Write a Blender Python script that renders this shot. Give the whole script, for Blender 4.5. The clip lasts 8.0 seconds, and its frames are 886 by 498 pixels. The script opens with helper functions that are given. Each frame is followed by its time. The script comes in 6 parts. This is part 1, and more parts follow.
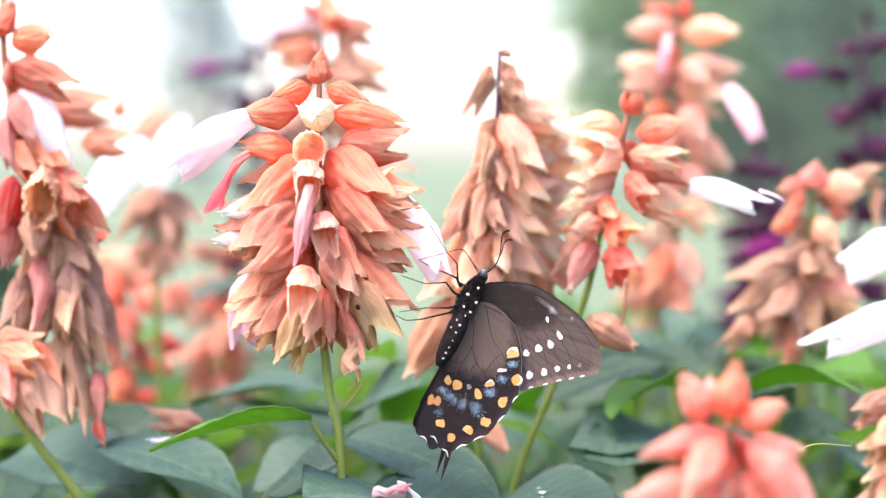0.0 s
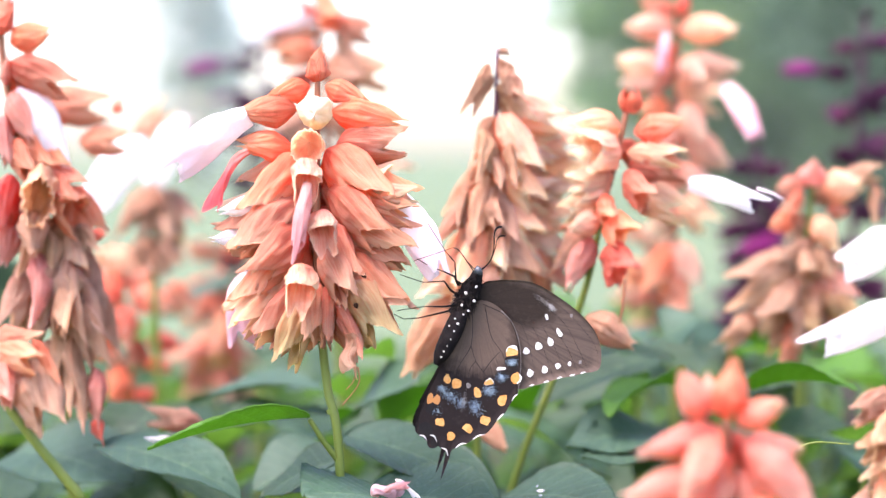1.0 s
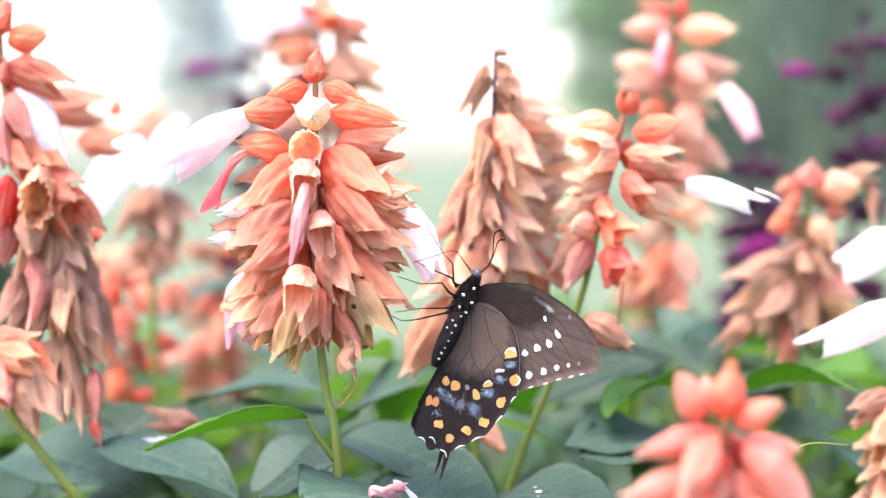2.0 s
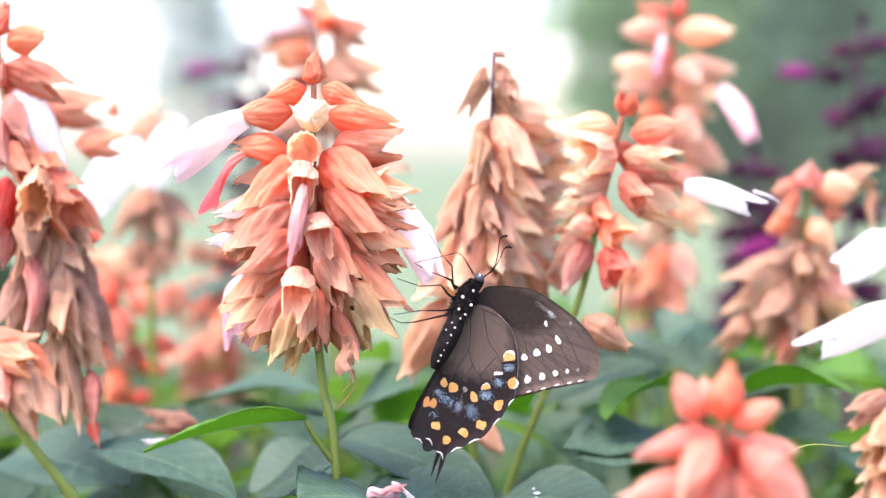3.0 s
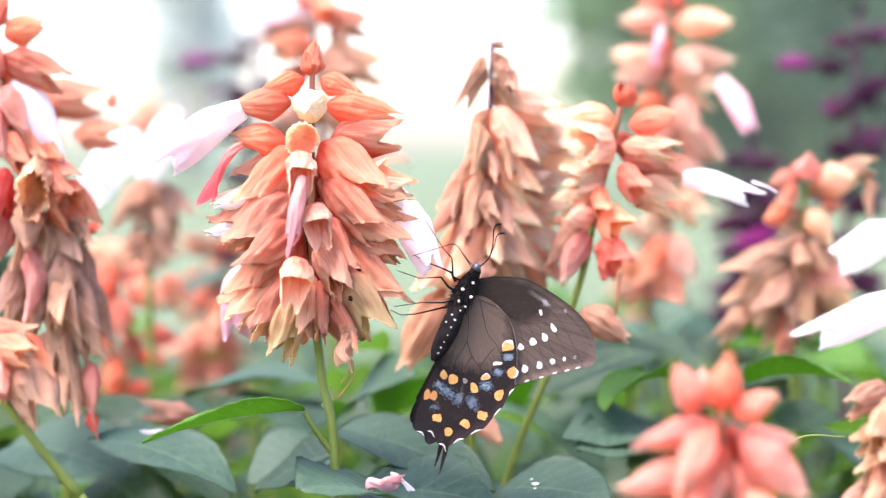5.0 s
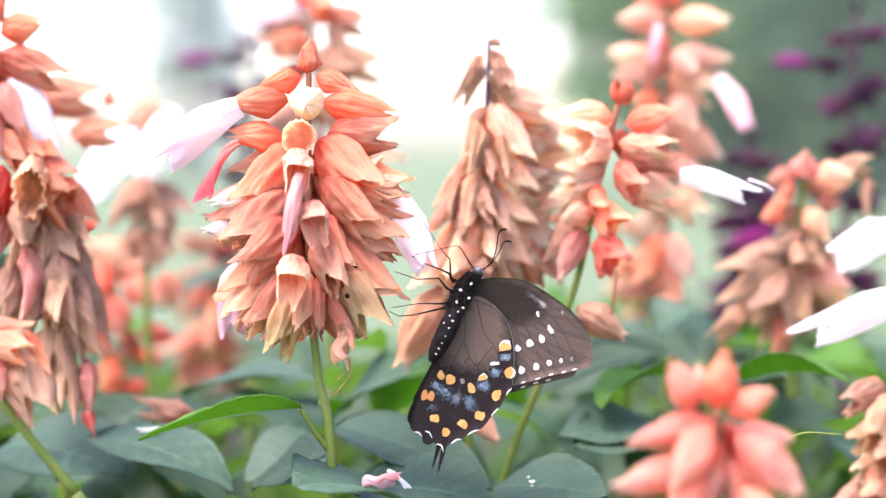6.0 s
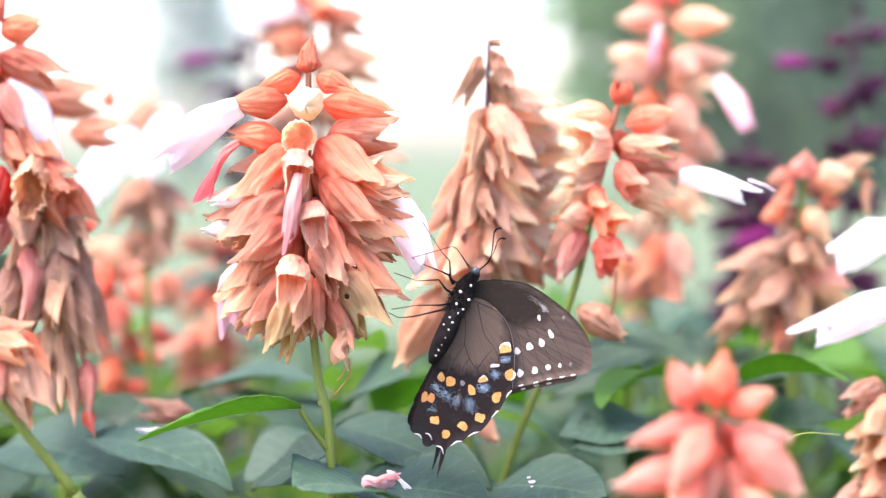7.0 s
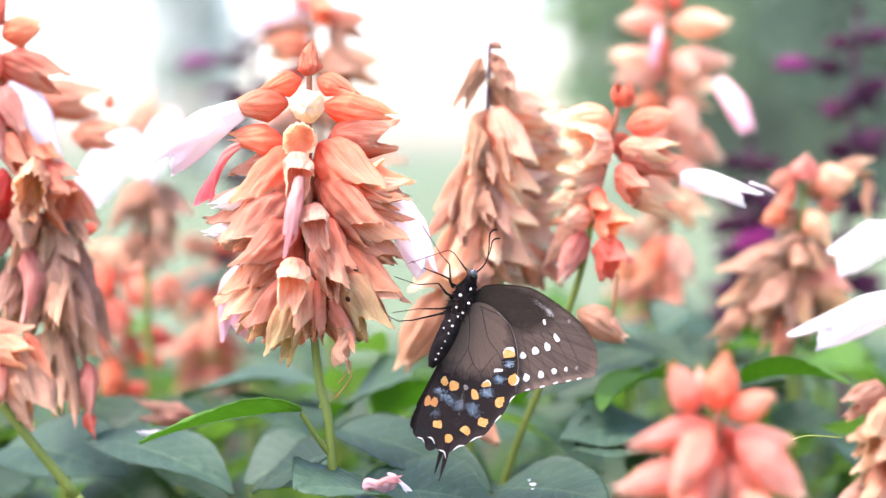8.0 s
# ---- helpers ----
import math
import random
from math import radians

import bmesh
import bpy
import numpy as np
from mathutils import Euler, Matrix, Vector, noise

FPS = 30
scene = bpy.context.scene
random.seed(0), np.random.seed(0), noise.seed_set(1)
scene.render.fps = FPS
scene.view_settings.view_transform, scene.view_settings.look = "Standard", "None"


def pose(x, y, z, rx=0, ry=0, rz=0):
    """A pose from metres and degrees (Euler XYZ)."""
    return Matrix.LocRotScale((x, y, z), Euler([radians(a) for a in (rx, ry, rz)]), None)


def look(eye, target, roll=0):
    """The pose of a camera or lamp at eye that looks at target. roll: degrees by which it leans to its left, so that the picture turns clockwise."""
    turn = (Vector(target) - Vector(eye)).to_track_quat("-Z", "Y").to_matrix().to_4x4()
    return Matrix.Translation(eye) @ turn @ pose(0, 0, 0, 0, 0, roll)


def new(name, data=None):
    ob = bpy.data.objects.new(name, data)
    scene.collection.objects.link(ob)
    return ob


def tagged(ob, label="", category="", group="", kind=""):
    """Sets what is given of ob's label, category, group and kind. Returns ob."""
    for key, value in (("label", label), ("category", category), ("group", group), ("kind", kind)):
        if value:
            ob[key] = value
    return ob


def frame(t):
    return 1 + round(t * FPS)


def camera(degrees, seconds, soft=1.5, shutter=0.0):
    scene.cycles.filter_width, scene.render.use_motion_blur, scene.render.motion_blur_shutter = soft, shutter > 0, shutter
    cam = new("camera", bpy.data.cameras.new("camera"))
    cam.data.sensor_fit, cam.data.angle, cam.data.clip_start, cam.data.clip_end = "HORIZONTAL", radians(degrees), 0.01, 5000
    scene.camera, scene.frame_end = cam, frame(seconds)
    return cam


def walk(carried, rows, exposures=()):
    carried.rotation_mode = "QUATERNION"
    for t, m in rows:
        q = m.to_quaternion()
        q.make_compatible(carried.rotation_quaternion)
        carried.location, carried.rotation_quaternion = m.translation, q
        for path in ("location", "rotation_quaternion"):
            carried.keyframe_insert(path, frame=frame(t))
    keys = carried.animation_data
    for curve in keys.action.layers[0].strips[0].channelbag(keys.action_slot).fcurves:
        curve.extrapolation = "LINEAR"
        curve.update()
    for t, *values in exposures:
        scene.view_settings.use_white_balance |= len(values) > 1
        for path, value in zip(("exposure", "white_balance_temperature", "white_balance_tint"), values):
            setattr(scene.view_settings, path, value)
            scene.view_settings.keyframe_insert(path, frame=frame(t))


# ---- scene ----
# A butterfly on a salvia spike in a flower bed. The camera stands on a tripod and turns slightly.
cam = camera(28, 8.0, soft=1.4)
cam.data.dof.use_dof = True
cam.data.dof.focus_distance = 0.495
cam.data.dof.aperture_fstop = 5.8

EYE = Vector((0.0, -0.5, 0.42))
# seconds, drift to the right and downwards in millimetres, turn to the left and upwards in degrees
SWAY = [(0.0, 0.0, 0.0, 0.056, 0.056), (0.5, 0.0, 0.0, 0.026, 0.028), (1.0, 0.0, 0.0, 0.0, 0.0), (1.5, 0.15, 0.0, -0.014, 0.004), (3.0, 0.25, 0.2, -0.094, 0.103),
        (3.5, 0.1, 0.15, -0.100, 0.043), (4.0, -0.15, 0.0, -0.128, -0.062), (4.5, -0.25, 0.05, -0.150, -0.158), (5.8, 0.55, 0.95, -0.212, -0.193), (6.0, 0.7, 1.1, -0.198, -0.176),
        (6.5, 0.95, 1.2, -0.177, -0.165), (7.0, 1.1, 1.25, -0.160, -0.145), (7.5, 1.1, 1.15, -0.158, -0.125), (8.0, 0.8, 0.7, -0.166, -0.122)]
walk(cam, [(t, pose(EYE.x + 0.001 * right, EYE.y, EYE.z - 0.001 * down, 87.0 + up, 0, left)) for t, right, down, left, up in SWAY],
     exposures=[(0.0, 2.29, 6500, 31), (8.0, 2.29, 6500, 31)])

# ---- light: a bright hazy sky ----
world = bpy.data.worlds.new("world")
scene.world = world
world.use_nodes = True
sky = world.node_tree.nodes.new("ShaderNodeTexSky")
sky.sky_type = "NISHITA"
sky.sun_disc = False
sky.sun_elevation = radians(58)
sky.sun_rotation = radians(239)
sky.air_density, sky.dust_density, sky.ozone_density = 1.2, 2.0, 2.0
back = world.node_tree.nodes["Background"]
back.inputs["Strength"].default_value = 0.15
world.node_tree.links.new(sky.outputs[0], back.inputs["Color"])

sun_data = bpy.data.lights.new("sun", "SUN")
sun_data.energy, sun_data.angle, sun_data.color = 2.1, radians(30), (1.0, 0.96, 0.9)
sun = new("sun", sun_data)
sun.matrix_world = look((-0.5, -0.30, 2.0), (0, 0, 0.3))


# ---- materials ----
def nodes_of(name):
    m = bpy.data.materials.new(name)
    m.use_nodes = True
    nt = m.node_tree
    nt.nodes.clear()
    return m, nt


def add(nt, kind, **values):
    n = nt.nodes.new(kind)
    for k, v in values.items():
        if k in n.inputs:
            n.inputs[k].default_value = v
    return n


def ramp(nt, fac, stops):
    n = nt.nodes.new("ShaderNodeValToRGB")
    els = n.color_ramp.elements
    while len(els) < len(stops):
        els.new(0.5)
    for e, (p, c) in zip(els, stops):
        e.position, e.color = p, (*c, 1) if len(c) == 3 else c
    nt.links.new(fac, n.inputs[0])
    return n


def mix(nt, fac, a, b, blend="MIX"):
    n = nt.nodes.new("ShaderNodeMix")
    n.data_type, n.blend_type = "RGBA", blend
    for sock, v in ((n.inputs[0], fac), (n.inputs[6], a), (n.inputs[7], b)):
        if hasattr(v, "links"):
            nt.links.new(v, sock)
        else:
            sock.default_value = v if isinstance(v, (int, float)) else (*v, 1)
    return n.outputs[2]


def math_node(nt, op, a, b=0.0, c=0.0):
    n = nt.nodes.new("ShaderNodeMath")
    n.operation = op
    for sock, v in zip(n.inputs, (a, b, c)):
        if hasattr(v, "links"):
            nt.links.new(v, sock)
        else:
            sock.default_value = v
    return n.outputs[0]


def mapped(nt, out, scale):
    n = nt.nodes.new("ShaderNodeMapping")
    n.inputs["Scale"].default_value = scale
    nt.links.new(out, n.inputs[0])
    return n.outputs[0]


def noise_tex(nt, vec, scale, detail=3.0, rough=0.55):
    n = add(nt, "ShaderNodeTexNoise", Scale=scale, Detail=detail, Roughness=rough)
    nt.links.new(vec, n.inputs["Vector"])
    return n.outputs["Fac"]


def finish(nt, color, rough, trans, height=None, bump=0.3, dist=0.0004, spec=0.35, through_color=None, metal=0.0):
    b = add(nt, "ShaderNodeBsdfPrincipled", Roughness=rough, Metallic=metal)
    b.inputs["Specular IOR Level"].default_value = spec
    nt.links.new(color, b.inputs["Base Color"])
    if height is not None:
        bp = add(nt, "ShaderNodeBump", Strength=bump, Distance=dist)
        nt.links.new(height, bp.inputs["Height"])
        nt.links.new(bp.outputs[0], b.inputs["Normal"])
    out = nt.nodes.new("ShaderNodeOutputMaterial")
    if trans:
        t = nt.nodes.new("ShaderNodeBsdfTranslucent")
        nt.links.new(through_color or color, t.inputs["Color"])
        s = nt.nodes.new("ShaderNodeMixShader")
        s.inputs[0].default_value = trans
        nt.links.new(b.outputs[0], s.inputs[1])
        nt.links.new(t.outputs[0], s.inputs[2])
        nt.links.new(s.outputs[0], out.inputs[0])
    else:
        nt.links.new(b.outputs[0], out.inputs[0])
    return b


def petal(name, low, mid, tip, vein=0.55, blot=(0.6, 0.25, 0.12), blot_amount=0.35, trans=0.66, rough=0.65, pale=0.30):
    """Papery petal or calyx: runs from its foot to its tip through three colours, with long veins and blotches."""
    m, nt = nodes_of(name)
    uv = nt.nodes.new("ShaderNodeUVMap").outputs[0]
    tc = nt.nodes.new("ShaderNodeTexCoord")
    info = nt.nodes.new("ShaderNodeObjectInfo")
    sep = nt.nodes.new("ShaderNodeSeparateXYZ")
    nt.links.new(uv, sep.inputs[0])
    wob = noise_tex(nt, tc.outputs["Object"], 2.2, 3)
    along = math_node(nt, "ADD", sep.outputs[1], math_node(nt, "MULTIPLY_ADD", wob, 0.5, -0.25))
    col = ramp(nt, along, [(0.05, low), (0.5, mid), (0.95, tip)]).outputs[0]
    veins = noise_tex(nt, mapped(nt, uv, (46, 1.1, 1)), 1.0, 5, 0.7)
    vmask = ramp(nt, veins, [(0.48, (0, 0, 0)), (0.57, (1, 1, 1))]).outputs[0]
    dark = mix(nt, 1.0, col, (0.92, 0.56, 0.50), "MULTIPLY")
    blanch = ramp(nt, noise_tex(nt, tc.outputs["Object"], 2.2, 3, 0.5), [(0.46, (0, 0, 0)), (0.66, (1, 1, 1))]).outputs[0]
    col = mix(nt, math_node(nt, "MULTIPLY", blanch, 0.5), col, tip)
    col = mix(nt, math_node(nt, "MULTIPLY", vmask, vein), col, dark)
    spots = noise_tex(nt, tc.outputs["Object"], 6.0, 4, 0.65)
    smask = ramp(nt, spots, [(0.52, (0, 0, 0)), (0.72, (1, 1, 1))]).outputs[0]
    col = mix(nt, math_node(nt, "MULTIPLY", smask, blot_amount), col, blot)
    panels = ramp(nt, noise_tex(nt, mapped(nt, uv, (11, 0.9, 1)), 1.0, 2, 0.5), [(0.47, (0, 0, 0)), (0.60, (1, 1, 1))]).outputs[0]
    col = mix(nt, math_node(nt, "MULTIPLY", panels, 0.22), col, tip)
    rim = ramp(nt, math_node(nt, "ADD", sep.outputs[1], math_node(nt, "MULTIPLY_ADD", wob, 0.16, -0.08)), [(0.80, (0, 0, 0)), (0.99, (1, 1, 1))]).outputs[0]
    col = mix(nt, math_node(nt, "MULTIPLY", rim, 0.45), col, tuple(min(0.9, 1.15 * c + 0.05) for c in tip))
    hsv = nt.nodes.new("ShaderNodeHueSaturation")
    nt.links.new(math_node(nt, "MULTIPLY_ADD", info.outputs["Random"], 0.24, 0.95), hsv.inputs["Value"])
    nt.links.new(math_node(nt, "MULTIPLY_ADD", info.outputs["Random"], 0.020, 0.490), hsv.inputs["Hue"])
    nt.links.new(col, hsv.inputs["Color"])
    crease = noise_tex(nt, tc.outputs["Object"], 9.0, 5, 0.6)
    crinkle = noise_tex(nt, mapped(nt, uv, (16, 6, 1)), 1.0, 4, 0.65)
    relief = math_node(nt, "ADD", math_node(nt, "MULTIPLY_ADD", veins, 0.7, math_node(nt, "MULTIPLY", crinkle, 1.1)), math_node(nt, "MULTIPLY", crease, 1.2))
    skin_tone = mix(nt, pale, hsv.outputs[0], tuple(0.35 * c + 0.65 * d for c, d in zip(tip, (0.93, 0.80, 0.66))))
    finish(nt, skin_tone, rough, trans, relief, 0.75, 0.0012, 0.25, hsv.outputs[0])
    return m


def leafy(name, base, deep, through_col, rough=0.55, trans=0.3, vein=(0.16, 0.26, 0.12), spec=0.33):
    """Leaf blade with a midrib, side veins, fine net and stains."""
    m, nt = nodes_of(name)
    uv = nt.nodes.new("ShaderNodeUVMap").outputs[0]
    tc = nt.nodes.new("ShaderNodeTexCoord")
    sep = nt.nodes.new("ShaderNodeSeparateXYZ")
    nt.links.new(uv, sep.inputs[0])
    side = math_node(nt, "ABSOLUTE", math_node(nt, "SUBTRACT", sep.outputs[0], 0.5))
    rib = math_node(nt, "LESS_THAN", side, 0.012)
    slant = math_node(nt, "SUBTRACT", sep.outputs[1], math_node(nt, "MULTIPLY", side, 0.45))
    stripes = math_node(nt, "ABSOLUTE", math_node(nt, "SUBTRACT", math_node(nt, "FRACT", math_node(nt, "MULTIPLY", slant, 8.0)), 0.5))
    lines = math_node(nt, "LESS_THAN", stripes, 0.05)
    net = noise_tex(nt, tc.outputs["Object"], 600, 3)
    big = noise_tex(nt, tc.outputs["Object"], 55, 4)
    col = mix(nt, ramp(nt, big, [(0.35, (0, 0, 0)), (0.65, (1, 1, 1))]).outputs[0], base, deep)
    col = mix(nt, math_node(nt, "MULTIPLY", net, 0.35), col, (0.02, 0.05, 0.02))
    veins = math_node(nt, "MAXIMUM", rib, math_node(nt, "MULTIPLY", lines, 0.5))
    col = mix(nt, math_node(nt, "MULTIPLY", veins, 0.5), col, vein)
    info = nt.nodes.new("ShaderNodeObjectInfo")
    hsv = nt.nodes.new("ShaderNodeHueSaturation")
    nt.links.new(math_node(nt, "MULTIPLY_ADD", info.outputs["Random"], 0.3, 0.85), hsv.inputs["Value"])
    nt.links.new(col, hsv.inputs["Color"])
    rgb = nt.nodes.new("ShaderNodeRGB")
    rgb.outputs[0].default_value = (*through_col, 1)
    pucker = noise_tex(nt, tc.outputs["Object"], 170, 4, 0.6)
    height = math_node(nt, "ADD", math_node(nt, "MULTIPLY_ADD", pucker, 2.2, net), math_node(nt, "MULTIPLY", stripes, 0.6))
    finish(nt, hsv.outputs[0], rough, trans, height, 0.7, 0.0007, spec, rgb.outputs[0])
    return m


def plain(name, a, b, scale=400, rough=0.55, trans=0.0, bump=0.3, spec=0.35, metal=0.0, stretch=(1, 1, 1)):
    """Two colours mingled by a grain in the thing's own space, with a fine relief."""
    m, nt = nodes_of(name)
    tc = nt.nodes.new("ShaderNodeTexCoord")
    vec = mapped(nt, tc.outputs["Object"], stretch)
    n1 = noise_tex(nt, vec, scale, 4)
    n2 = noise_tex(nt, vec, scale * 0.17, 2)
    fac = ramp(nt, math_node(nt, "MULTIPLY_ADD", n2, 0.5, math_node(nt, "MULTIPLY", n1, 0.5)), [(0.38, (0, 0, 0)), (0.62, (1, 1, 1))]).outputs[0]
    finish(nt, mix(nt, fac, a, b), rough, trans, n1, bump, 0.0004, spec, None, metal)
    return m


SALMON = petal("calyx_salmon", (0.870, 0.170, 0.072), (0.900, 0.305, 0.160), (0.920, 0.530, 0.335), blot_amount=0.18, pale=0.14)
PEACH = petal("calyx_peach", (0.800, 0.225, 0.112), (0.815, 0.335, 0.190), (0.830, 0.480, 0.295), blot=(0.66, 0.20, 0.11), blot_amount=0.28, pale=0.06)
CREAM = petal("calyx_cream", (0.795, 0.305, 0.180), (0.800, 0.415, 0.255), (0.810, 0.540, 0.345), blot=(0.68, 0.26, 0.15), blot_amount=0.28, pale=0.06)
IVORY = petal("calyx_ivory", (0.93, 0.74, 0.46), (0.95, 0.88, 0.66), (0.95, 0.91, 0.74), vein=0.1, blot=(0.93, 0.76, 0.40), blot_amount=0.3, trans=0.6)
PALE = petal("calyx_pale", (0.86, 0.48, 0.30), (0.88, 0.62, 0.41), (0.89, 0.73, 0.51), blot=(0.80, 0.42, 0.28), blot_amount=0.15, vein=0.35, pale=0.10)
# pale calyx with veiling glare and overexposure put into its colour
OVERLIT = petal("calyx_overlit", (0.91, 0.49, 0.32), (0.93, 0.63, 0.44), (0.94, 0.76, 0.57), blot=(0.72, 0.38, 0.24), blot_amount=0.3, vein=0.4, pale=0.12)
SHELL = petal("calyx_buff", (0.86, 0.33, 0.20), (0.88, 0.39, 0.25), (0.90, 0.58, 0.37), blot=(0.62, 0.28, 0.18), blot_amount=0.25, trans=0.4, pale=0.06)
OLIVE = petal("calyx_olive", (0.80, 0.37, 0.23), (0.74, 0.48, 0.27), (0.68, 0.53, 0.27), blot=(0.70, 0.30, 0.20), blot_amount=0.25, pale=0.15)
STRAW = petal("calyx_straw", (0.620, 0.340, 0.200), (0.660, 0.430, 0.260), (0.700, 0.520, 0.330), blot=(0.62, 0.30, 0.18), blot_amount=0.3, pale=0.15)
FLAME = petal("calyx_coral", (0.84, 0.15, 0.08), (0.88, 0.22, 0.13), (0.88, 0.32, 0.22), blot_amount=0.1, pale=0.1)
PINKISH = petal("calyx_pink_coral", (0.90, 0.25, 0.14), (0.92, 0.42, 0.28), (0.93, 0.62, 0.47), blot_amount=0.1, pale=0.25)
TAN = petal("calyx_tan", (0.60, 0.33, 0.20), (0.68, 0.43, 0.27), (0.75, 0.53, 0.35), blot=(0.34, 0.17, 0.09), pale=0.15)
BROWN = petal("calyx_brown", (0.46, 0.23, 0.12), (0.54, 0.30, 0.17), (0.64, 0.41, 0.25), blot=(0.24, 0.10, 0.05), trans=0.5, pale=0.05)
ORANGE = petal("bud_orange", (0.860, 0.170, 0.070), (0.890, 0.290, 0.150), (0.900, 0.450, 0.270), blot_amount=0.08, pale=0.15)
ROSE = petal("calyx_rose", (0.70, 0.25, 0.20), (0.76, 0.36, 0.28), (0.80, 0.48, 0.38), pale=0.15)
WHITE = petal("corolla_white", (0.960, 0.880, 0.850), (0.970, 0.960, 0.930), (0.970, 0.950, 0.930), vein=0.05, blot=(0.94, 0.78, 0.80), blot_amount=0.10, trans=0.62, pale=0.0)
BLUSH = petal("corolla_blush", (0.92, 0.72, 0.68), (0.92, 0.70, 0.70), (0.92, 0.58, 0.62), vein=0.3, blot_amount=0.1, trans=0.5, pale=0.0)
TIPPED = petal("corolla_white_blush", (0.96, 0.94, 0.91), (0.97, 0.95, 0.92), (0.95, 0.82, 0.83), vein=0.08, blot=(0.93, 0.76, 0.78), blot_amount=0.1, trans=0.62, pale=0.0)
CORAL = petal("corolla_coral", (0.890, 0.560, 0.470), (0.880, 0.420, 0.400), (0.800, 0.170, 0.210), vein=0.4, blot_amount=0.1, pale=0.05)
FADED = petal("corolla_faded", (0.88, 0.54, 0.44), (0.88, 0.56, 0.50), (0.84, 0.44, 0.42), vein=0.6, blot_amount=0.15, trans=0.5, pale=0.1)
SCARLET = petal("corolla_scarlet", (0.76, 0.10, 0.05), (0.80, 0.13, 0.06), (0.80, 0.18, 0.10), trans=0.3, pale=0.05)
PLUM = petal("calyx_plum", (0.034, 0.006, 0.021), (0.05, 0.008, 0.031), (0.065, 0.010, 0.04), blot=(0.03, 0.006, 0.024), trans=0.2, pale=0.0)
MAGENTA = petal("corolla_magenta", (0.12, 0.010, 0.07), (0.30, 0.022, 0.18), (0.28, 0.02, 0.17), blot=(0.2, 0.02, 0.15), trans=0.3, pale=0.0)
STEM = plain("stem_green", (0.12, 0.175, 0.025), (0.18, 0.225, 0.04), 700, 0.5, 0.1, stretch=(1, 1, 0.15))
STEM_RED = plain("stem_russet", (0.22, 0.08, 0.035), (0.34, 0.13, 0.06), 700, 0.55, stretch=(1, 1, 0.2))
STEM_PLUM = plain("stem_plum", (0.06, 0.015, 0.04), (0.10, 0.03, 0.06), 700, 0.5)
LEAF = leafy("leaf_dull", (0.050, 0.108, 0.067), (0.035, 0.080, 0.050), (0.16, 0.34, 0.03))
# darker copy of LEAF: shade between the leaves is put into its colour
LEAF_SHADED = leafy("leaf_shaded", (0.024, 0.056, 0.029), (0.014, 0.037, 0.018), (0.11, 0.28, 0.02))
LEAF_FRESH = leafy("leaf_fresh", (0.10, 0.26, 0.03), (0.08, 0.21, 0.025), (0.20, 0.42, 0.045), trans=0.5, vein=(0.2, 0.42, 0.08))


# ---- shape helpers ----
def shell(name, grid, mat, thick=0.0002, ring=False):
    """A thin skin over a grid of points (rows along, columns across or around), given a back and closed edges."""
    g = np.asarray(grid, float)
    m, n = g.shape[:2]
    du = np.gradient(g, axis=0)
    dv = (np.roll(g, -1, 1) - np.roll(g, 1, 1)) if ring else np.gradient(g, axis=1)
    nor = np.cross(dv, du)
    nor /= np.maximum(np.linalg.norm(nor, axis=2, keepdims=True), 1e-12)
    verts = np.concatenate([g.reshape(-1, 3), (g - nor * thick).reshape(-1, 3)])
    cols = n if ring else n - 1
    faces, uvs = [], []
    off = m * n

    def uv(i, j):
        return (j / (n if ring else n - 1), i / (m - 1))

    for i in range(m - 1):
        for j in range(cols):
            k = (j + 1) % n
            a, b, c, d = i * n + j, i * n + k, (i + 1) * n + k, (i + 1) * n + j
            q = [uv(i, j), uv(i, j + 1), uv(i + 1, j + 1), uv(i + 1, j)]
            faces.append((a, b, c, d)), uvs.extend(q)
            faces.append((d + off, c + off, b + off, a + off)), uvs.extend(q[::-1])
    edges = [((m - 1) * n + j, (m - 1) * n + (j + 1) % n) for j in range(cols)] + [((j + 1) % n, j) for j in range(cols)]
    if not ring:
        edges += [(i * n, (i + 1) * n) for i in range(m - 1)] + [((i + 1) * n + n - 1, i * n + n - 1) for i in range(m - 1)]
    for a, b in edges:
        faces.append((b, a, a + off, b + off))
        uvs.extend([uv(b // n, b % n), uv(a // n, a % n), uv(a // n, a % n), uv(b // n, b % n)])
    me = bpy.data.meshes.new(name)
    me.from_pydata(verts.tolist(), [], faces)
    layer = me.uv_layers.new(name="UVMap")
    layer.data.foreach_set("uv", np.array(uvs, dtype=np.float32).ravel())
    me.polygons.foreach_set("use_smooth", [True] * len(faces))
    me.materials.append(mat)
    me.update()
    return me


def spline(points, count):
    """Points evenly along a smooth line through the given ones."""
    p = np.asarray(points, float)
    ext = np.vstack([2 * p[0] - p[1], p, 2 * p[-1] - p[-2]])
    out = []
    for s in np.linspace(0, len(p) - 1 - 1e-9, count):
        i, f = int(s), s - int(s)
        a, b, c, d = ext[i:i + 4]
        out.append(0.5 * (2 * b + (c - a) * f + (2 * a - 5 * b + 4 * c - d) * f * f + (3 * b - a - 3 * c + d) * f ** 3))
    return np.array(out)


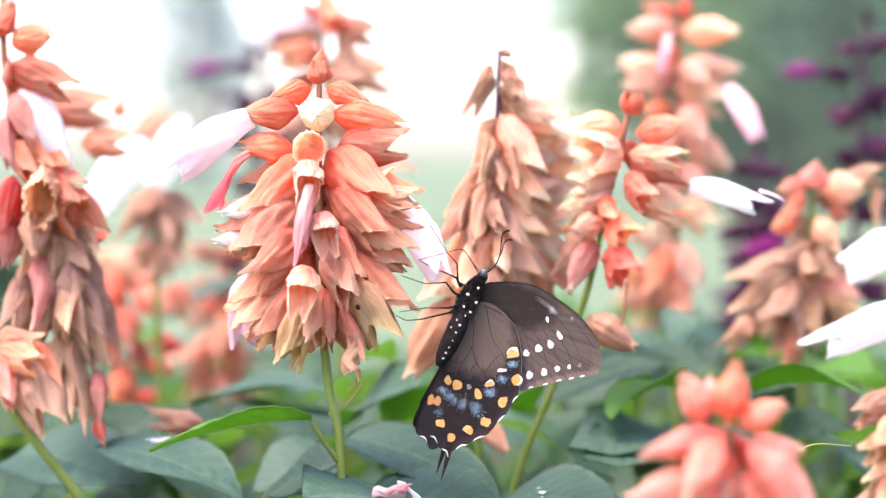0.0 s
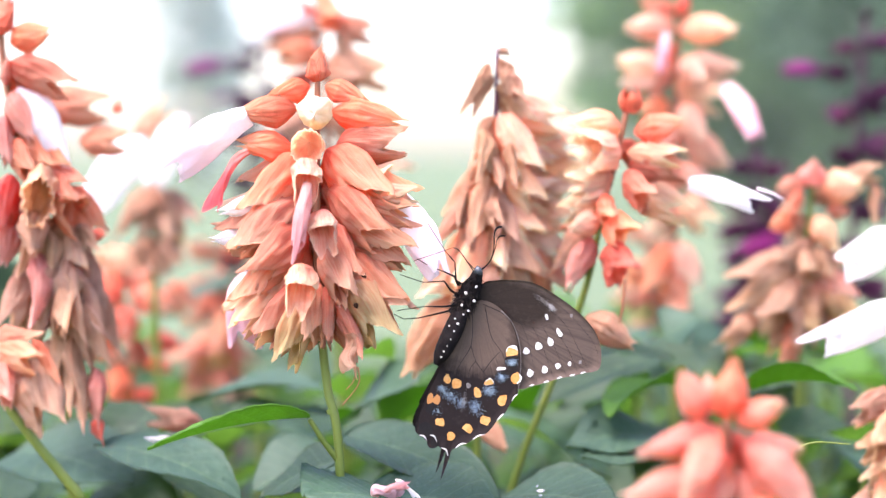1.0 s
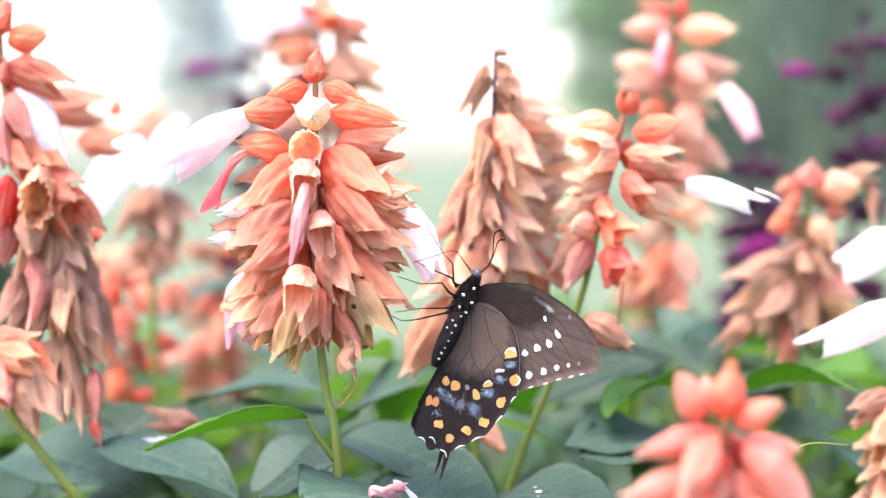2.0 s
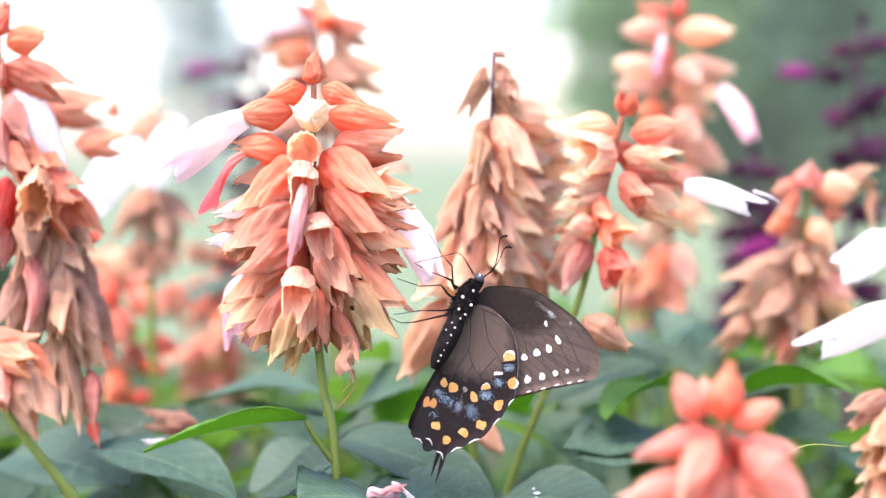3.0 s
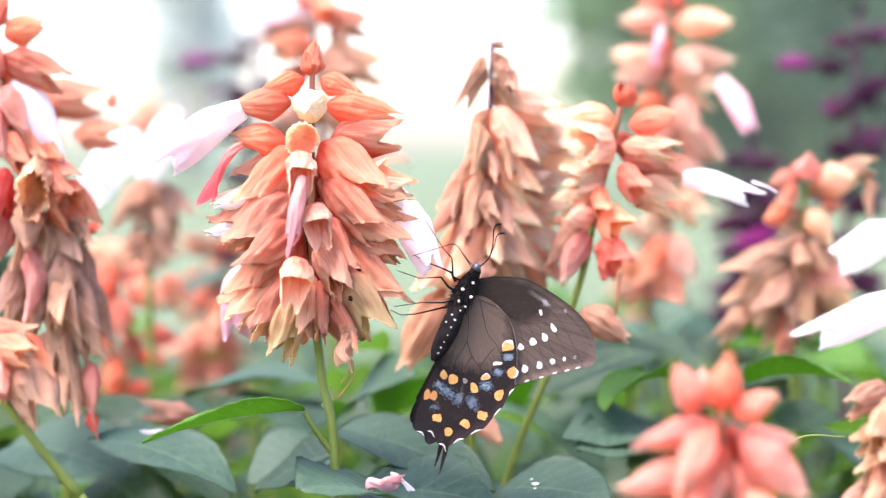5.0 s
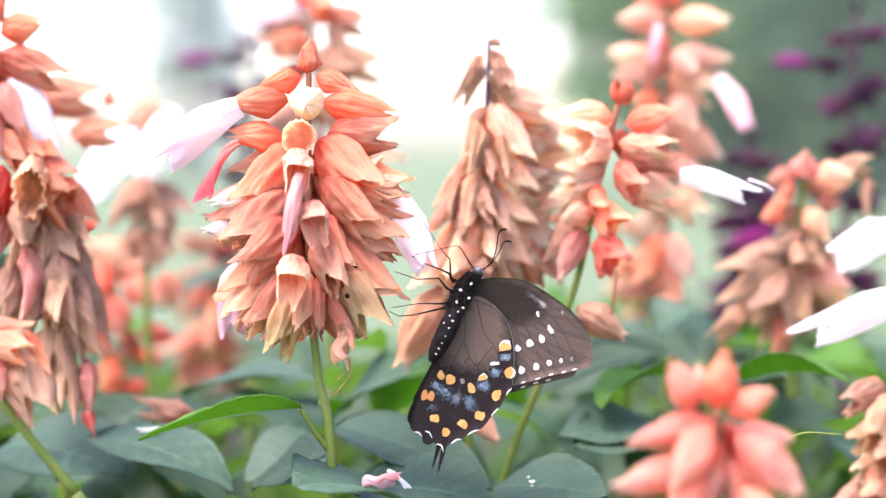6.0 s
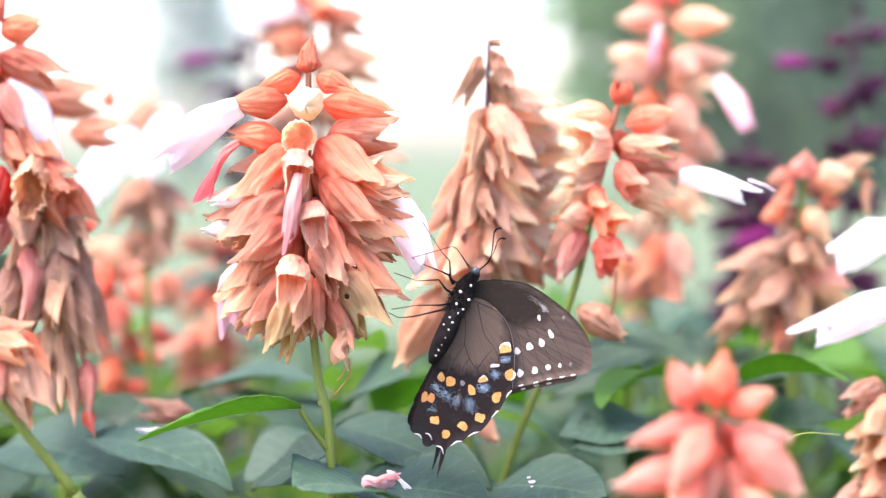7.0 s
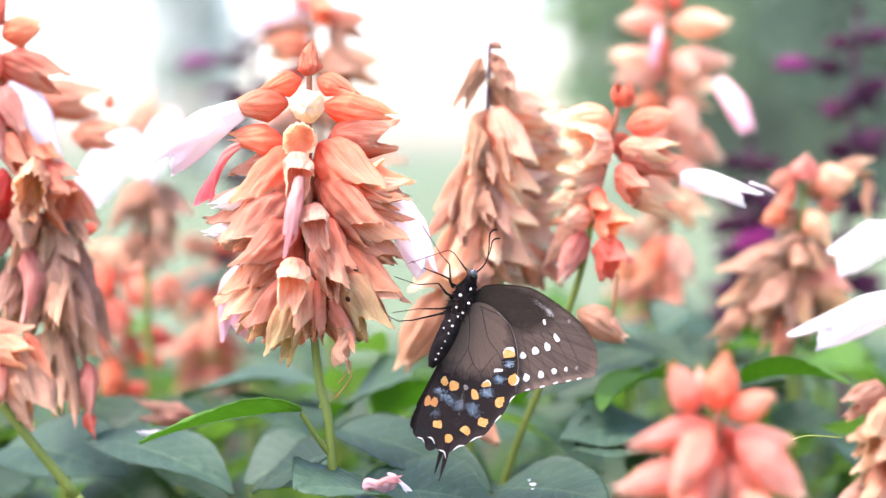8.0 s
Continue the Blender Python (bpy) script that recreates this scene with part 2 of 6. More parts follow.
def tube_grid(points, radii, sides=10, count=None, flat=1.0, up=(0, 0, 1), jointed=False):
    """Rings round a smooth line; flat squeezes them across the up direction."""
    path = spline(points, count or len(points) * 4)
    if jointed:
        q = np.asarray(points, float)
        path = np.stack([np.interp(np.linspace(0, len(q) - 1, 6 * (len(q) - 1) + 1), range(len(q)), q[:, k]) for k in range(3)], 1)
    rad = np.interp(np.linspace(0, 1, len(path)), np.linspace(0, 1, len(radii)), radii)
    tan = np.gradient(path, axis=0)
    tan /= np.linalg.norm(tan, axis=1, keepdims=True)
    rows, u = [], np.array(up, float)
    if abs(np.dot(u, tan[0])) > 0.9:
        u = np.array((0.0, 1.0, 0.0))
    for p, t, r in zip(path, tan, rad):
        u = u - np.dot(u, t) * t
        u /= np.linalg.norm(u)
        w = np.cross(t, u)
        a = np.linspace(0, 2 * np.pi, sides, endpoint=False)
        rows.append(p + r * (np.outer(np.sin(a), u) + flat * np.outer(np.cos(a), w)))
    return np.array(rows)


def solid(name, grid, mat):
    """A closed rod: rings with capped ends."""
    g = np.asarray(grid, float)
    m, n = g.shape[:2]
    faces = [(i * n + j, i * n + (j + 1) % n, (i + 1) * n + (j + 1) % n, (i + 1) * n + j) for i in range(m - 1) for j in range(n)]
    faces += [tuple(range(n))[::-1], tuple(range((m - 1) * n, m * n))]
    me = bpy.data.meshes.new(name)
    me.from_pydata(g.reshape(-1, 3).tolist(), [], faces)
    me.polygons.foreach_set("use_smooth", [True] * len(faces))
    me.materials.append(mat)
    me.update()
    return me


def thing(name, at, label, category, group="", kind=""):
    ob = new(name)
    ob.location = at
    ob.empty_display_size = 0.01
    return tagged(ob, label, category, group, kind)


def part(name, me, parent, m=None, label=""):
    """One mesh object under a thing or a part; m is its pose in the parent's space."""
    ob = new(name, me)
    ob.parent = parent
    if m is not None:
        ob.matrix_basis = m
    return tagged(ob, label)


def aim(at, way, up):
    """The pose with x along way and z towards up."""
    x = Vector(way).normalized()
    z = Vector(up)
    z = (z - x * z.dot(x)).normalized()
    y = z.cross(x)
    m = Matrix((x, y, z)).transposed().to_4x4()
    return Matrix.Translation(at) @ m


# ---- kinds of flower parts ----
MESHES = {}


def smooth(a, b, x):
    t = np.clip((x - a) / (b - a), 0, 1)
    return t * t * (3 - 2 * t)


def calyx_mesh(kind, mat, variant):
    """A two-lipped calyx along x, 1 unit long: a ribbed bell with one broad upper lobe and two sharp lower lobes."""
    key = ("calyx", kind, mat.name, variant)
    if key in MESHES:
        return MESHES[key]
    rng = np.random.default_rng(sum(map(ord, kind)) * 31 + variant)
    fat, mouth, flare, wrinkle = {"open": (0.190, 0.66, 0.015, 0.035), "wide": (0.205, 0.92, 0.04, 0.04), "bell": (0.34, 1.0, 0.10, 0.02), "bud": (0.15, 0.10, -0.02, 0.015), "cup": (0.36, 1.05, 0.05, 0.03), "knob": (0.46, 0.06, 0.0, 0.02),
                                  "shut": (0.178, 0.24, 0.0, 0.02), "plump": (0.27, 0.30, 0.0, 0.015), "dry": (0.14, 0.52, 0.03, 0.09)}[kind]
    n, m = 48, 24
    round_one = kind in ("cup", "knob")
    calm = 0.4 if round_one else 1.0
    rows = []
    ph = rng.uniform(0, 6.28, 12)
    bend = rng.uniform(-0.05, 0.10)
    th = np.radians(90 + 7.5 * np.arange(n))
    dist_up = np.abs((np.degrees(th) - 90 + 180) % 360 - 180)
    dist_low = np.abs((np.degrees(th) + 90 + 180) % 360 - 180)
    upper = np.clip(1 - dist_up / 92, 0, 1)
    upper = (0.88 * upper + 0.12 * upper ** 6) * rng.uniform(0.92, 1.08)
    tooth = np.clip(1 - np.abs(dist_low - 26) / 58, 0, 1)
    lower = (0.80 * tooth + 0.14 * tooth ** 6) * rng.uniform(0.82, 1.0)
    if kind == "bell":
        upper, lower = 0.10 * upper, 1.2 * np.clip(1 - np.abs(dist_low - 34) / 46, 0, 1) ** 0.9
    reach = {"bud": 0.40, "shut": 0.24, "plump": 0.14, "dry": 0.38, "bell": 0.44}.get(kind, 0.38)
    lobe = np.maximum(upper, lower)
    ribs = 0.5 + 0.5 * np.cos(12 * (th - 0.5 * np.pi) + 0.5 * np.sin(3 * th + ph[3]))
    pleat = ribs ** 4 - 0.35
    for s in np.linspace(0, 1, m):
        body = fat * np.interp(s, [0, 0.06, 0.2, 0.45, 0.72, 0.9, 1], [0.05, 0.36, 0.74, 1.0, 0.55 + 0.47 * min(mouth, 1.1), 1.0 * mouth, 0.88 * mouth])
        if round_one:
            body = fat * np.interp(s, [0, 0.06, 0.2, 0.42, 0.7, 0.88, 1], [0.02, 0.5, 0.8, 1.0, 0.6 + 0.4 * mouth, 0.3 + 0.7 * mouth, mouth])
        e = smooth(0.40, 1.0, s)
        x = s * (1 - reach) + reach * lobe * e
        r = body * (1 + 0.085 * pleat * calm * smooth(0.03, 0.3, s) * (1 - 0.5 * e) + wrinkle * (np.sin(3 * th + ph[0] + 5 * s) + np.sin(5 * th + ph[1] - 7 * s)))
        crumple = np.array([noise.noise((2.0 * math.cos(t) + ph[5], 2.0 * math.sin(t), 4.0 * s)) for t in th])
        fold = np.array([noise.noise((4.5 * math.cos(t), 4.5 * math.sin(t) + ph[6], 3.5 * s)) for t in th])
        r = r * (1 + (0.13 + wrinkle) * crumple + 0.22 * calm * fold * smooth(0.1, 0.7, s))
        fray = np.array([noise.noise((8 * math.cos(t) + ph[7], 8 * math.sin(t), 3.0 * s)) for t in th])
        x = x + calm * (0.035 * fold + 0.050 * fray) * e
        curl = smooth(0.72, 1.0, s) * (0.06 + (0.12 if kind == "bell" else 0.50) * fray)
        r = r * (1 + (0.05 * fray * smooth(0.15, 0.5, s) + curl * min(mouth, 1.0)) * calm)
        keel = 1 + 0.16 * np.abs(np.sin(th)) ** 10 * smooth(0.1, 0.4, s)
        y = r * np.cos(th) * (1.0 if round_one or kind in ("bell", "plump") else 0.74)
        z = r * np.sin(th) * (1.0 if round_one else 1.08 * keel)
        if kind == "bell":
            z = z * (1 - 0.40 * np.clip(np.sin(th), 0, 1))
            y = y * (1 - 0.35 * np.clip(-np.sin(th), 0, 1) ** 1.5 * e)
        grow = flare * e * (0.4 + lobe)
        y = y + grow * np.cos(th) * 0.7
        z = z + grow * np.sin(th) - bend * s * s * 0.9
        y = y + wrinkle * 0.4 * np.sin(6 * s + ph[2])
        rows.append(np.stack([x, y, z], 1))
    me = shell("calyx", np.array(rows), mat, 0.008, True)
    MESHES[key] = me
    return me


def bud_mesh(mat):
    """The pointed top bud of a spike, 1 unit high: a flame of overlapping scales."""
    key = ("bud", mat.name)
    if key in MESHES:
        return MESHES[key]
    bm = bmesh.new()
    for k in range(7):
        a0 = k * 2.4
        grid = []
        tall = 0.72 + 0.28 * ((k * 37) % 10) / 10 if k else 1.0
        for s in np.linspace(0, 1, 8):
            w = 0.8 * math.sin(math.pi * min(1, s ** 0.75 * 0.97 + 0.03)) + 0.02
            r = 0.24 * math.sin(math.pi * min(1.0, 0.12 + 0.78 * s)) + 0.02 + 0.006 * k
            grid.append([(r * math.cos(a0 + w * v), r * math.sin(a0 + w * v), s * tall) for v in (-1, -0.5, 0, 0.5, 1)])
        me = shell("scale", np.array(grid), mat, 0.01)
        bm.from_mesh(me)
        bpy.data.meshes.remove(me)
    me = bpy.data.meshes.new("bud")
    bm.to_mesh(me)
    bm.free()
    me.materials.append(mat)
    me.polygons.foreach_set("use_smooth", [True] * len(me.polygons))
    MESHES[key] = me
    return me


def corolla_mesh(kind, mat):
    """A tubular flower along x, 1 unit long, with a hooded upper lip and a lobed lower lip."""
    key = ("corolla", kind, mat.name)
    if key in MESHES:
        return MESHES[key]
    wide, droop, twist, frilly = {"straight": (0.13, 0.08, 0, 0.5), "broad": (0.15, 0.10, 0, 0.6), "hooked": (0.075, 0.55, 0, 0.3), "limp": (0.09, 0.05, 0.3, 0.6), "strap": (0.115, 0.02, 0, 0.25)}[kind]
    n, rows = 40, []
    th = np.linspace(0, 2 * np.pi, n, endpoint=False) + np.pi / 2
    up = np.clip(np.sin(th), 0, 1)
    low = np.clip(-np.sin(th), 0, 1)
    lip = smooth(-0.15, 0.45, -np.sin(th))
    lobes = 0.5 + 0.5 * np.cos(3 * (th - 1.5 * np.pi))
    hood = (0.5 if kind == "strap" else 1.0) * up ** 1.6
    frill = np.sin(8 * th + 0.7) + 0.6 * np.sin(13 * th)
    for s in np.linspace(0, 1, 24):
        r = wide * np.interp(s, [0, 0.15, 0.4, 0.65, 0.85, 1.0], [0.55, 0.75, 1.0, 1.08, 0.95, 0.75])
        e = smooth(0.60, 1.0, s)
        x = s * 0.68 + e * (0.32 * hood + frilly * lip * (0.15 * (0.25 + 0.75 * lobes) + 0.012 * frill) + (1 - frilly) * 0.10 * lip)
        z = r * np.sin(th) * (1 - 0.40 * e * up) - droop * s * s - e * (0.05 * up + frilly * lip * (0.055 + 0.06 * lobes) * low)
        z = z + 0.010 * np.sin(5 * th + 6 * s) + 0.016 * frilly * e * lip * frill + twist * 0.15 * math.sin(7 * s)
        y = r * np.cos(th) * 0.8 * (1 - 0.45 * e * up + 0.55 * frilly * e * lip) + 0.008 * np.sin(4 * th - 9 * s) + twist * 0.1 * math.sin(5 * s)
        rows.append(np.stack([x - droop * 0.18 * s ** 3, y, z], 1))
    me = shell("corolla", np.array(rows), mat, 0.008, True)
    MESHES[key] = me
    return me


def leaf_grid(length, width, fold=0.25, curl=0.3, wave=0.04, seed=0, teeth=22, rows=67, cols=15):
    """An ovate toothed blade along x from its foot, face up, quilted between its side veins."""
    rng = np.random.default_rng(seed)
    ph = rng.uniform(0, 6.28, 3)
    out = []
    for i in range(rows):
        s = i / (rows - 1)
        half = 0.5 * width * (math.sin(math.pi * s ** 0.72) ** 0.85 if 0 < s < 1 else 0) + 0.0004
        half *= 1 + 0.024 * (2 * ((s * teeth) % 1) - 1) * (1 if 0.06 < s < 0.95 else 0)
        a = curl * s
        cx, cz = (math.sin(a) / curl * length, -(1 - math.cos(a)) / curl * length) if abs(curl) > 1e-3 else (s * length, 0)
        row = []
        for j in range(cols):
            v = 2 * j / (cols - 1) - 1
            quilt = 0.011 * width * abs(math.sin(math.pi * 8 * (s - 0.22 * abs(v)))) * (abs(v) > 0.05)
            h = fold * abs(v) ** 1.2 * half + quilt + wave * width * abs(v) ** 2 * math.sin(9 * s + ph[0] + (1.3 if v > 0 else 0))
            row.append((cx + h * math.sin(a), v * half, cz + h * math.cos(a)))
        out.append(row)
    return np.array(out)[:, ::-1]


def blade(parent, foot, tip, width, up=(0, 0, 1), mat=None, fold=0.25, curl=0.3, wave=0.04, seed=0, origin=None, name="leaf", label=""):
    """A leaf from foot to tip (world places) as a part of its plant."""
    f, t = Vector(foot), Vector(tip)
    chord = (t - f).length
    length = chord * (abs(curl) / 2) / math.sin(abs(curl) / 2) if abs(curl) > 1e-3 else chord
    me = shell("leaf", leaf_grid(length, width, fold, curl, wave, seed), mat or LEAF, 0.0003)
    m = aim(f, t - f, up)
    m = m @ Matrix.Rotation(-curl / 2, 4, "Y")
    return part(name, me, parent, Matrix.Translation(-Vector(parent.location)) @ m, label)


def stem_part(plant, points, r0, r1, mat, sides=8, name="stem", label=""):
    g = tube_grid([Vector(p) - Vector(plant.location) for p in points], [r0, r1], sides, len(points) * 8)
    return part(name, solid(name, g, mat), plant, None, label)


def hang(plant, at, az, el, size, mat, kind="open", girth=1.0, seed=0, roll=0.0, foot=0.0015, label=""):
    """A calyx on the stem: az is 0 to the right, 90 away, -90 near; el is its rise in degrees."""
    a, e = radians(az), radians(el)
    r = Vector((math.cos(a), math.sin(a), 0))
    d = r * math.cos(e) + Vector((0, 0, math.sin(e)))
    up = -r * math.sin(e) + Vector((0, 0, math.cos(e)))
    m = aim(Vector(at) - Vector(plant.location) + r * foot, d, up) @ Matrix.Rotation(roll, 4, "X") @ Matrix.Diagonal((size, size * girth, size * girth, 1))
    return part("calyx", calyx_mesh(kind, mat, seed % 6), plant, m, label)


def cal(plant, foot, tip, mat, kind="open", girth=1.0, seed=0, roll=0.0):
    """A calyx that reaches from foot to tip, its upper lip outwards."""
    f, d = Vector(foot) - Vector(plant.location), Vector(tip) - Vector(foot)
    size = d.length
    r = Vector((d.x, d.y, 0)).normalized()
    e = math.atan2(d.z, Vector((d.x, d.y, 0)).length)
    up = -r * math.sin(e) + Vector((0, 0, math.cos(e)))
    seed = seed or int(abs(f.x * 7919 + f.z * 104729 + d.z * 1299709))
    m = aim(f, d, up) @ Matrix.Rotation(roll + (seed % 7 - 3) * 0.1, 4, "X") @ Matrix.Diagonal((size, size * girth, size * girth, 1))
    return part("calyx", calyx_mesh(kind, mat, seed % 6), plant, m)


def flower(plant, at, way, up, size, kind, mat, girth=1.0, label=""):
    m = aim(Vector(at) - Vector(plant.location), way, up) @ Matrix.Diagonal((size, size * girth, size * girth, 1))
    return part("corolla", corolla_mesh(kind, mat), plant, m, label)


def topbud(plant, at, size, mat, girth=1.0, lean=(0, 0, 1)):
    m = aim(Vector(at) - Vector(plant.location), (1, 0, 0), lean) @ Matrix.Diagonal((size * girth, size * girth, size, 1))
    return part("bud", bud_mesh(mat), plant, m)


def spike(label, top, foot, whorls, sizes, rises, mats, count=5, bud=None, bud_size=0.009, seed=0, stem=STEM_RED, low_stem=STEM,
          dry=0.0, kinds=("open", "wide", "open", "shut"), girth=1.0, thick=0.0016, name="salvia_plant", category="flower", group="salvia plants in the bed"):
    """A salvia: a stem from the soil with whorls of calyces between foot and top, sizes, rises and colours running from the top down."""
    rng = random.Random(seed)
    top, foot = Vector(top), Vector(foot)
    soil = Vector((foot.x + rng.uniform(-0.02, 0.02), foot.y + rng.uniform(-0.01, 0.02), 0.0))
    plant = thing(name, soil, label, category, group)
    stem_part(plant, [top, top.lerp(foot, 0.5), foot], thick * 0.5, thick, stem)
    stem_part(plant, [foot, foot.lerp(soil, 0.4) + Vector((0.004, 0, 0)), soil], thick * 1.02, thick * 1.5, low_stem, name="lower_stem")
    if bud:
        topbud(plant, top - Vector((0, 0, bud_size * 0.1)), bud_size, bud, 0.8, top - foot)
    for w in range(whorls):
        f = (w + 0.6) / whorls
        size = np.interp(f, np.linspace(0, 1, len(sizes)), sizes)
        rise = np.interp(f, np.linspace(0, 1, len(rises)), rises)
        start = rng.uniform(0, 25) + (45 if w % 2 else 0)
        for k in range(count):
            mat = mats[min(len(mats) - 1, max(0, int(f * len(mats) + rng.uniform(-0.7, 0.7))))]
            kind = "dry" if rng.random() < dry else kinds[rng.randrange(len(kinds))] if f > 0.2 else "shut"
            at = top.lerp(foot, min(1, max(0.02, f + rng.uniform(-0.32, 0.32) / whorls)))
            hang(plant, at, start + 360 * k / count + rng.uniform(-16, 16), rise + rng.uniform(-16, 16), size * rng.uniform(0.88, 1.12), mat, kind,
                 girth * rng.uniform(0.9, 1.1), rng.randrange(4), rng.uniform(-0.4, 0.4))
    return plant


# ---- ground ----
def ground_material():
    m, nt = nodes_of("ground_soil_and_grass")
    tc = nt.nodes.new("ShaderNodeTexCoord")
    geo = nt.nodes.new("ShaderNodeNewGeometry")
    sep = nt.nodes.new("ShaderNodeSeparateXYZ")
    nt.links.new(geo.outputs["Position"], sep.inputs[0])
    fine = noise_tex(nt, tc.outputs["Object"], 60, 5)
    big = noise_tex(nt, tc.outputs["Object"], 0.8, 4)
    soil = mix(nt, fine, (0.03, 0.02, 0.012), (0.09, 0.06, 0.04))
    grass = mix(nt, big, (0.085, 0.118, 0.055), (0.115, 0.150, 0.075))
    grass = mix(nt, math_node(nt, "MULTIPLY", fine, 0.5), grass, (0.05, 0.11, 0.03))
    far_y = math_node(nt, "SUBTRACT", math_node(nt, "ABSOLUTE", math_node(nt, "SUBTRACT", sep.outputs[1], 0.95)), 1.45)
    far_x = math_node(nt, "SUBTRACT", math_node(nt, "ABSOLUTE", sep.outputs[0]), 1.1)
    edge = math_node(nt, "ADD", math_node(nt, "MAXIMUM", far_x, far_y), math_node(nt, "MULTIPLY", fine, 0.3))
    lawn = ramp(nt, edge, [(0.12, (0, 0, 0)), (0.2, (1, 1, 1))]).outputs[0]
    finish(nt, mix(nt, lawn, soil, grass), 0.9, 0, fine, 0.6, 0.01)
    return m


bm = bmesh.new()
for xs in (-1, 1):
    for ys in (-1, 1):
        bm.verts.new((xs * 1500, ys * 1500, 0))
v = list(bm.verts)
bm.faces.new((v[0], v[2], v[3], v[1]))
me = bpy.data.meshes.new("ground")
bm.to_mesh(me)
bm.free()
me.materials.append(ground_material())
tagged(new("ground", me), "dark garden soil giving way to pale green lawn", "ground", kind="structure")


# ---- trees far behind ----
def foliage_cloud(name, centre, size, count, leaf, mat, seed, hollow=0.35, loose=0.08):
    """Many small folded leaves in an uneven cloud of clumps."""
    rng = np.random.default_rng(seed)
    clumps = rng.normal(size=(max(8, count // 90), 3))
    clumps /= np.linalg.norm(clumps, axis=1, keepdims=True)
    clumps *= rng.uniform(hollow, 1.0, (len(clumps), 1))
    at = clumps[rng.integers(0, len(clumps), count)] + rng.normal(scale=loose, size=(count, 3))
    at = at * np.array(size) + np.array(centre)
    a = rng.normal(size=(count, 3))
    a /= np.linalg.norm(a, axis=1, keepdims=True)
    b = np.cross(a, rng.normal(size=(count, 3)))
    b /= np.linalg.norm(b, axis=1, keepdims=True)
    c = np.cross(a, b)
    ln = leaf * rng.uniform(0.7, 1.3, (count, 1))
    verts = np.stack([at, at + ln * (0.5 * a + 0.3 * b + 0.08 * c), at + ln * a, at + ln * (0.5 * a - 0.3 * b + 0.08 * c)], 1).reshape(-1, 3)
    base = np.arange(count)[:, None] * 4
    tris = np.concatenate([base + [0, 1, 2], base + [0, 2, 3]]).tolist()
    me = bpy.data.meshes.new(name)
    me.from_pydata(verts.tolist(), [], tris)
    me.materials.append(mat)
    me.update()
    return me


BARK = plain("bark", (0.10, 0.08, 0.06), (0.20, 0.16, 0.12), 12, 0.9, stretch=(1, 1, 0.2))
CANOPY = plain("tree_leaf", (0.165, 0.27, 0.110), (0.215, 0.345, 0.150), 3, 0.6, 0.4)
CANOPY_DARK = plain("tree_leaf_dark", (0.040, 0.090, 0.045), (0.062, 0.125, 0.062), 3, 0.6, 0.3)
# near-white leaf colour: the glare of the net is put into it
CANOPY_GLARE = plain("tree_leaf_glare", (0.76, 0.79, 0.71), (0.83, 0.85, 0.78), 3, 0.6, 0.4)


def tree(label, x, y, height, crown_z, crown, mat, seed, count=5000, leaf=0.22, girth=1.0):
    rng = random.Random(seed)
    t = thing("tree", (x, y, 0), label, "tree")
    part("trunk", solid("trunk", tube_grid([(0, 0, 0), (0.1, 0, height * 0.4), (0, 0.1, height * 0.9)], [0.28 * girth, 0.2 * girth, 0.06 * girth], 10, 12), BARK), t)
    for k in range(5):
        a = k * 1.3 + rng.uniform(0, 0.5)
        z = height * (0.35 + 0.1 * k)
        end = (math.cos(a) * crown[0] * 0.7, math.sin(a) * crown[1] * 0.7, z + crown[2] * 0.5)
        part("limb", solid("limb", tube_grid([(0, 0, z), (end[0] * 0.5, end[1] * 0.5, z + 0.3), end], [0.1 * girth, 0.03 * girth], 7, 8), BARK), t)
    part("crown", foliage_cloud("crown", (0, 0, crown_z), crown, count, leaf, mat, seed), t)
    return t


tree("broad green tree beyond the shade net", 4.75, 16, 5.0, 1.75, (3.6, 2.2, 2.2), CANOPY, 3, 22000, 0.3)
# stand-in tree for a pale net-covered post, its glare painted into the leaves
tree("stand-in tree beyond the lawn, net glare painted into its pale leaves", -2.87, 20, 6.0, 2.5, (0.74, 0.8, 2.6), CANOPY_GLARE, 5, 3500, 0.22, 0.25)
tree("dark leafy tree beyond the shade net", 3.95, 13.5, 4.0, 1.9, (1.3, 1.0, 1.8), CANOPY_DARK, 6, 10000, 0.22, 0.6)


NET = plain("net_thread", (0.15, 0.22, 0.16), (0.20, 0.28, 0.21), 200, 0.6)


def shade_net(x0, x1, y, height, pitch, r):
    """A hanging screen of fine crossed threads."""
    verts, faces = [], []

    def rod(a, b, d):
        o = len(verts)
        for q in (a, b):
            for dx, dz in ((-1, 0), (0, -1), (1, 0), (0, 1)):
                off = (0, dx * r, dz * r) if d == 0 else (dz * r, dx * r, 0)
                verts.append((q[0] + off[0], q[1] + off[1], q[2] + off[2]))
        faces.extend((o + k, o + (k + 1) % 4, o + 4 + (k + 1) % 4, o + 4 + k) for k in range(4))

    for i in range(int((x1 - x0) / pitch) + 1):
        rod((x0 + i * pitch, y, 0.0), (x0 + i * pitch, y, height), 1)
    for i in range(int(height / pitch) + 1):
        rod((x0, y + 2 * r, i * pitch), (x1, y + 2 * r, i * pitch), 0)
    me = bpy.data.meshes.new("shade_net")
    me.from_pydata(verts, [], faces)
    me.materials.append(NET)
    return tagged(new("shade_net", me), "fine pale green shade net hanging behind the flower bed", "net", kind="stuff")


shade_net(-1.6, 1.6, 2.5, 1.5, 0.010, 0.0005)

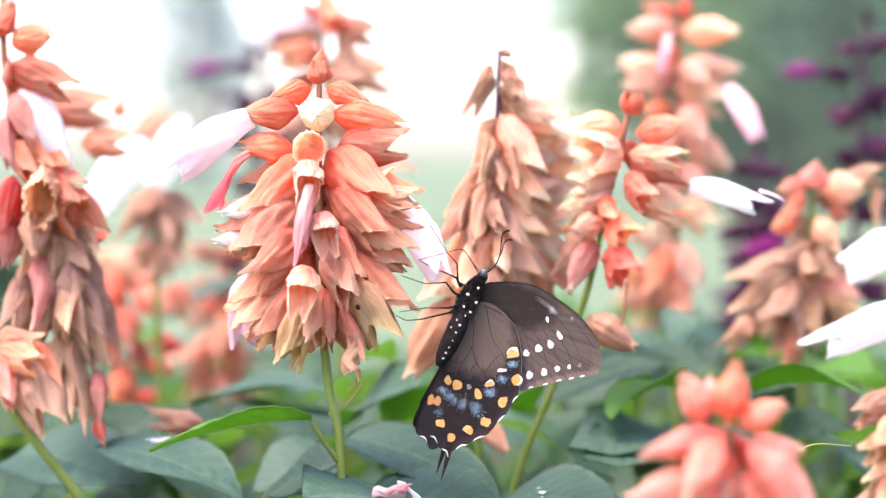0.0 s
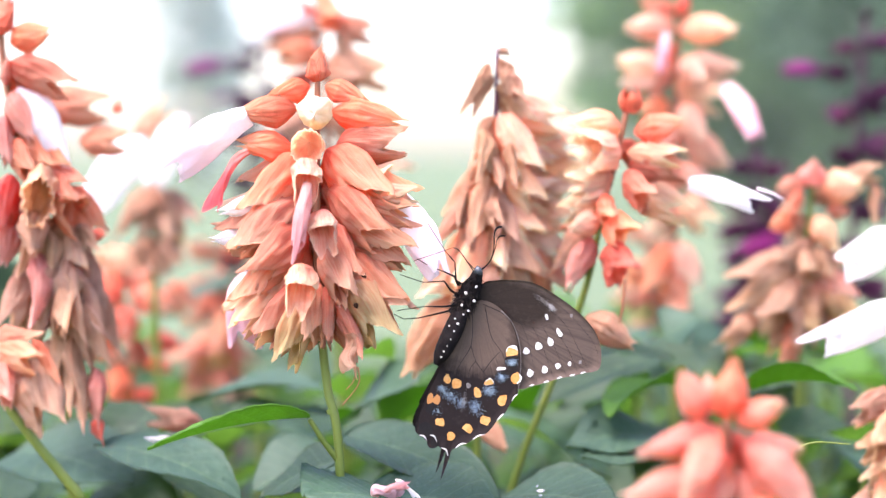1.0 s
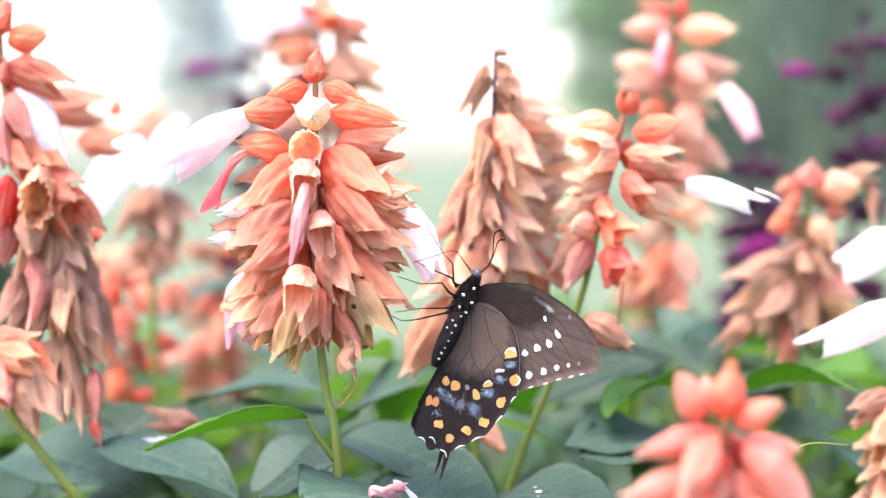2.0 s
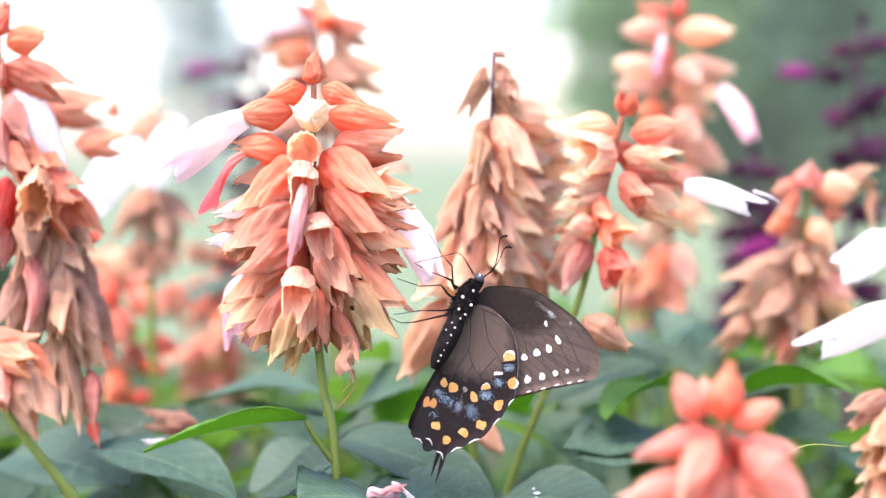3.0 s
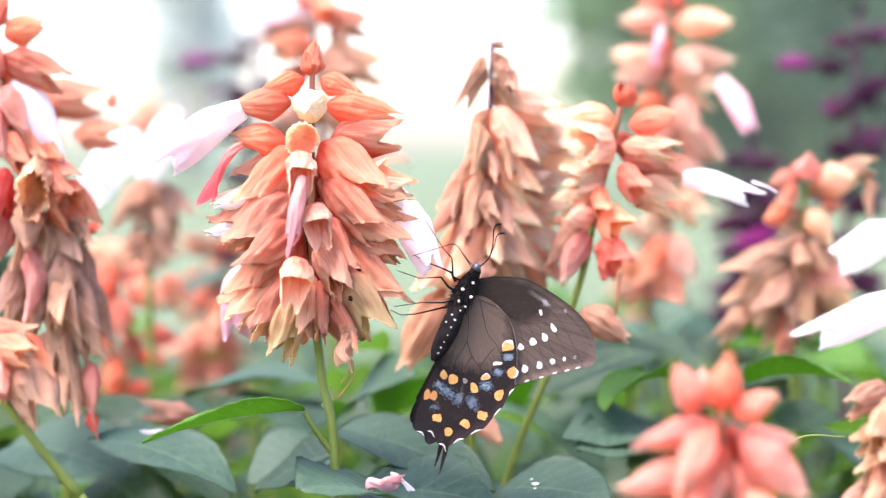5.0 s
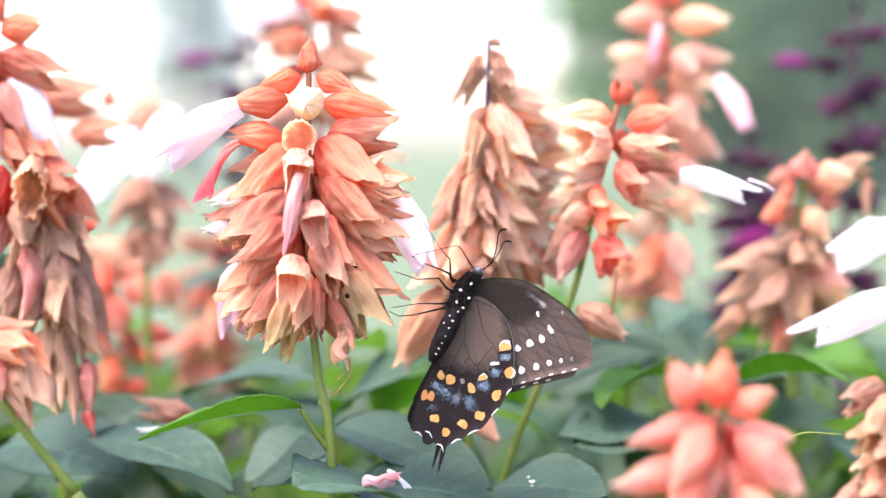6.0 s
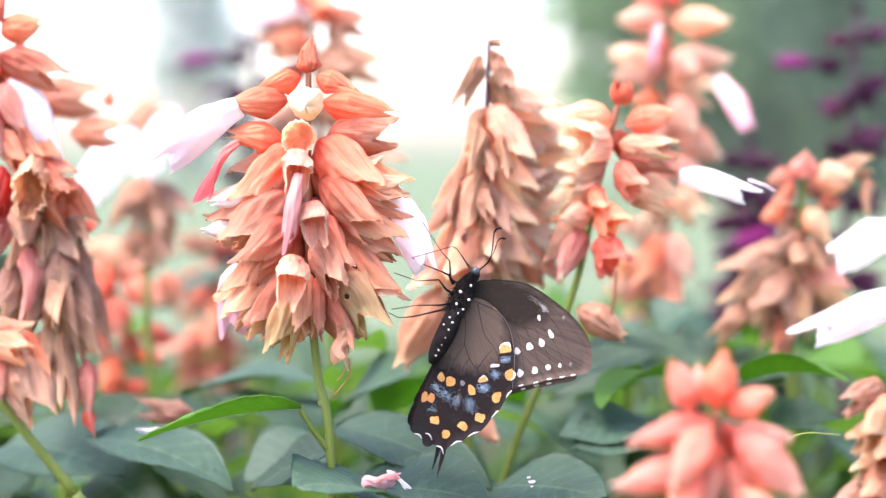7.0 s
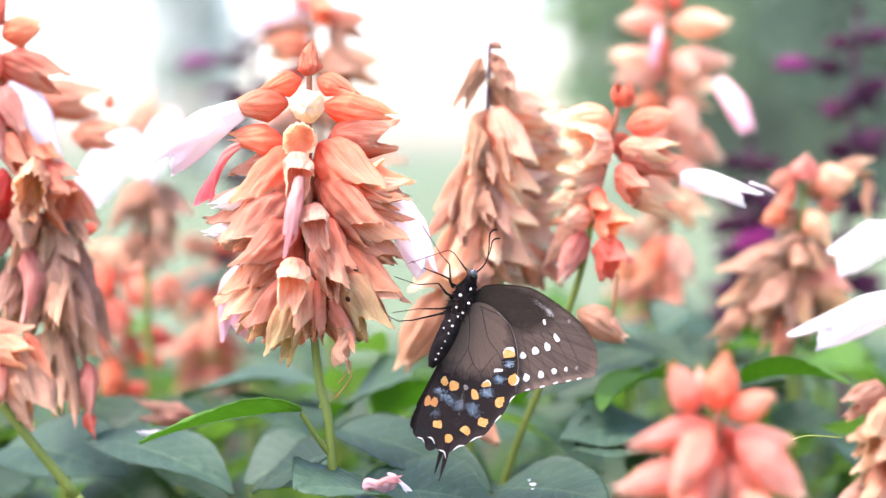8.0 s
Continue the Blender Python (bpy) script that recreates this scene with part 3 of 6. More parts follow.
# ---- the salvia with the butterfly ----
soil = (-0.0280, 0.0020, 0.0)
main = thing("salvia_plant", soil, "salmon salvia spike with fading papery calyces on a green stem", "flower", "salvia plants in the bed")
AX = [Vector(p) for p in ((-0.0353, 0.0019, 0.4423), (-0.0356, 0.0005, 0.4162), (-0.0353, -0.0008, 0.3924), (-0.0340, -0.0020, 0.3686))]
stem_part(main, AX, 0.0008, 0.0017, STEM_RED)
stem_part(main, [(-0.0342, -0.0020, 0.3692), (-0.0324, -0.0028, 0.3543), (-0.0291, -0.0039, 0.3333), (-0.0285, 0.001, 0.25), soil], 0.0012, 0.0014, STEM, name="lower_stem")



def ax(down):
    """The place on the spike's axis, counted downwards from its top in tenths of a millimetre."""
    path = spline([tuple(p) for p in AX], 61)
    z = AX[0].z - down * 0.0001
    return Vector(path[np.argmin(np.abs(path[:, 2] - z))])


# the far side of the spike
for w in range(3, 10):
    for k in range(3):
        hang(main, ax(60 + w * 62), 28 + 62 * k + (w % 2) * 22, -6 - 5 * w, 0.020 + 0.001 * (w % 4), (PEACH, PEACH, CREAM)[(w + k) % 3], "open", 1.05, w + k)
cal(main, (-0.0356, 0.0018, 0.4404), (-0.0347, 0.0024, 0.4527), ORANGE, "bud", 1.5)
cal(main, (-0.0359, 0.0008, 0.4406), (-0.0369, 0.0002, 0.4488), ORANGE, "bud", 1.6)
cal(main, (-0.0352, 0.0028, 0.4407), (-0.0336, 0.0022, 0.4493), ORANGE, "bud", 1.3)
# the sides and the front, from the top down
cal(main, (-0.0374, 0.0017, 0.4397), (-0.0517, -0.0015, 0.4357), SALMON, "bud", 1.25)
cal(main, (-0.0332, 0.0017, 0.4397), (-0.0191, -0.0015, 0.4349), SALMON, "bud", 1.25)
cal(main, (-0.0410, 0.0014, 0.4331), (-0.0585, -0.0016, 0.4330), PEACH, "shut", 1.25)
cal(main, (-0.0316, 0.0013, 0.4324), (-0.0095, -0.0009, 0.4283), SALMON, "shut", 1.1)
cal(main, (-0.0357, 0.0004, 0.4327), (-0.0353, -0.0102, 0.4315), IVORY, "knob", 1.0)
cal(main, (-0.0420, 0.0008, 0.4219), (-0.0590, -0.0021, 0.4241), SALMON, "shut", 1.15)
cal(main, (-0.0305, 0.0008, 0.4219), (-0.0095, -0.0010, 0.4257), PEACH, "open", 1.1)
cal(main, (-0.0374, -0.0011, 0.4238), (-0.0375, -0.0122, 0.4219), OVERLIT, "cup", 1.0)
cal(main, (-0.0380, 0.0007, 0.4197), (-0.0551, -0.0082, 0.4030), SALMON, "open", 1.2)
cal(main, (-0.0332, 0.0008, 0.4216), (-0.0146, -0.0101, 0.4048), SALMON, "open", 1.15)
cal(main, (-0.0296, 0.0056, 0.4178), (-0.0137, 0.0055, 0.4157), CREAM, "open", 1.0)
cal(main, (-0.0286, 0.0024, 0.4143), (-0.0063, -0.0019, 0.4083), PEACH, "open", 1.1)
cal(main, (-0.0373, -0.0124, 0.4194), (-0.0367, -0.0209, 0.4088), SHELL, "bell", 0.78)
cal(main, (-0.0261, 0.0002, 0.4099), (-0.0066, -0.0052, 0.4037), SALMON, "open", 1.05)
cal(main, (-0.0392, 0.0052, 0.4098), (-0.0638, 0.0028, 0.4039), PALE, "open", 0.9)
cal(main, (-0.0380, 0.0001, 0.4089), (-0.0617, -0.0055, 0.3968), PEACH, "open", 1.15)
cal(main, (-0.0399, -0.0020, 0.4074), (-0.0586, -0.0108, 0.3917), CREAM, "open", 1.15)
cal(main, (-0.0320, -0.0018, 0.4107), (-0.0140, -0.0125, 0.3971), PEACH, "open", 1.2)
cal(main, (-0.0335, -0.0141, 0.4052), (-0.0322, -0.0226, 0.3960), SHELL, "bell", 0.82)
cal(main, (-0.0308, -0.0001, 0.4051), (-0.0070, -0.0036, 0.3964), PEACH, "open", 1.1)
cal(main, (-0.0308, -0.0003, 0.4019), (-0.0074, -0.0059, 0.3908), CREAM, "open", 1.1)
cal(main, (-0.0382, 0.0027, 0.4002), (-0.0649, -0.0005, 0.3970), CREAM, "open", 0.95)
cal(main, (-0.0378, -0.0034, 0.3992), (-0.0552, -0.0132, 0.3845), PEACH, "open", 1.25)
cal(main, (-0.0328, -0.0044, 0.3997), (-0.0222, -0.0171, 0.3856), PEACH, "open", 1.25)
cal(main, (-0.0293, -0.0005, 0.3972), (-0.0098, -0.0061, 0.3861), PEACH, "open", 1.1)
cal(main, (-0.0380, -0.0006, 0.3956), (-0.0570, -0.0096, 0.3775), PEACH, "open", 1.2)
cal(main, (-0.0383, -0.0159, 0.3905), (-0.0380, -0.0250, 0.3798), SHELL, "bell", 0.84)
cal(main, (-0.0330, -0.0067, 0.3943), (-0.0251, -0.0195, 0.3784), CREAM, "open", 1.2)
cal(main, (-0.0292, -0.0017, 0.3928), (-0.0097, -0.0096, 0.3775), PEACH, "open", 1.15)
cal(main, (-0.0374, 0.0011, 0.3897), (-0.0608, -0.0067, 0.3741), CREAM, "open", 1.1)
cal(main, (-0.0375, -0.0010, 0.3880), (-0.0573, -0.0100, 0.3685), CREAM, "open", 1.1)
cal(main, (-0.0293, -0.0010, 0.3880), (-0.0094, -0.0078, 0.3727), CREAM, "open", 1.15)
cal(main, (-0.0274, -0.0051, 0.3854), (-0.0143, -0.0121, 0.3677), OLIVE, "open", 1.25)
cal(main, (-0.0372, -0.0052, 0.3851), (-0.0512, -0.0140, 0.3689), PEACH, "open", 1.2)
cal(main, (-0.0366, -0.0053, 0.3819), (-0.0449, -0.0154, 0.3619), OLIVE, "open", 1.15)
cal(main, (-0.0351, -0.0062, 0.3848), (-0.0366, -0.0181, 0.3675), CREAM, "open", 1.2)
cal(main, (-0.0328, -0.0052, 0.3835), (-0.0312, -0.0160, 0.3682), PEACH, "open", 1.2)
cal(main, (-0.0294, -0.0044, 0.3806), (-0.0242, -0.0153, 0.3628), PEACH, "dry", 1.5)
cal(main, (-0.0363, -0.0015, 0.3787), (-0.0497, -0.0072, 0.3653), OLIVE, "open", 1.1)

# calyx tips with pale undersides; light shining through is put into their white
cal(main, (-0.0490, 0.0030, 0.4066), (-0.0629, -0.0091, 0.4046), WHITE, "shut", 0.85)
cal(main, (-0.0540, 0.0015, 0.3968), (-0.0647, -0.0105, 0.3979), WHITE, "shut", 0.8)
cal(main, (-0.0469, -0.0027, 0.3931), (-0.0543, -0.0129, 0.3897), WHITE, "shut", 1.0)
cal(main, (-0.0228, -0.0010, 0.4115), (-0.0133, -0.0037, 0.4134), PALE, "wide", 1.3)
cal(main, (-0.0196, -0.0017, 0.4080), (-0.0060, -0.0059, 0.4094), PALE, "open", 1.0)
flower(main, (-0.0544, -0.0017, 0.4312), Vector((-0.0809, -0.0024, 0.4186)) - Vector((-0.0544, -0.0017, 0.4312)), (0.3, -0.4, 1), 0.0330, "straight", TIPPED, 1.2, "white flower tube with blush lip")
flower(main, (-0.0543, -0.0033, 0.4213), Vector((-0.0705, -0.0056, 0.4147)) - Vector((-0.0543, -0.0033, 0.4213)), (-0.5, 0, 1), 0.0205, "hooked", CORAL, 0.95, "coral pink hooked flower")
flower(main, (-0.0366, -0.0177, 0.4125), Vector((-0.0410, -0.0270, 0.3893)) - Vector((-0.0366, -0.0177, 0.4125)), (-0.2, -1, 0.2), 0.0235, "straight", FADED, 0.8, "faded pink hanging flower")
perch = flower(main, (-0.0151, 0.0051, 0.4090), Vector((0.0035, -0.0011, 0.3857)) - Vector((-0.0151, 0.0051, 0.4090)), (0.8, 0, 0.6), 0.0345, "strap", TIPPED, 1.30, "white flower tube with blush lip")
flower(main, (-0.0560, 0.0288, 0.3840), Vector((-0.0674, 0.0328, 0.3633)) - Vector((-0.0560, 0.0288, 0.3840)), (-1, 0, 0.4), 0.024, "broad", BLUSH, 1.7, "pale pink flower")
flower(main, (-0.0254, -0.0149, 0.3715), Vector((-0.0229, -0.0155, 0.3594)) - Vector((-0.0254, -0.0149, 0.3715)), (1, 0, 0.2), 0.0130, "limp", TAN, 2.0, "shrivelled peach flower")
for i, (a, b, c) in enumerate((((-0.0232, -0.0154, 0.3622), (-0.0232, -0.0156, 0.3575), (-0.0276, -0.0159, 0.3517)), ((-0.0235, -0.0154, 0.3622), (-0.0246, -0.0156, 0.3583), (-0.0266, -0.0157, 0.3560)))):
    stem_part(main, [a, b, c], 0.00022, 0.00014, STEM_RED, 6, "stamen")

# two small dark specks among the front calyces
SPECK = plain("speck_dark", (0.02, 0.010, 0.006), (0.04, 0.02, 0.012), 3000, 0.8, spec=0.05)
for a, b in (((-0.0224, -0.0155, 0.3883), (-0.0210, -0.0156, 0.3867)), ((-0.0242, -0.0169, 0.3800), (-0.0233, -0.0170, 0.3785))):
    g = tube_grid([Vector(a) - Vector(soil), (Vector(a) + Vector(b)) * 0.5 - Vector(soil), Vector(b) - Vector(soil)], [0.0001, 0.0006, 0.0007, 0.0005, 0.0001], 8, 9)
    part("seed", solid("seed", g, SPECK), main, None, "small dark speck")
stem_part(main, [(-0.0315, -0.0030, 0.3489), (-0.0313, -0.0031, 0.3483), (-0.0312, -0.0031, 0.3476)], 0.00150, 0.00150, STEM, 10, "stem_node")

# leaves of this plant
blade(main, (-0.0372, -0.0081, 0.3474), (-0.0794, -0.0255, 0.3411), 0.021, (0.05, 0.26, 1.0), LEAF_FRESH, 0.3, 0.35, 0.02, 1, label="bright green blade seen against the light")
stem_part(main, [(-0.0296, -0.0038, 0.3344), (-0.0330, -0.0065, 0.3397), (-0.0372, -0.0082, 0.3468)], 0.0009, 0.0007, STEM, 6, "leaf_stalk")
blade(main, (-0.0150, -0.0123, 0.3244), (-0.0371, -0.0301, 0.3297), 0.044, (-0.05, -0.20, 1), LEAF, 0.12, 0.35, 0.03, 2)
blade(main, (-0.0218, 0.0076, 0.3218), (0.0166, -0.0026, 0.3193), 0.048, (0.0, -0.18, 1), LEAF, 0.12, 0.4, 0.03, 3)
blade(main, (-0.0298, 0.0413, 0.3342), (0.0170, 0.0254, 0.3175), 0.034, (0.1, -0.25, 1), LEAF, 0.12, 0.5, 0.03, 4)
blade(main, (-0.0310, 0.0260, 0.3293), (-0.0548, 0.0303, 0.3166), 0.030, (-0.1, -0.22, 1), LEAF_SHADED, 0.1, 0.5, 0.03, 5)

# ---- neighbouring salvias ----
def bare(label, points, r0, r1, soil, mat=STEM_RED, low=STEM, via=(), **tags):
    """A salvia with its bare stem alone, from its top to its foot and on into the soil."""
    plant = thing(tags.get("name", "salvia_plant"), soil, label, "flower", tags.get("group", "salvia plants in the bed"))
    stem_part(plant, points, r0, r1, mat)
    foot = Vector(points[-1])
    stem_part(plant, [foot, *(via or [foot.lerp(Vector(soil), 0.5) + Vector((0.004, 0, 0))]), soil], r1 * 1.02, r1 * 1.5, low, name="lower_stem")
    return plant


p = bare("dried tan salvia spike with brown hanging calyces", ((0.0171, 0.0575, 0.4535), (0.0157, 0.0606, 0.4175), (0.0115, 0.0639, 0.3834), (0.0102, 0.0673, 0.3541)), 0.0006, 0.0013, (0.012, 0.075, 0.0), STEM_PLUM)
cal(p, (0.0169, 0.0575, 0.4525), (0.0218, 0.0555, 0.4524), BROWN, "dry", 1.4)
cal(p, (0.0178, 0.0574, 0.4505), (0.0230, 0.0546, 0.4369), BROWN, "dry", 1.1)
cal(p, (0.0148, 0.0573, 0.4489), (0.0063, 0.0543, 0.4313), BROWN, "dry", 0.9)
cal(p, (0.0167, 0.0589, 0.4423), (0.0292, 0.0612, 0.4286), BROWN, "dry", 1.3)
cal(p, (0.0156, 0.0584, 0.4326), (0.0088, 0.0525, 0.4158), TAN, "dry", 1.1)
cal(p, (0.0170, 0.0584, 0.4326), (0.0308, 0.0504, 0.4137), OVERLIT, "open", 1.1)
cal(p, (0.0180, 0.0617, 0.4371), (0.0399, 0.0662, 0.4279), OVERLIT, "open", 1.1)
cal(p, (0.0159, 0.0580, 0.4238), (0.0175, 0.0451, 0.4081), BROWN, "dry", 1.2)
cal(p, (0.0157, 0.0607, 0.4193), (0.0028, 0.0557, 0.3988), TAN, "dry", 1.2)
cal(p, (0.0164, 0.0606, 0.4175), (0.0314, 0.0549, 0.4031), OVERLIT, "open", 1.15)
cal(p, (0.0149, 0.0573, 0.4114), (0.0000, 0.0491, 0.3893), CREAM, "dry", 1.2)
cal(p, (0.0149, 0.0564, 0.4123), (0.0101, 0.0452, 0.3906), TAN, "open", 1.2)
cal(p, (0.0152, 0.0563, 0.4105), (0.0210, 0.0453, 0.3916), TAN, "dry", 1.2)
cal(p, (0.0153, 0.0600, 0.4051), (0.0314, 0.0543, 0.3925), OVERLIT, "open", 1.1)
cal(p, (0.0139, 0.0597, 0.3989), (-0.0011, 0.0537, 0.3806), CREAM, "open", 1.2)
cal(p, (0.0145, 0.0566, 0.3981), (0.0184, 0.0457, 0.3811), OVERLIT, "open", 1.3)
cal(p, (0.0145, 0.0565, 0.3963), (0.0295, 0.0507, 0.3808), TAN, "open", 1.2)
cal(p, (0.0131, 0.0565, 0.3963), (0.0049, 0.0435, 0.3778), OVERLIT, "open", 1.4)
cal(p, (0.0128, 0.0591, 0.3887), (-0.0064, 0.0533, 0.3726), OVERLIT, "open", 1.5)
cal(p, (0.0039, 0.0585, 0.3766), (-0.0124, 0.0541, 0.3507), TAN, "plump", 0.7)
cal(p, (0.0159, 0.0682, 0.4085), (0.0380, 0.0744, 0.3937), OVERLIT, "open", 1.2)
cal(p, (0.0151, 0.0659, 0.4028), (0.0402, 0.0740, 0.3850), OVERLIT, "open", 1.2)
cal(p, (0.0144, 0.0656, 0.3977), (0.0347, 0.0706, 0.3784), OVERLIT, "open", 1.2)
cal(p, (0.0140, 0.0622, 0.3907), (0.0251, 0.0585, 0.3766), OVERLIT, "open", 1.3)
cal(p, (0.0163, 0.0686, 0.4157), (0.0369, 0.0781, 0.4074), OVERLIT, "open", 1.2)
cal(p, (0.0166, 0.0671, 0.4265), (0.0368, 0.0756, 0.4164), OVERLIT, "open", 1.1)
cal(p, (0.0119, 0.0637, 0.3798), (0.0215, 0.0578, 0.3624), CREAM, "open", 1.2)
cal(p, (0.0104, 0.0631, 0.3691), (0.0028, 0.0572, 0.3517), TAN, "open", 1.2)
cal(p, (0.0118, 0.0564, 0.3372), (0.0199, 0.0460, 0.3285), TAN, "plump", 0.8)

cal(p, (0.0218, 0.0678, 0.4355), (0.0395, 0.0704, 0.4323), OVERLIT, "open", 1.2)
cal(p, (0.0209, 0.0680, 0.4283), (0.0392, 0.0719, 0.4226), OVERLIT, "open", 1.1)
cal(p, (0.0200, 0.0669, 0.4193), (0.0364, 0.0696, 0.4157), OVERLIT, "open", 1.2)
cal(p, (0.0191, 0.0659, 0.4103), (0.0372, 0.0673, 0.4103), OVERLIT, "open", 1.1)
cal(p, (0.0182, 0.0663, 0.4067), (0.0364, 0.0689, 0.4027), OVERLIT, "open", 1.2)
cal(p, (0.0191, 0.0659, 0.3995), (0.0355, 0.0684, 0.3940), CREAM, "open", 1.2)
cal(p, (0.0173, 0.0644, 0.3942), (0.0298, 0.0640, 0.3852), OVERLIT, "open", 1.2)
cal(p, (0.0263, 0.0660, 0.3905), (0.0365, 0.0695, 0.3758), PEACH, "open", 1.1)
cal(p, (0.0220, 0.0734, 0.4311), (0.0366, 0.0730, 0.4248), CREAM, "open", 1.3)
cal(p, (0.0284, 0.0730, 0.4248), (0.0448, 0.0729, 0.4226), OVERLIT, "open", 1.2)
cal(p, (0.0211, 0.0717, 0.4229), (0.0345, 0.0686, 0.4157), OVERLIT, "open", 1.4)
cal(p, (0.0275, 0.0738, 0.4157), (0.0469, 0.0766, 0.4157), PALE, "open", 1.2)
cal(p, (0.0266, 0.0722, 0.4084), (0.0448, 0.0721, 0.4066), PALE, "open", 1.2)
cal(p, (0.0265, 0.0712, 0.4021), (0.0428, 0.0697, 0.3985), OVERLIT, "open", 1.2)
cal(p, (0.0210, 0.0696, 0.4048), (0.0316, 0.0634, 0.3942), PALE, "open", 1.4)
cal(p, (0.0284, 0.0715, 0.3957), (0.0393, 0.0710, 0.3866), CREAM, "open", 1.3)
cal(p, (0.0210, 0.0696, 0.3940), (0.0317, 0.0648, 0.3816), OVERLIT, "open", 1.4)
cal(p, (0.0302, 0.0711, 0.3884), (0.0375, 0.0704, 0.3739), PEACH, "open", 1.2)
cal(p, (0.0174, 0.0680, 0.3868), (0.0207, 0.0605, 0.3765), OVERLIT, "wide", 1.4)
cal(p, (0.0411, 0.0714, 0.3939), (0.0375, 0.0707, 0.3793), ROSE, "open", 1.0)
# brown dry pieces added to stand for dark gaps and shadows between the calyces
cal(p, (0.0137, 0.0536, 0.4285), (0.0118, 0.0443, 0.4107), BROWN, "dry", 1.2)
cal(p, (0.0208, 0.0540, 0.4246), (0.0215, 0.0462, 0.4096), BROWN, "dry", 1.0)
cal(p, (0.0147, 0.0513, 0.4071), (0.0172, 0.0395, 0.3971), BROWN, "dry", 1.3)
cal(p, (0.0070, 0.0533, 0.4106), (0.0049, 0.0455, 0.3968), BROWN, "dry", 0.9)
cal(p, (0.0107, 0.0516, 0.4018), (0.0072, 0.0412, 0.3901), BROWN, "dry", 1.1)
cal(p, (0.0213, 0.0557, 0.4457), (0.0234, 0.0496, 0.4364), BROWN, "dry", 1.6)
cal(p, (0.0168, 0.0508, 0.3860), (0.0114, 0.0404, 0.3746), TAN, "dry", 1.4)
p = bare("salmon salvia spike with red top bud and white flower", ((0.0568, 0.0525, 0.4333), (0.0528, 0.0515, 0.4158), (0.0498, 0.0510, 0.4053)), 0.0009, 0.0010, (-0.012, 0.073, 0.0), via=((0.0453, 0.0508, 0.3825), (0.0386, 0.0537, 0.3607), (0.0317, 0.0567, 0.3423), (0.0250, 0.0608, 0.3240), (0.0172, 0.0643, 0.2962), (0.0085, 0.0670, 0.2500), (0.0, 0.0700, 0.1700), (-0.008, 0.0720, 0.0800)))
topbud(p, (0.0582, 0.0524, 0.4330), 0.0090, SCARLET, 1.5)
cal(p, (0.0590, 0.0503, 0.4272), (0.0749, 0.0463, 0.4301), SALMON, "shut", 1.35)
cal(p, (0.0547, 0.0504, 0.4295), (0.0364, 0.0461, 0.4277), OVERLIT, "open", 1.2)
cal(p, (0.0543, 0.0483, 0.4225), (0.0422, 0.0398, 0.4207), OVERLIT, "wide", 1.6)
cal(p, (0.0548, 0.0528, 0.4172), (0.0381, 0.0557, 0.4190), PALE, "open", 1.15)
cal(p, (0.0528, 0.0496, 0.4138), (0.0374, 0.0453, 0.4121), PALE, "open", 1.2)
cal(p, (0.0569, 0.0500, 0.4211), (0.0749, 0.0456, 0.4180), PALE, "open", 1.0)
cal(p, (0.0574, 0.0504, 0.4176), (0.0769, 0.0474, 0.4138), PEACH, "open", 1.0)
cal(p, (0.0557, 0.0479, 0.4148), (0.0631, 0.0389, 0.4043), SALMON, "wide", 1.25)
cal(p, (0.0576, 0.0524, 0.4097), (0.0780, 0.0548, 0.4014), PALE, "open", 1.05)
cal(p, (0.0517, 0.0495, 0.4110), (0.0385, 0.0451, 0.4069), OVERLIT, "open", 1.15)
cal(p, (0.0512, 0.0529, 0.4079), (0.0354, 0.0568, 0.4009), PALE, "open", 1.1)
cal(p, (0.0496, 0.0533, 0.4032), (0.0366, 0.0584, 0.3938), PEACH, "open", 1.1)
cal(p, (0.0492, 0.0481, 0.4079), (0.0513, 0.0406, 0.3980), SALMON, "wide", 1.4)
cal(p, (0.0508, 0.0472, 0.4020), (0.0562, 0.0383, 0.3933), SALMON, "wide", 1.4)
cal(p, (0.0512, 0.0473, 0.3929), (0.0558, 0.0397, 0.3819), FLAME, "wide", 1.6)
cal(p, (0.0485, 0.0477, 0.3998), (0.0379, 0.0406, 0.3974), OVERLIT, "shut", 1.5)
cal(p, (0.0461, 0.0486, 0.3949), (0.0381, 0.0435, 0.3778), ROSE, "shut", 1.0)
cal(p, (0.0450, 0.0524, 0.3983), (0.0354, 0.0557, 0.3808), TAN, "open", 1.0)
cal(p, (0.0476, 0.0497, 0.3931), (0.0412, 0.0477, 0.3810), PEACH, "dry", 1.0)
cal(p, (0.0553, 0.0544, 0.4246), (0.0633, 0.0595, 0.4158), PEACH, "open", 1.2)
cal(p, (0.0557, 0.0551, 0.4267), (0.0435, 0.0620, 0.4243), PALE, "open", 1.0)
cal(p, (0.0440, 0.0474, 0.3705), (0.0596, 0.0427, 0.3619), TAN, "plump", 0.9)
stem_part(p, [(0.0553, 0.0388, 0.3825), (0.0546, 0.0384, 0.3748), (0.0540, 0.0391, 0.3692)], 0.0006, 0.0004, STEM_RED, 6, "style")
flower(p, (0.0756, 0.0483, 0.4113), Vector((0.1007, 0.0441, 0.4083)) - Vector((0.0756, 0.0483, 0.4113)), (0, -0.25, 1), 0.0264, "straight", WHITE, 1.05, "white flower tube")
stem_part(p, [(0.0964, 0.0452, 0.4100), (0.1007, 0.0442, 0.4086), (0.1042, 0.0441, 0.4067)], 0.0005, 0.0002, WHITE, 6, "style")
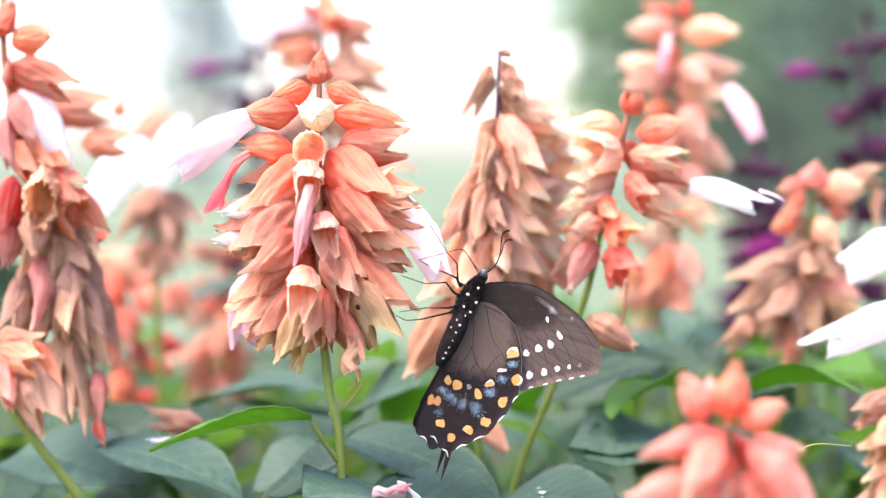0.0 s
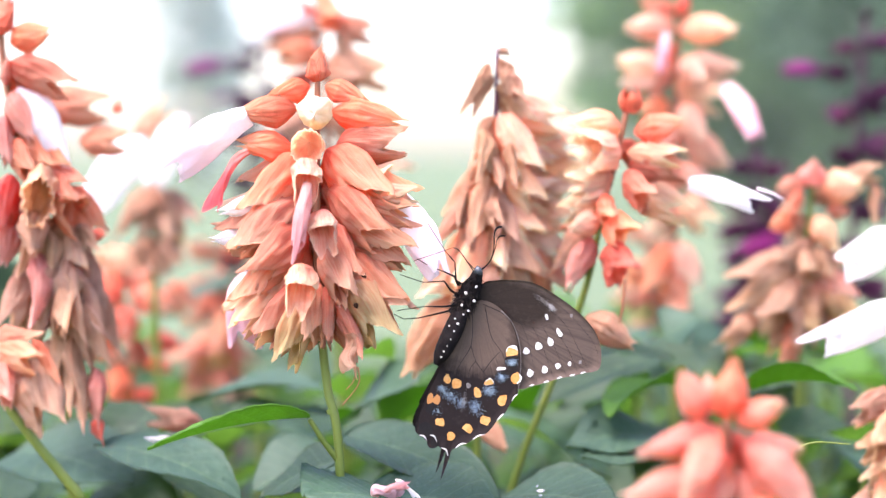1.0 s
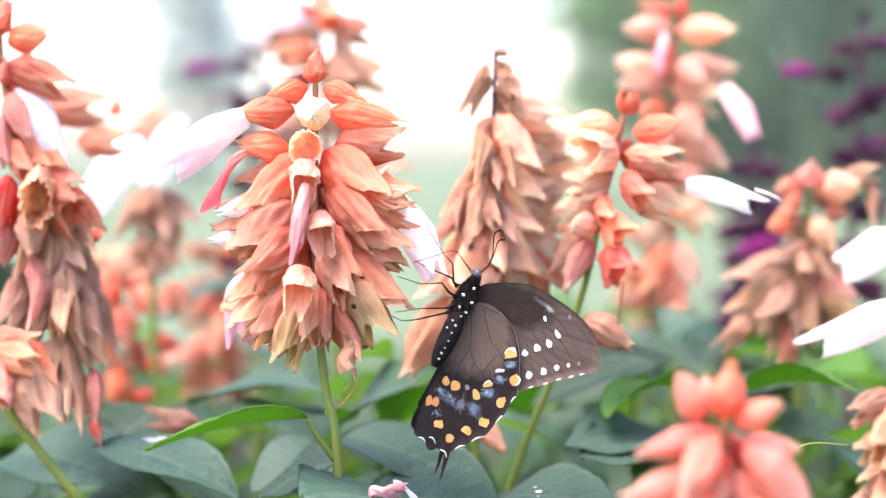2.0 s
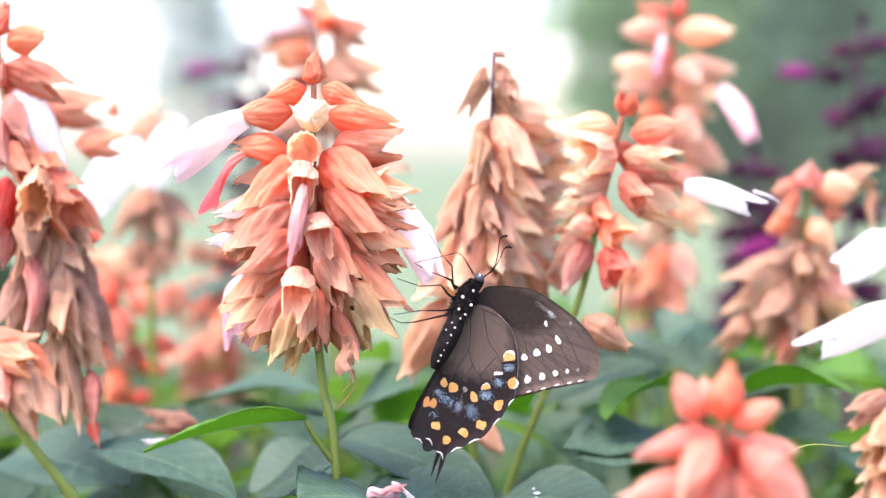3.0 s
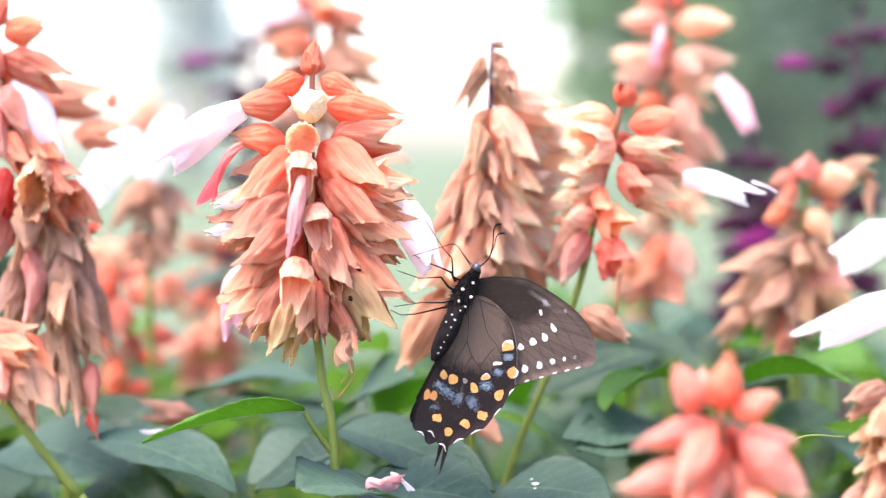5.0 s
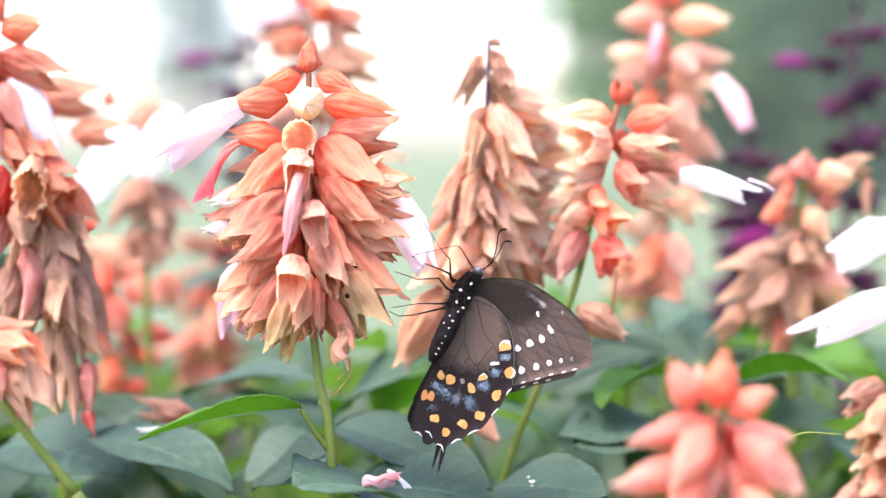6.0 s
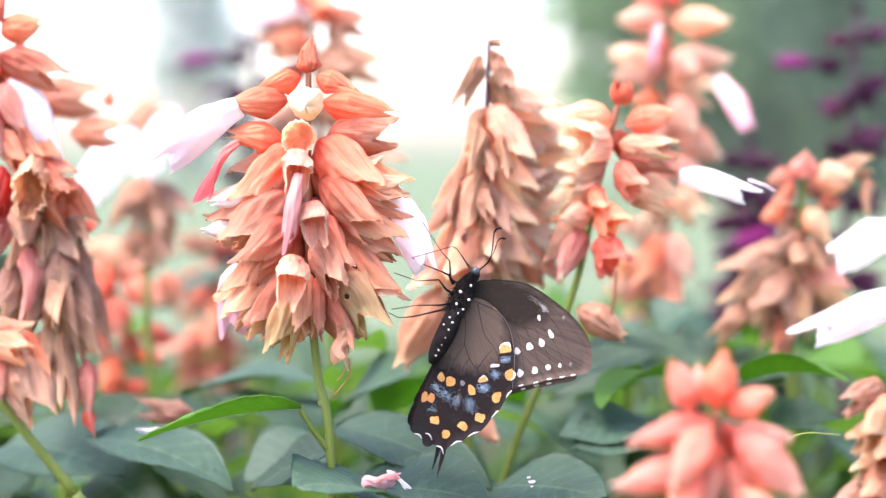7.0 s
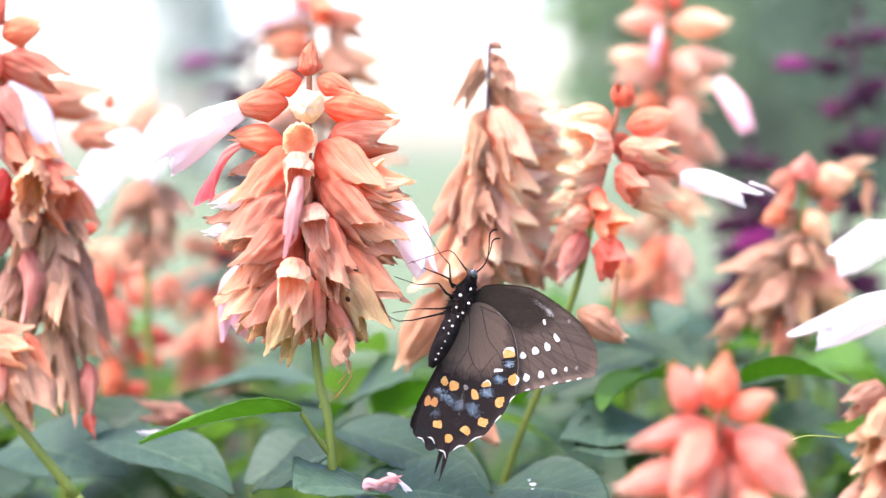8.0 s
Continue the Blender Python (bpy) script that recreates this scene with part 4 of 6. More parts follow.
p = bare("tall faded salvia spike with russet drooping calyces", ((-0.1375, 0.0565, 0.4720), (-0.1365, 0.0551, 0.4457), (-0.1282, 0.0533, 0.4106), (-0.1186, 0.0515, 0.3772)), 0.001, 0.0014, (-0.112, 0.14, 0.0), via=((-0.1197, 0.0623, 0.3529), (-0.1305, 0.1155, 0.3188)))
cal(p, (-0.1392, 0.0539, 0.4572), (-0.1322, 0.0504, 0.4697), SCARLET, "shut", 1.4)
cal(p, (-0.1343, 0.0538, 0.4549), (-0.1204, 0.0499, 0.4607), PEACH, "shut", 1.5)
cal(p, (-0.1357, 0.0531, 0.4417), (-0.1340, 0.0494, 0.4520), ROSE, "shut", 1.3)
cal(p, (-0.1350, 0.0535, 0.4488), (-0.1127, 0.0487, 0.4381), PEACH, "open", 1.05)
cal(p, (-0.1362, 0.0568, 0.4440), (-0.1181, 0.0607, 0.4371), CREAM, "open", 1.0)
cal(p, (-0.1342, 0.0512, 0.4394), (-0.1246, 0.0420, 0.4245), ROSE, "shut", 1.2)
cal(p, (-0.1366, 0.0520, 0.4325), (-0.1328, 0.0455, 0.4159), ROSE, "open", 1.2)
cal(p, (-0.1266, 0.0522, 0.4242), (-0.1148, 0.0475, 0.4155), PEACH, "open", 1.2)
cal(p, (-0.1302, 0.0510, 0.4253), (-0.1202, 0.0435, 0.4149), PEACH, "open", 1.2)
cal(p, (-0.1266, 0.0518, 0.4162), (-0.1100, 0.0471, 0.4079), SALMON, "open", 1.1)
cal(p, (-0.1337, 0.0505, 0.4144), (-0.1351, 0.0424, 0.3945), FLAME, "open", 1.2)
cal(p, (-0.1324, 0.0503, 0.3998), (-0.1356, 0.0439, 0.3854), ROSE, "shut", 1.5)
cal(p, (-0.1266, 0.0481, 0.4033), (-0.1237, 0.0361, 0.3893), TAN, "plump", 0.95)
cal(p, (-0.1194, 0.0507, 0.4071), (-0.1089, 0.0447, 0.4003), PEACH, "bell", 1.2)
cal(p, (-0.1172, 0.0551, 0.4105), (-0.1063, 0.0584, 0.3945), PEACH, "open", 1.1)
cal(p, (-0.1089, 0.0507, 0.3955), (-0.1030, 0.0465, 0.3961), FLAME, "bud", 1.8)
cal(p, (-0.1129, 0.0509, 0.3990), (-0.1072, 0.0462, 0.3895), BROWN, "dry", 1.5)
cal(p, (-0.1230, 0.0486, 0.3905), (-0.1232, 0.0389, 0.3651), ROSE, "dry", 1.4)
cal(p, (-0.1206, 0.0505, 0.3913), (-0.1211, 0.0448, 0.3631), BROWN, "dry", 1.4)
cal(p, (-0.1190, 0.0492, 0.3900), (-0.1126, 0.0406, 0.3604), TAN, "dry", 1.2)
cal(p, (-0.1168, 0.0502, 0.3868), (-0.1075, 0.0448, 0.3631), TAN, "dry", 1.2)
cal(p, (-0.1150, 0.0497, 0.3773), (-0.1051, 0.0442, 0.3526), BROWN, "dry", 1.2)
cal(p, (-0.1283, 0.0501, 0.3847), (-0.1350, 0.0449, 0.3651), TAN, "dry", 1.2)
cal(p, (-0.1193, 0.0500, 0.3703), (-0.1187, 0.0458, 0.3452), BROWN, "dry", 1.3)
cal(p, (-0.1147, 0.0492, 0.3668), (-0.1117, 0.0433, 0.3353), BROWN, "dry", 1.0)
cal(p, (-0.1168, 0.0491, 0.3651), (-0.1155, 0.0435, 0.3394), TAN, "dry", 1.0)
cal(p, (-0.1119, 0.0535, 0.3806), (-0.1045, 0.0564, 0.3554), TAN, "dry", 1.2)
cal(p, (-0.1080, 0.0485, 0.3546), (-0.1065, 0.0433, 0.3349), ROSE, "shut", 1.2)
cal(p, (-0.1079, 0.0471, 0.3385), (-0.1040, 0.0411, 0.3307), FLAME, "bud", 1.8)
cal(p, (-0.1189, 0.0482, 0.3476), (-0.1141, 0.0440, 0.3481), FLAME, "knob", 1.0)
cal(p, (-0.1260, 0.0540, 0.3911), (-0.1341, 0.0571, 0.3696), BROWN, "dry", 1.4)
cal(p, (-0.1223, 0.0520, 0.3630), (-0.1283, 0.0536, 0.3415), TAN, "dry", 1.3)
cal(p, (-0.1238, 0.0483, 0.4120), (-0.1207, 0.0300, 0.4056), TAN, "wide", 1.6)
flower(p, (-0.1316, 0.0548, 0.4404), Vector((-0.1119, 0.0485, 0.4159)) - Vector((-0.1316, 0.0548, 0.4404)), (0.7, -0.3, 0.7), 0.0330, "broad", WHITE, 1.25, "white flower")
cal(p, (-0.1385, 0.1017, 0.4372), (-0.1103, 0.1017, 0.4361), CREAM, "open", 1.0)
cal(p, (-0.1229, 0.1011, 0.4250), (-0.1046, 0.1011, 0.4250), CREAM, "open", 1.2)
cal(p, (-0.1103, 0.1016, 0.4341), (-0.1095, 0.1019, 0.4402), SALMON, "bud", 1.8)
cal(p, (-0.1266, 0.0509, 0.3992), (-0.1294, 0.0457, 0.3811), TAN, "dry", 1.6)
cal(p, (-0.1224, 0.0502, 0.3984), (-0.1193, 0.0435, 0.3778), BROWN, "dry", 1.5)
cal(p, (-0.1199, 0.0509, 0.3992), (-0.1103, 0.0458, 0.3829), TAN, "dry", 1.5)
cal(p, (-0.1259, 0.0540, 0.4017), (-0.1194, 0.0562, 0.3893), BROWN, "dry", 1.5)
cal(p, (-0.1300, 0.0532, 0.4088), (-0.1326, 0.0523, 0.3912), ROSE, "open", 1.3)
cal(p, (-0.1214, 0.0504, 0.4141), (-0.1130, 0.0428, 0.4021), PEACH, "wide", 1.2)
cal(p, (-0.1335, 0.0504, 0.4246), (-0.1246, 0.0413, 0.4125), PEACH, "open", 1.2)
cal(p, (-0.1176, 0.0478, 0.3862), (-0.1138, 0.0368, 0.3646), TAN, "dry", 1.5)
cal(p, (-0.1275, 0.0523, 0.3807), (-0.1296, 0.0524, 0.3559), BROWN, "dry", 1.4)
cal(p, (-0.1135, 0.0534, 0.3912), (-0.1077, 0.0551, 0.3698), TAN, "dry", 1.4)
p = bare("tan salvia spike with white flowers behind the tall one", ((-0.1118, 0.2013, 0.4258), (-0.1133, 0.2002, 0.4058), (-0.1140, 0.1986, 0.3747)), 0.0009, 0.0014, (-0.114, 0.215, 0.0))
cal(p, (-0.1208, 0.1995, 0.4258), (-0.1042, 0.1960, 0.4408), PALE, "open", 1.1)
cal(p, (-0.1219, 0.1996, 0.4280), (-0.1113, 0.1952, 0.4247), CREAM, "open", 1.1)
cal(p, (-0.1130, 0.1985, 0.4081), (-0.1227, 0.1932, 0.3857), BROWN, "dry", 1.6)
cal(p, (-0.1119, 0.1985, 0.4081), (-0.1086, 0.1932, 0.3861), TAN, "dry", 1.7)
cal(p, (-0.1101, 0.1984, 0.4059), (-0.0954, 0.1935, 0.3918), TAN, "dry", 1.6)
cal(p, (-0.1141, 0.1975, 0.3881), (-0.1223, 0.1926, 0.3751), TAN, "dry", 1.7)
cal(p, (-0.1108, 0.1975, 0.3881), (-0.1024, 0.1926, 0.3751), TAN, "open", 1.4)
cal(p, (-0.1141, 0.1973, 0.3837), (-0.1108, 0.1924, 0.3707), BROWN, "dry", 1.6)
cal(p, (-0.1086, 0.1978, 0.3948), (-0.1002, 0.1931, 0.3839), OLIVE, "dry", 1.5)
flower(p, (-0.1134, 0.1711, 0.4230), Vector((-0.1291, 0.1403, 0.4091)) - Vector((-0.1134, 0.1711, 0.4230)), (0.3, -0.3, 1), 0.0384, "broad", WHITE, 1.5, "white flower")
flower(p, (-0.1020, 0.2017, 0.4338), Vector((-0.1151, 0.1805, 0.4123)) - Vector((-0.1020, 0.2017, 0.4338)), (0, -0.3, 1), 0.0339, "broad", WHITE, 1.2, "white flower")
p = bare("russet salvia spike against the bright sky", ((-0.0487, 0.1943, 0.4849), (-0.0478, 0.1934, 0.4674), (-0.0426, 0.1898, 0.3973)), 0.001, 0.0016, (-0.038, 0.21, 0.0))
cal(p, (-0.0490, 0.1921, 0.4756), (-0.0635, 0.1879, 0.4757), CREAM, "open", 1.2)
cal(p, (-0.0476, 0.1906, 0.4820), (-0.0405, 0.1815, 0.4692), SALMON, "wide", 1.4)
cal(p, (-0.0486, 0.1917, 0.4681), (-0.0692, 0.1870, 0.4596), TAN, "open", 1.1)
cal(p, (-0.0485, 0.1895, 0.4619), (-0.0638, 0.1808, 0.4554), PEACH, "open", 1.4)
cal(p, (-0.0436, 0.1918, 0.4708), (-0.0239, 0.1874, 0.4670), CREAM, "open", 1.1)
cal(p, (-0.0412, 0.1917, 0.4681), (-0.0344, 0.1868, 0.4561), TAN, "open", 1.2)
cal(p, (-0.0457, 0.1910, 0.4559), (-0.0174, 0.1866, 0.4518), TAN, "open", 1.1)
cal(p, (-0.0456, 0.1891, 0.4530), (-0.0302, 0.1803, 0.4468), BROWN, "open", 1.2)
cal(p, (-0.0490, 0.1907, 0.4498), (-0.0635, 0.1864, 0.4474), PEACH, "open", 1.2)
cal(p, (-0.0457, 0.1900, 0.4367), (-0.0205, 0.1854, 0.4279), TAN, "open", 1.2)
cal(p, (-0.0457, 0.1899, 0.4345), (-0.0683, 0.1852, 0.4257), BROWN, "open", 1.2)
cal(p, (-0.0436, 0.1891, 0.4192), (-0.0122, 0.1843, 0.4083), TAN, "open", 1.1)
flower(p, (-0.0492, 0.1937, 0.4731), Vector((-0.0764, 0.1789, 0.4762)) - Vector((-0.0492, 0.1937, 0.4731)), (0, 0, 1), 0.0321, "broad", TIPPED, 1.0, "white and pink flower")
p = bare("tall peach salvia spike before the green tree", ((0.0953, 0.2043, 0.4836), (0.0917, 0.2028, 0.4547), (0.0917, 0.2007, 0.4147), (0.0904, 0.1986, 0.3747)), 0.001, 0.0016, (0.092, 0.22, 0.0))
cal(p, (0.0914, 0.2012, 0.4701), (0.0700, 0.1956, 0.4706), OVERLIT, "plump", 0.8)
cal(p, (0.0927, 0.2012, 0.4697), (0.1153, 0.1956, 0.4697), OVERLIT, "plump", 0.8)
cal(p, (0.0913, 0.2021, 0.4759), (0.0764, 0.1980, 0.4782), PEACH, "open", 1.2)
cal(p, (0.0937, 0.2020, 0.4746), (0.0949, 0.1984, 0.4862), FLAME, "shut", 1.6)
cal(p, (0.0902, 0.2009, 0.4529), (0.0667, 0.1969, 0.4571), OVERLIT, "plump", 0.9)
cal(p, (0.0902, 0.2007, 0.4502), (0.0680, 0.1964, 0.4478), OVERLIT, "plump", 0.8)
cal(p, (0.0928, 0.2011, 0.4564), (0.1170, 0.1967, 0.4540), OVERLIT, "plump", 0.7)
cal(p, (0.0928, 0.1975, 0.4562), (0.1011, 0.1844, 0.4486), OVERLIT, "plump", 1.0)
cal(p, (0.0915, 0.2007, 0.4489), (0.1117, 0.1960, 0.4399), PALE, "open", 1.2)
cal(p, (0.0888, 0.2002, 0.4400), (0.0751, 0.1958, 0.4359), PEACH, "open", 1.5)
cal(p, (0.0930, 0.1978, 0.4399), (0.1008, 0.1872, 0.4257), OVERLIT, "plump", 1.0)
cal(p, (0.0919, 0.1997, 0.4311), (0.0786, 0.1947, 0.4148), OVERLIT, "open", 1.3)
cal(p, (0.0937, 0.1996, 0.4280), (0.1130, 0.1947, 0.4161), OVERLIT, "plump", 0.9)
cal(p, (0.0924, 0.1989, 0.4156), (0.1060, 0.1941, 0.4046), OVERLIT, "open", 1.3)
cal(p, (0.0915, 0.1989, 0.4147), (0.0786, 0.1939, 0.3993), OVERLIT, "open", 1.2)
cal(p, (0.0928, 0.1983, 0.4036), (0.1064, 0.1935, 0.3918), PALE, "open", 1.4)
cal(p, (0.0911, 0.1981, 0.4001), (0.0799, 0.1933, 0.3883), PALE, "open", 1.4)
cal(p, (0.0906, 0.1974, 0.3859), (0.0993, 0.1921, 0.3663), OVERLIT, "open", 1.3)
cal(p, (0.0897, 0.1973, 0.3846), (0.0799, 0.1921, 0.3654), PEACH, "open", 1.3)
cal(p, (0.0906, 0.1968, 0.3748), (0.0940, 0.1914, 0.3530), CREAM, "dry", 1.6)
cal(p, (0.0921, 0.2063, 0.4638), (0.0872, 0.2128, 0.4552), SALMON, "open", 1.2)
cal(p, (0.0926, 0.2051, 0.4415), (0.0985, 0.2115, 0.4304), CREAM, "open", 1.3)
flower(p, (0.0863, 0.1885, 0.4679), Vector((0.0826, 0.1825, 0.4490)) - Vector((0.0863, 0.1885, 0.4679)), (0, -1, 0.2), 0.0208, "strap", BLUSH, 1.0, "pink flower tube")
flower(p, (0.1089, 0.1874, 0.4470), Vector((0.1232, 0.1711, 0.4243)) - Vector((0.1089, 0.1874, 0.4470)), (1, 0, 0.6), 0.0323, "strap", BLUSH, 1.1, "pink flower tube")
p = bare("straw-coloured salvia spike with dry open calyces", ((0.1315, 0.1304, 0.4120), (0.1282, 0.1291, 0.3872), (0.1258, 0.1281, 0.3672)), 0.001, 0.0014, (0.126, 0.14, 0.0), STEM)
cal(p, (0.1306, 0.1284, 0.4109), (0.1298, 0.1208, 0.4193), PINKISH, "knob", 1.0)
cal(p, (0.1279, 0.1285, 0.4101), (0.1163, 0.1242, 0.4082), CREAM, "plump", 1.0)
cal(p, (0.1252, 0.1272, 0.4081), (0.1215, 0.1197, 0.3980), PEACH, "open", 1.4)
cal(p, (0.1333, 0.1278, 0.4081), (0.1476, 0.1224, 0.4110), PALE, "plump", 1.25)
cal(p, (0.1411, 0.1286, 0.4121), (0.1552, 0.1245, 0.4137), STRAW, "open", 1.2)
cal(p, (0.1519, 0.1286, 0.4109), (0.1528, 0.1235, 0.3947), STRAW, "dry", 1.2)
cal(p, (0.1355, 0.1281, 0.4009), (0.1433, 0.1238, 0.4002), PEACH, "plump", 1.1)
cal(p, (0.1239, 0.1279, 0.3981), (0.1143, 0.1235, 0.3951), PEACH, "plump", 1.1)
cal(p, (0.1308, 0.1267, 0.3985), (0.1380, 0.1191, 0.3866), PALE, "plump", 1.0)
cal(p, (0.1259, 0.1272, 0.3853), (0.0996, 0.1225, 0.3753), STRAW, "open", 0.9)
cal(p, (0.1252, 0.1277, 0.3829), (0.1015, 0.1239, 0.3632), STRAW, "open", 1.0)
cal(p, (0.1274, 0.1306, 0.3803), (0.1105, 0.1341, 0.3667), OLIVE, "open", 1.1)
cal(p, (0.1270, 0.1249, 0.3863), (0.1270, 0.1146, 0.3766), STRAW, "wide", 1.3)
cal(p, (0.1303, 0.1272, 0.3849), (0.1433, 0.1228, 0.3804), TAN, "open", 1.1)
cal(p, (0.1323, 0.1270, 0.3813), (0.1449, 0.1222, 0.3685), ROSE, "open", 1.3)
cal(p, (0.1262, 0.1262, 0.3770), (0.1147, 0.1197, 0.3592), STRAW, "wide", 1.2)
cal(p, (0.1292, 0.1273, 0.3753), (0.1298, 0.1234, 0.3548), OLIVE, "wide", 1.2)
cal(p, (0.1323, 0.1267, 0.3753), (0.1473, 0.1218, 0.3610), OLIVE, "open", 1.2)
cal(p, (0.1111, 0.1262, 0.3650), (0.0969, 0.1212, 0.3511), STRAW, "dry", 1.3)
cal(p, (0.1239, 0.1260, 0.3614), (0.1199, 0.1209, 0.3447), PEACH, "dry", 1.5)
cal(p, (0.1271, 0.1263, 0.3674), (0.1246, 0.1212, 0.3507), TAN, "open", 1.3)
flower(p, (0.1561, 0.0993, 0.3911), Vector((0.1306, 0.0892, 0.3893)) - Vector((0.1561, 0.0993, 0.3911)), (0, -0.2, 1), 0.0283, "broad", WHITE, 1.5, "white flower")
cal(p, (0.1277, 0.1313, 0.4062), (0.1202, 0.1338, 0.3991), STRAW, "open", 1.3)
cal(p, (0.1318, 0.1319, 0.4062), (0.1408, 0.1361, 0.4047), STRAW, "open", 1.3)
cal(p, (0.1301, 0.1310, 0.3992), (0.1242, 0.1331, 0.3870), STRAW, "open", 1.3)
cal(p, (0.1316, 0.1301, 0.3932), (0.1238, 0.1309, 0.3831), TAN, "open", 1.3)
cal(p, (0.1302, 0.1269, 0.3893), (0.1159, 0.1208, 0.3817), STRAW, "open", 1.2)
cal(p, (0.1309, 0.1268, 0.3874), (0.1357, 0.1205, 0.3758), STRAW, "open", 1.3)
cal(p, (0.1257, 0.1295, 0.3711), (0.1121, 0.1315, 0.3548), TAN, "dry", 1.5)
cal(p, (0.1286, 0.1288, 0.3692), (0.1359, 0.1293, 0.3510), STRAW, "dry", 1.5)
cal(p, (0.1214, 0.1285, 0.3752), (0.1074, 0.1275, 0.3552), STRAW, "dry", 1.5)
cal(p, (0.1317, 0.1295, 0.3711), (0.1424, 0.1315, 0.3548), TAN, "dry", 1.5)
cal(p, (0.1237, 0.1291, 0.3631), (0.1182, 0.1310, 0.3467), TAN, "dry", 1.4)
p = bare("bright coral salvia spike with plump drooping calyces", ((0.0639, -0.1026, 0.3604), (0.0644, -0.1014, 0.3455), (0.0652, -0.0993, 0.3269)), 0.0010, 0.0014, (0.07, -0.09, 0.0))
cal(p, (0.0628, -0.1073, 0.3615), (0.0642, -0.1108, 0.3761), SALMON, "plump", 0.95)
cal(p, (0.0581, -0.1073, 0.3615), (0.0517, -0.1109, 0.3731), PINKISH, "plump", 0.9)
cal(p, (0.0607, -0.1031, 0.3624), (0.0600, -0.0970, 0.3706), PINKISH, "plump", 0.8)
cal(p, (0.0654, -0.1074, 0.3603), (0.0751, -0.1113, 0.3664), PINKISH, "plump", 0.9)
cal(p, (0.0618, -0.1074, 0.3595), (0.0420, -0.1119, 0.3540), PINKISH, "plump", 0.55)
cal(p, (0.0611, -0.1093, 0.3583), (0.0517, -0.1184, 0.3449), PINKISH, "plump", 0.85)
cal(p, (0.0606, -0.1079, 0.3497), (0.0388, -0.1124, 0.3448), PINKISH, "plump", 0.6)
cal(p, (0.0666, -0.1046, 0.3558), (0.0821, -0.1019, 0.3538), PINKISH, "plump", 0.6)
cal(p, (0.0673, -0.1082, 0.3569), (0.0814, -0.1145, 0.3422), PINKISH, "plump", 0.75)
cal(p, (0.0634, -0.1071, 0.3542), (0.0633, -0.1106, 0.3414), SALMON, "shut", 0.9)
cal(p, (0.0598, -0.1099, 0.3471), (0.0497, -0.1189, 0.3364), PINKISH, "plump", 0.8)
cal(p, (0.0683, -0.1100, 0.3446), (0.0754, -0.1190, 0.3339), PINKISH, "plump", 0.8)
cal(p, (0.0638, -0.1015, 0.3581), (0.0586, -0.0993, 0.3464), PINKISH, "plump", 0.8)
cal(p, (0.0659, -0.1009, 0.3577), (0.0705, -0.0973, 0.3460), SALMON, "plump", 0.7)
cal(p, (0.0631, -0.1060, 0.3514), (0.0603, -0.1136, 0.3403), PINKISH, "plump", 0.8)
cal(p, (0.0669, -0.1049, 0.3500), (0.0684, -0.1097, 0.3382), PINKISH, "plump", 0.8)
cal(p, (0.0623, -0.0997, 0.3581), (0.0516, -0.0928, 0.3557), PINKISH, "plump", 0.6)
p = bare("beige salvia spike at the edge of the bed", ((0.1168, -0.0522, 0.3666), (0.1170, -0.0510, 0.3506), (0.1179, -0.0449, 0.3143)), 0.0008, 0.0014, (0.115, -0.04, 0.0))
for i in range(6):
    y = 0.3590 - 0.0085 * i
    cal(p, (0.1150, -0.0505, y), (0.1020 - 0.0012 * i + 0.003 * (i % 3), -0.0570, y - 0.004 - 0.0012 * i), (TAN, STRAW, PALE)[i % 3], "open", 1.2, i + 1)
    cal(p, (0.1170, -0.0505, y - 0.004), (0.1060 + 0.004 * (i % 2), -0.066, y - 0.012), (STRAW, TAN, CREAM)[i % 3], "open", 1.3, i + 2)
flower(p, (0.1256, -0.0454, 0.3818), Vector((0.0896, -0.0517, 0.3752)) - Vector((0.1256, -0.0454, 0.3818)), (0, -0.2, 1), 0.0383, "straight", WHITE, 0.88, "white flower tube with blush lip")
p = bare("small tan salvia spike low beside the leaves", ((-0.1191, -0.0415, 0.3785), (-0.1156, -0.0422, 0.3669), (-0.1124, -0.0428, 0.3552), (-0.0938, -0.0391, 0.3294)), 0.0008, 0.0014, (-0.075, -0.03, 0.0), STEM, via=((-0.0850, -0.0365, 0.3130), (-0.0790, -0.0335, 0.2700), (-0.0765, -0.0310, 0.1500)))
cal(p, (-0.1167, -0.0418, 0.3727), (-0.1025, -0.0439, 0.3723), CREAM, "open", 1.1)
cal(p, (-0.1159, -0.0420, 0.3704), (-0.1023, -0.0502, 0.3656), CREAM, "open", 1.1)
cal(p, (-0.1097, -0.0422, 0.3669), (-0.0984, -0.0481, 0.3498), TAN, "open", 1.3)
cal(p, (-0.1153, -0.0422, 0.3669), (-0.1098, -0.0508, 0.3549), ROSE, "open", 1.2)
cal(p, (-0.1055, -0.0438, 0.3729), (-0.0975, -0.0465, 0.3601), PEACH, "dry", 0.8)
p = bare("scarlet and coral salvia spike deep in the bed", ((-0.1349, 0.2191, 0.3848), (-0.1303, 0.2181, 0.3643), (-0.1269, 0.2166, 0.3368)), 0.001, 0.0015, (-0.122, 0.235, 0.0))
cal(p, (-0.1357, 0.2172, 0.3826), (-0.1213, 0.2123, 0.3693), PALE, "plump", 1.0)
cal(p, (-0.1334, 0.2169, 0.3758), (-0.1417, 0.2130, 0.3829), PALE, "open", 1.3)
cal(p, (-0.1319, 0.2150, 0.3736), (-0.1387, 0.2056, 0.3548), SALMON, "plump", 1.0)
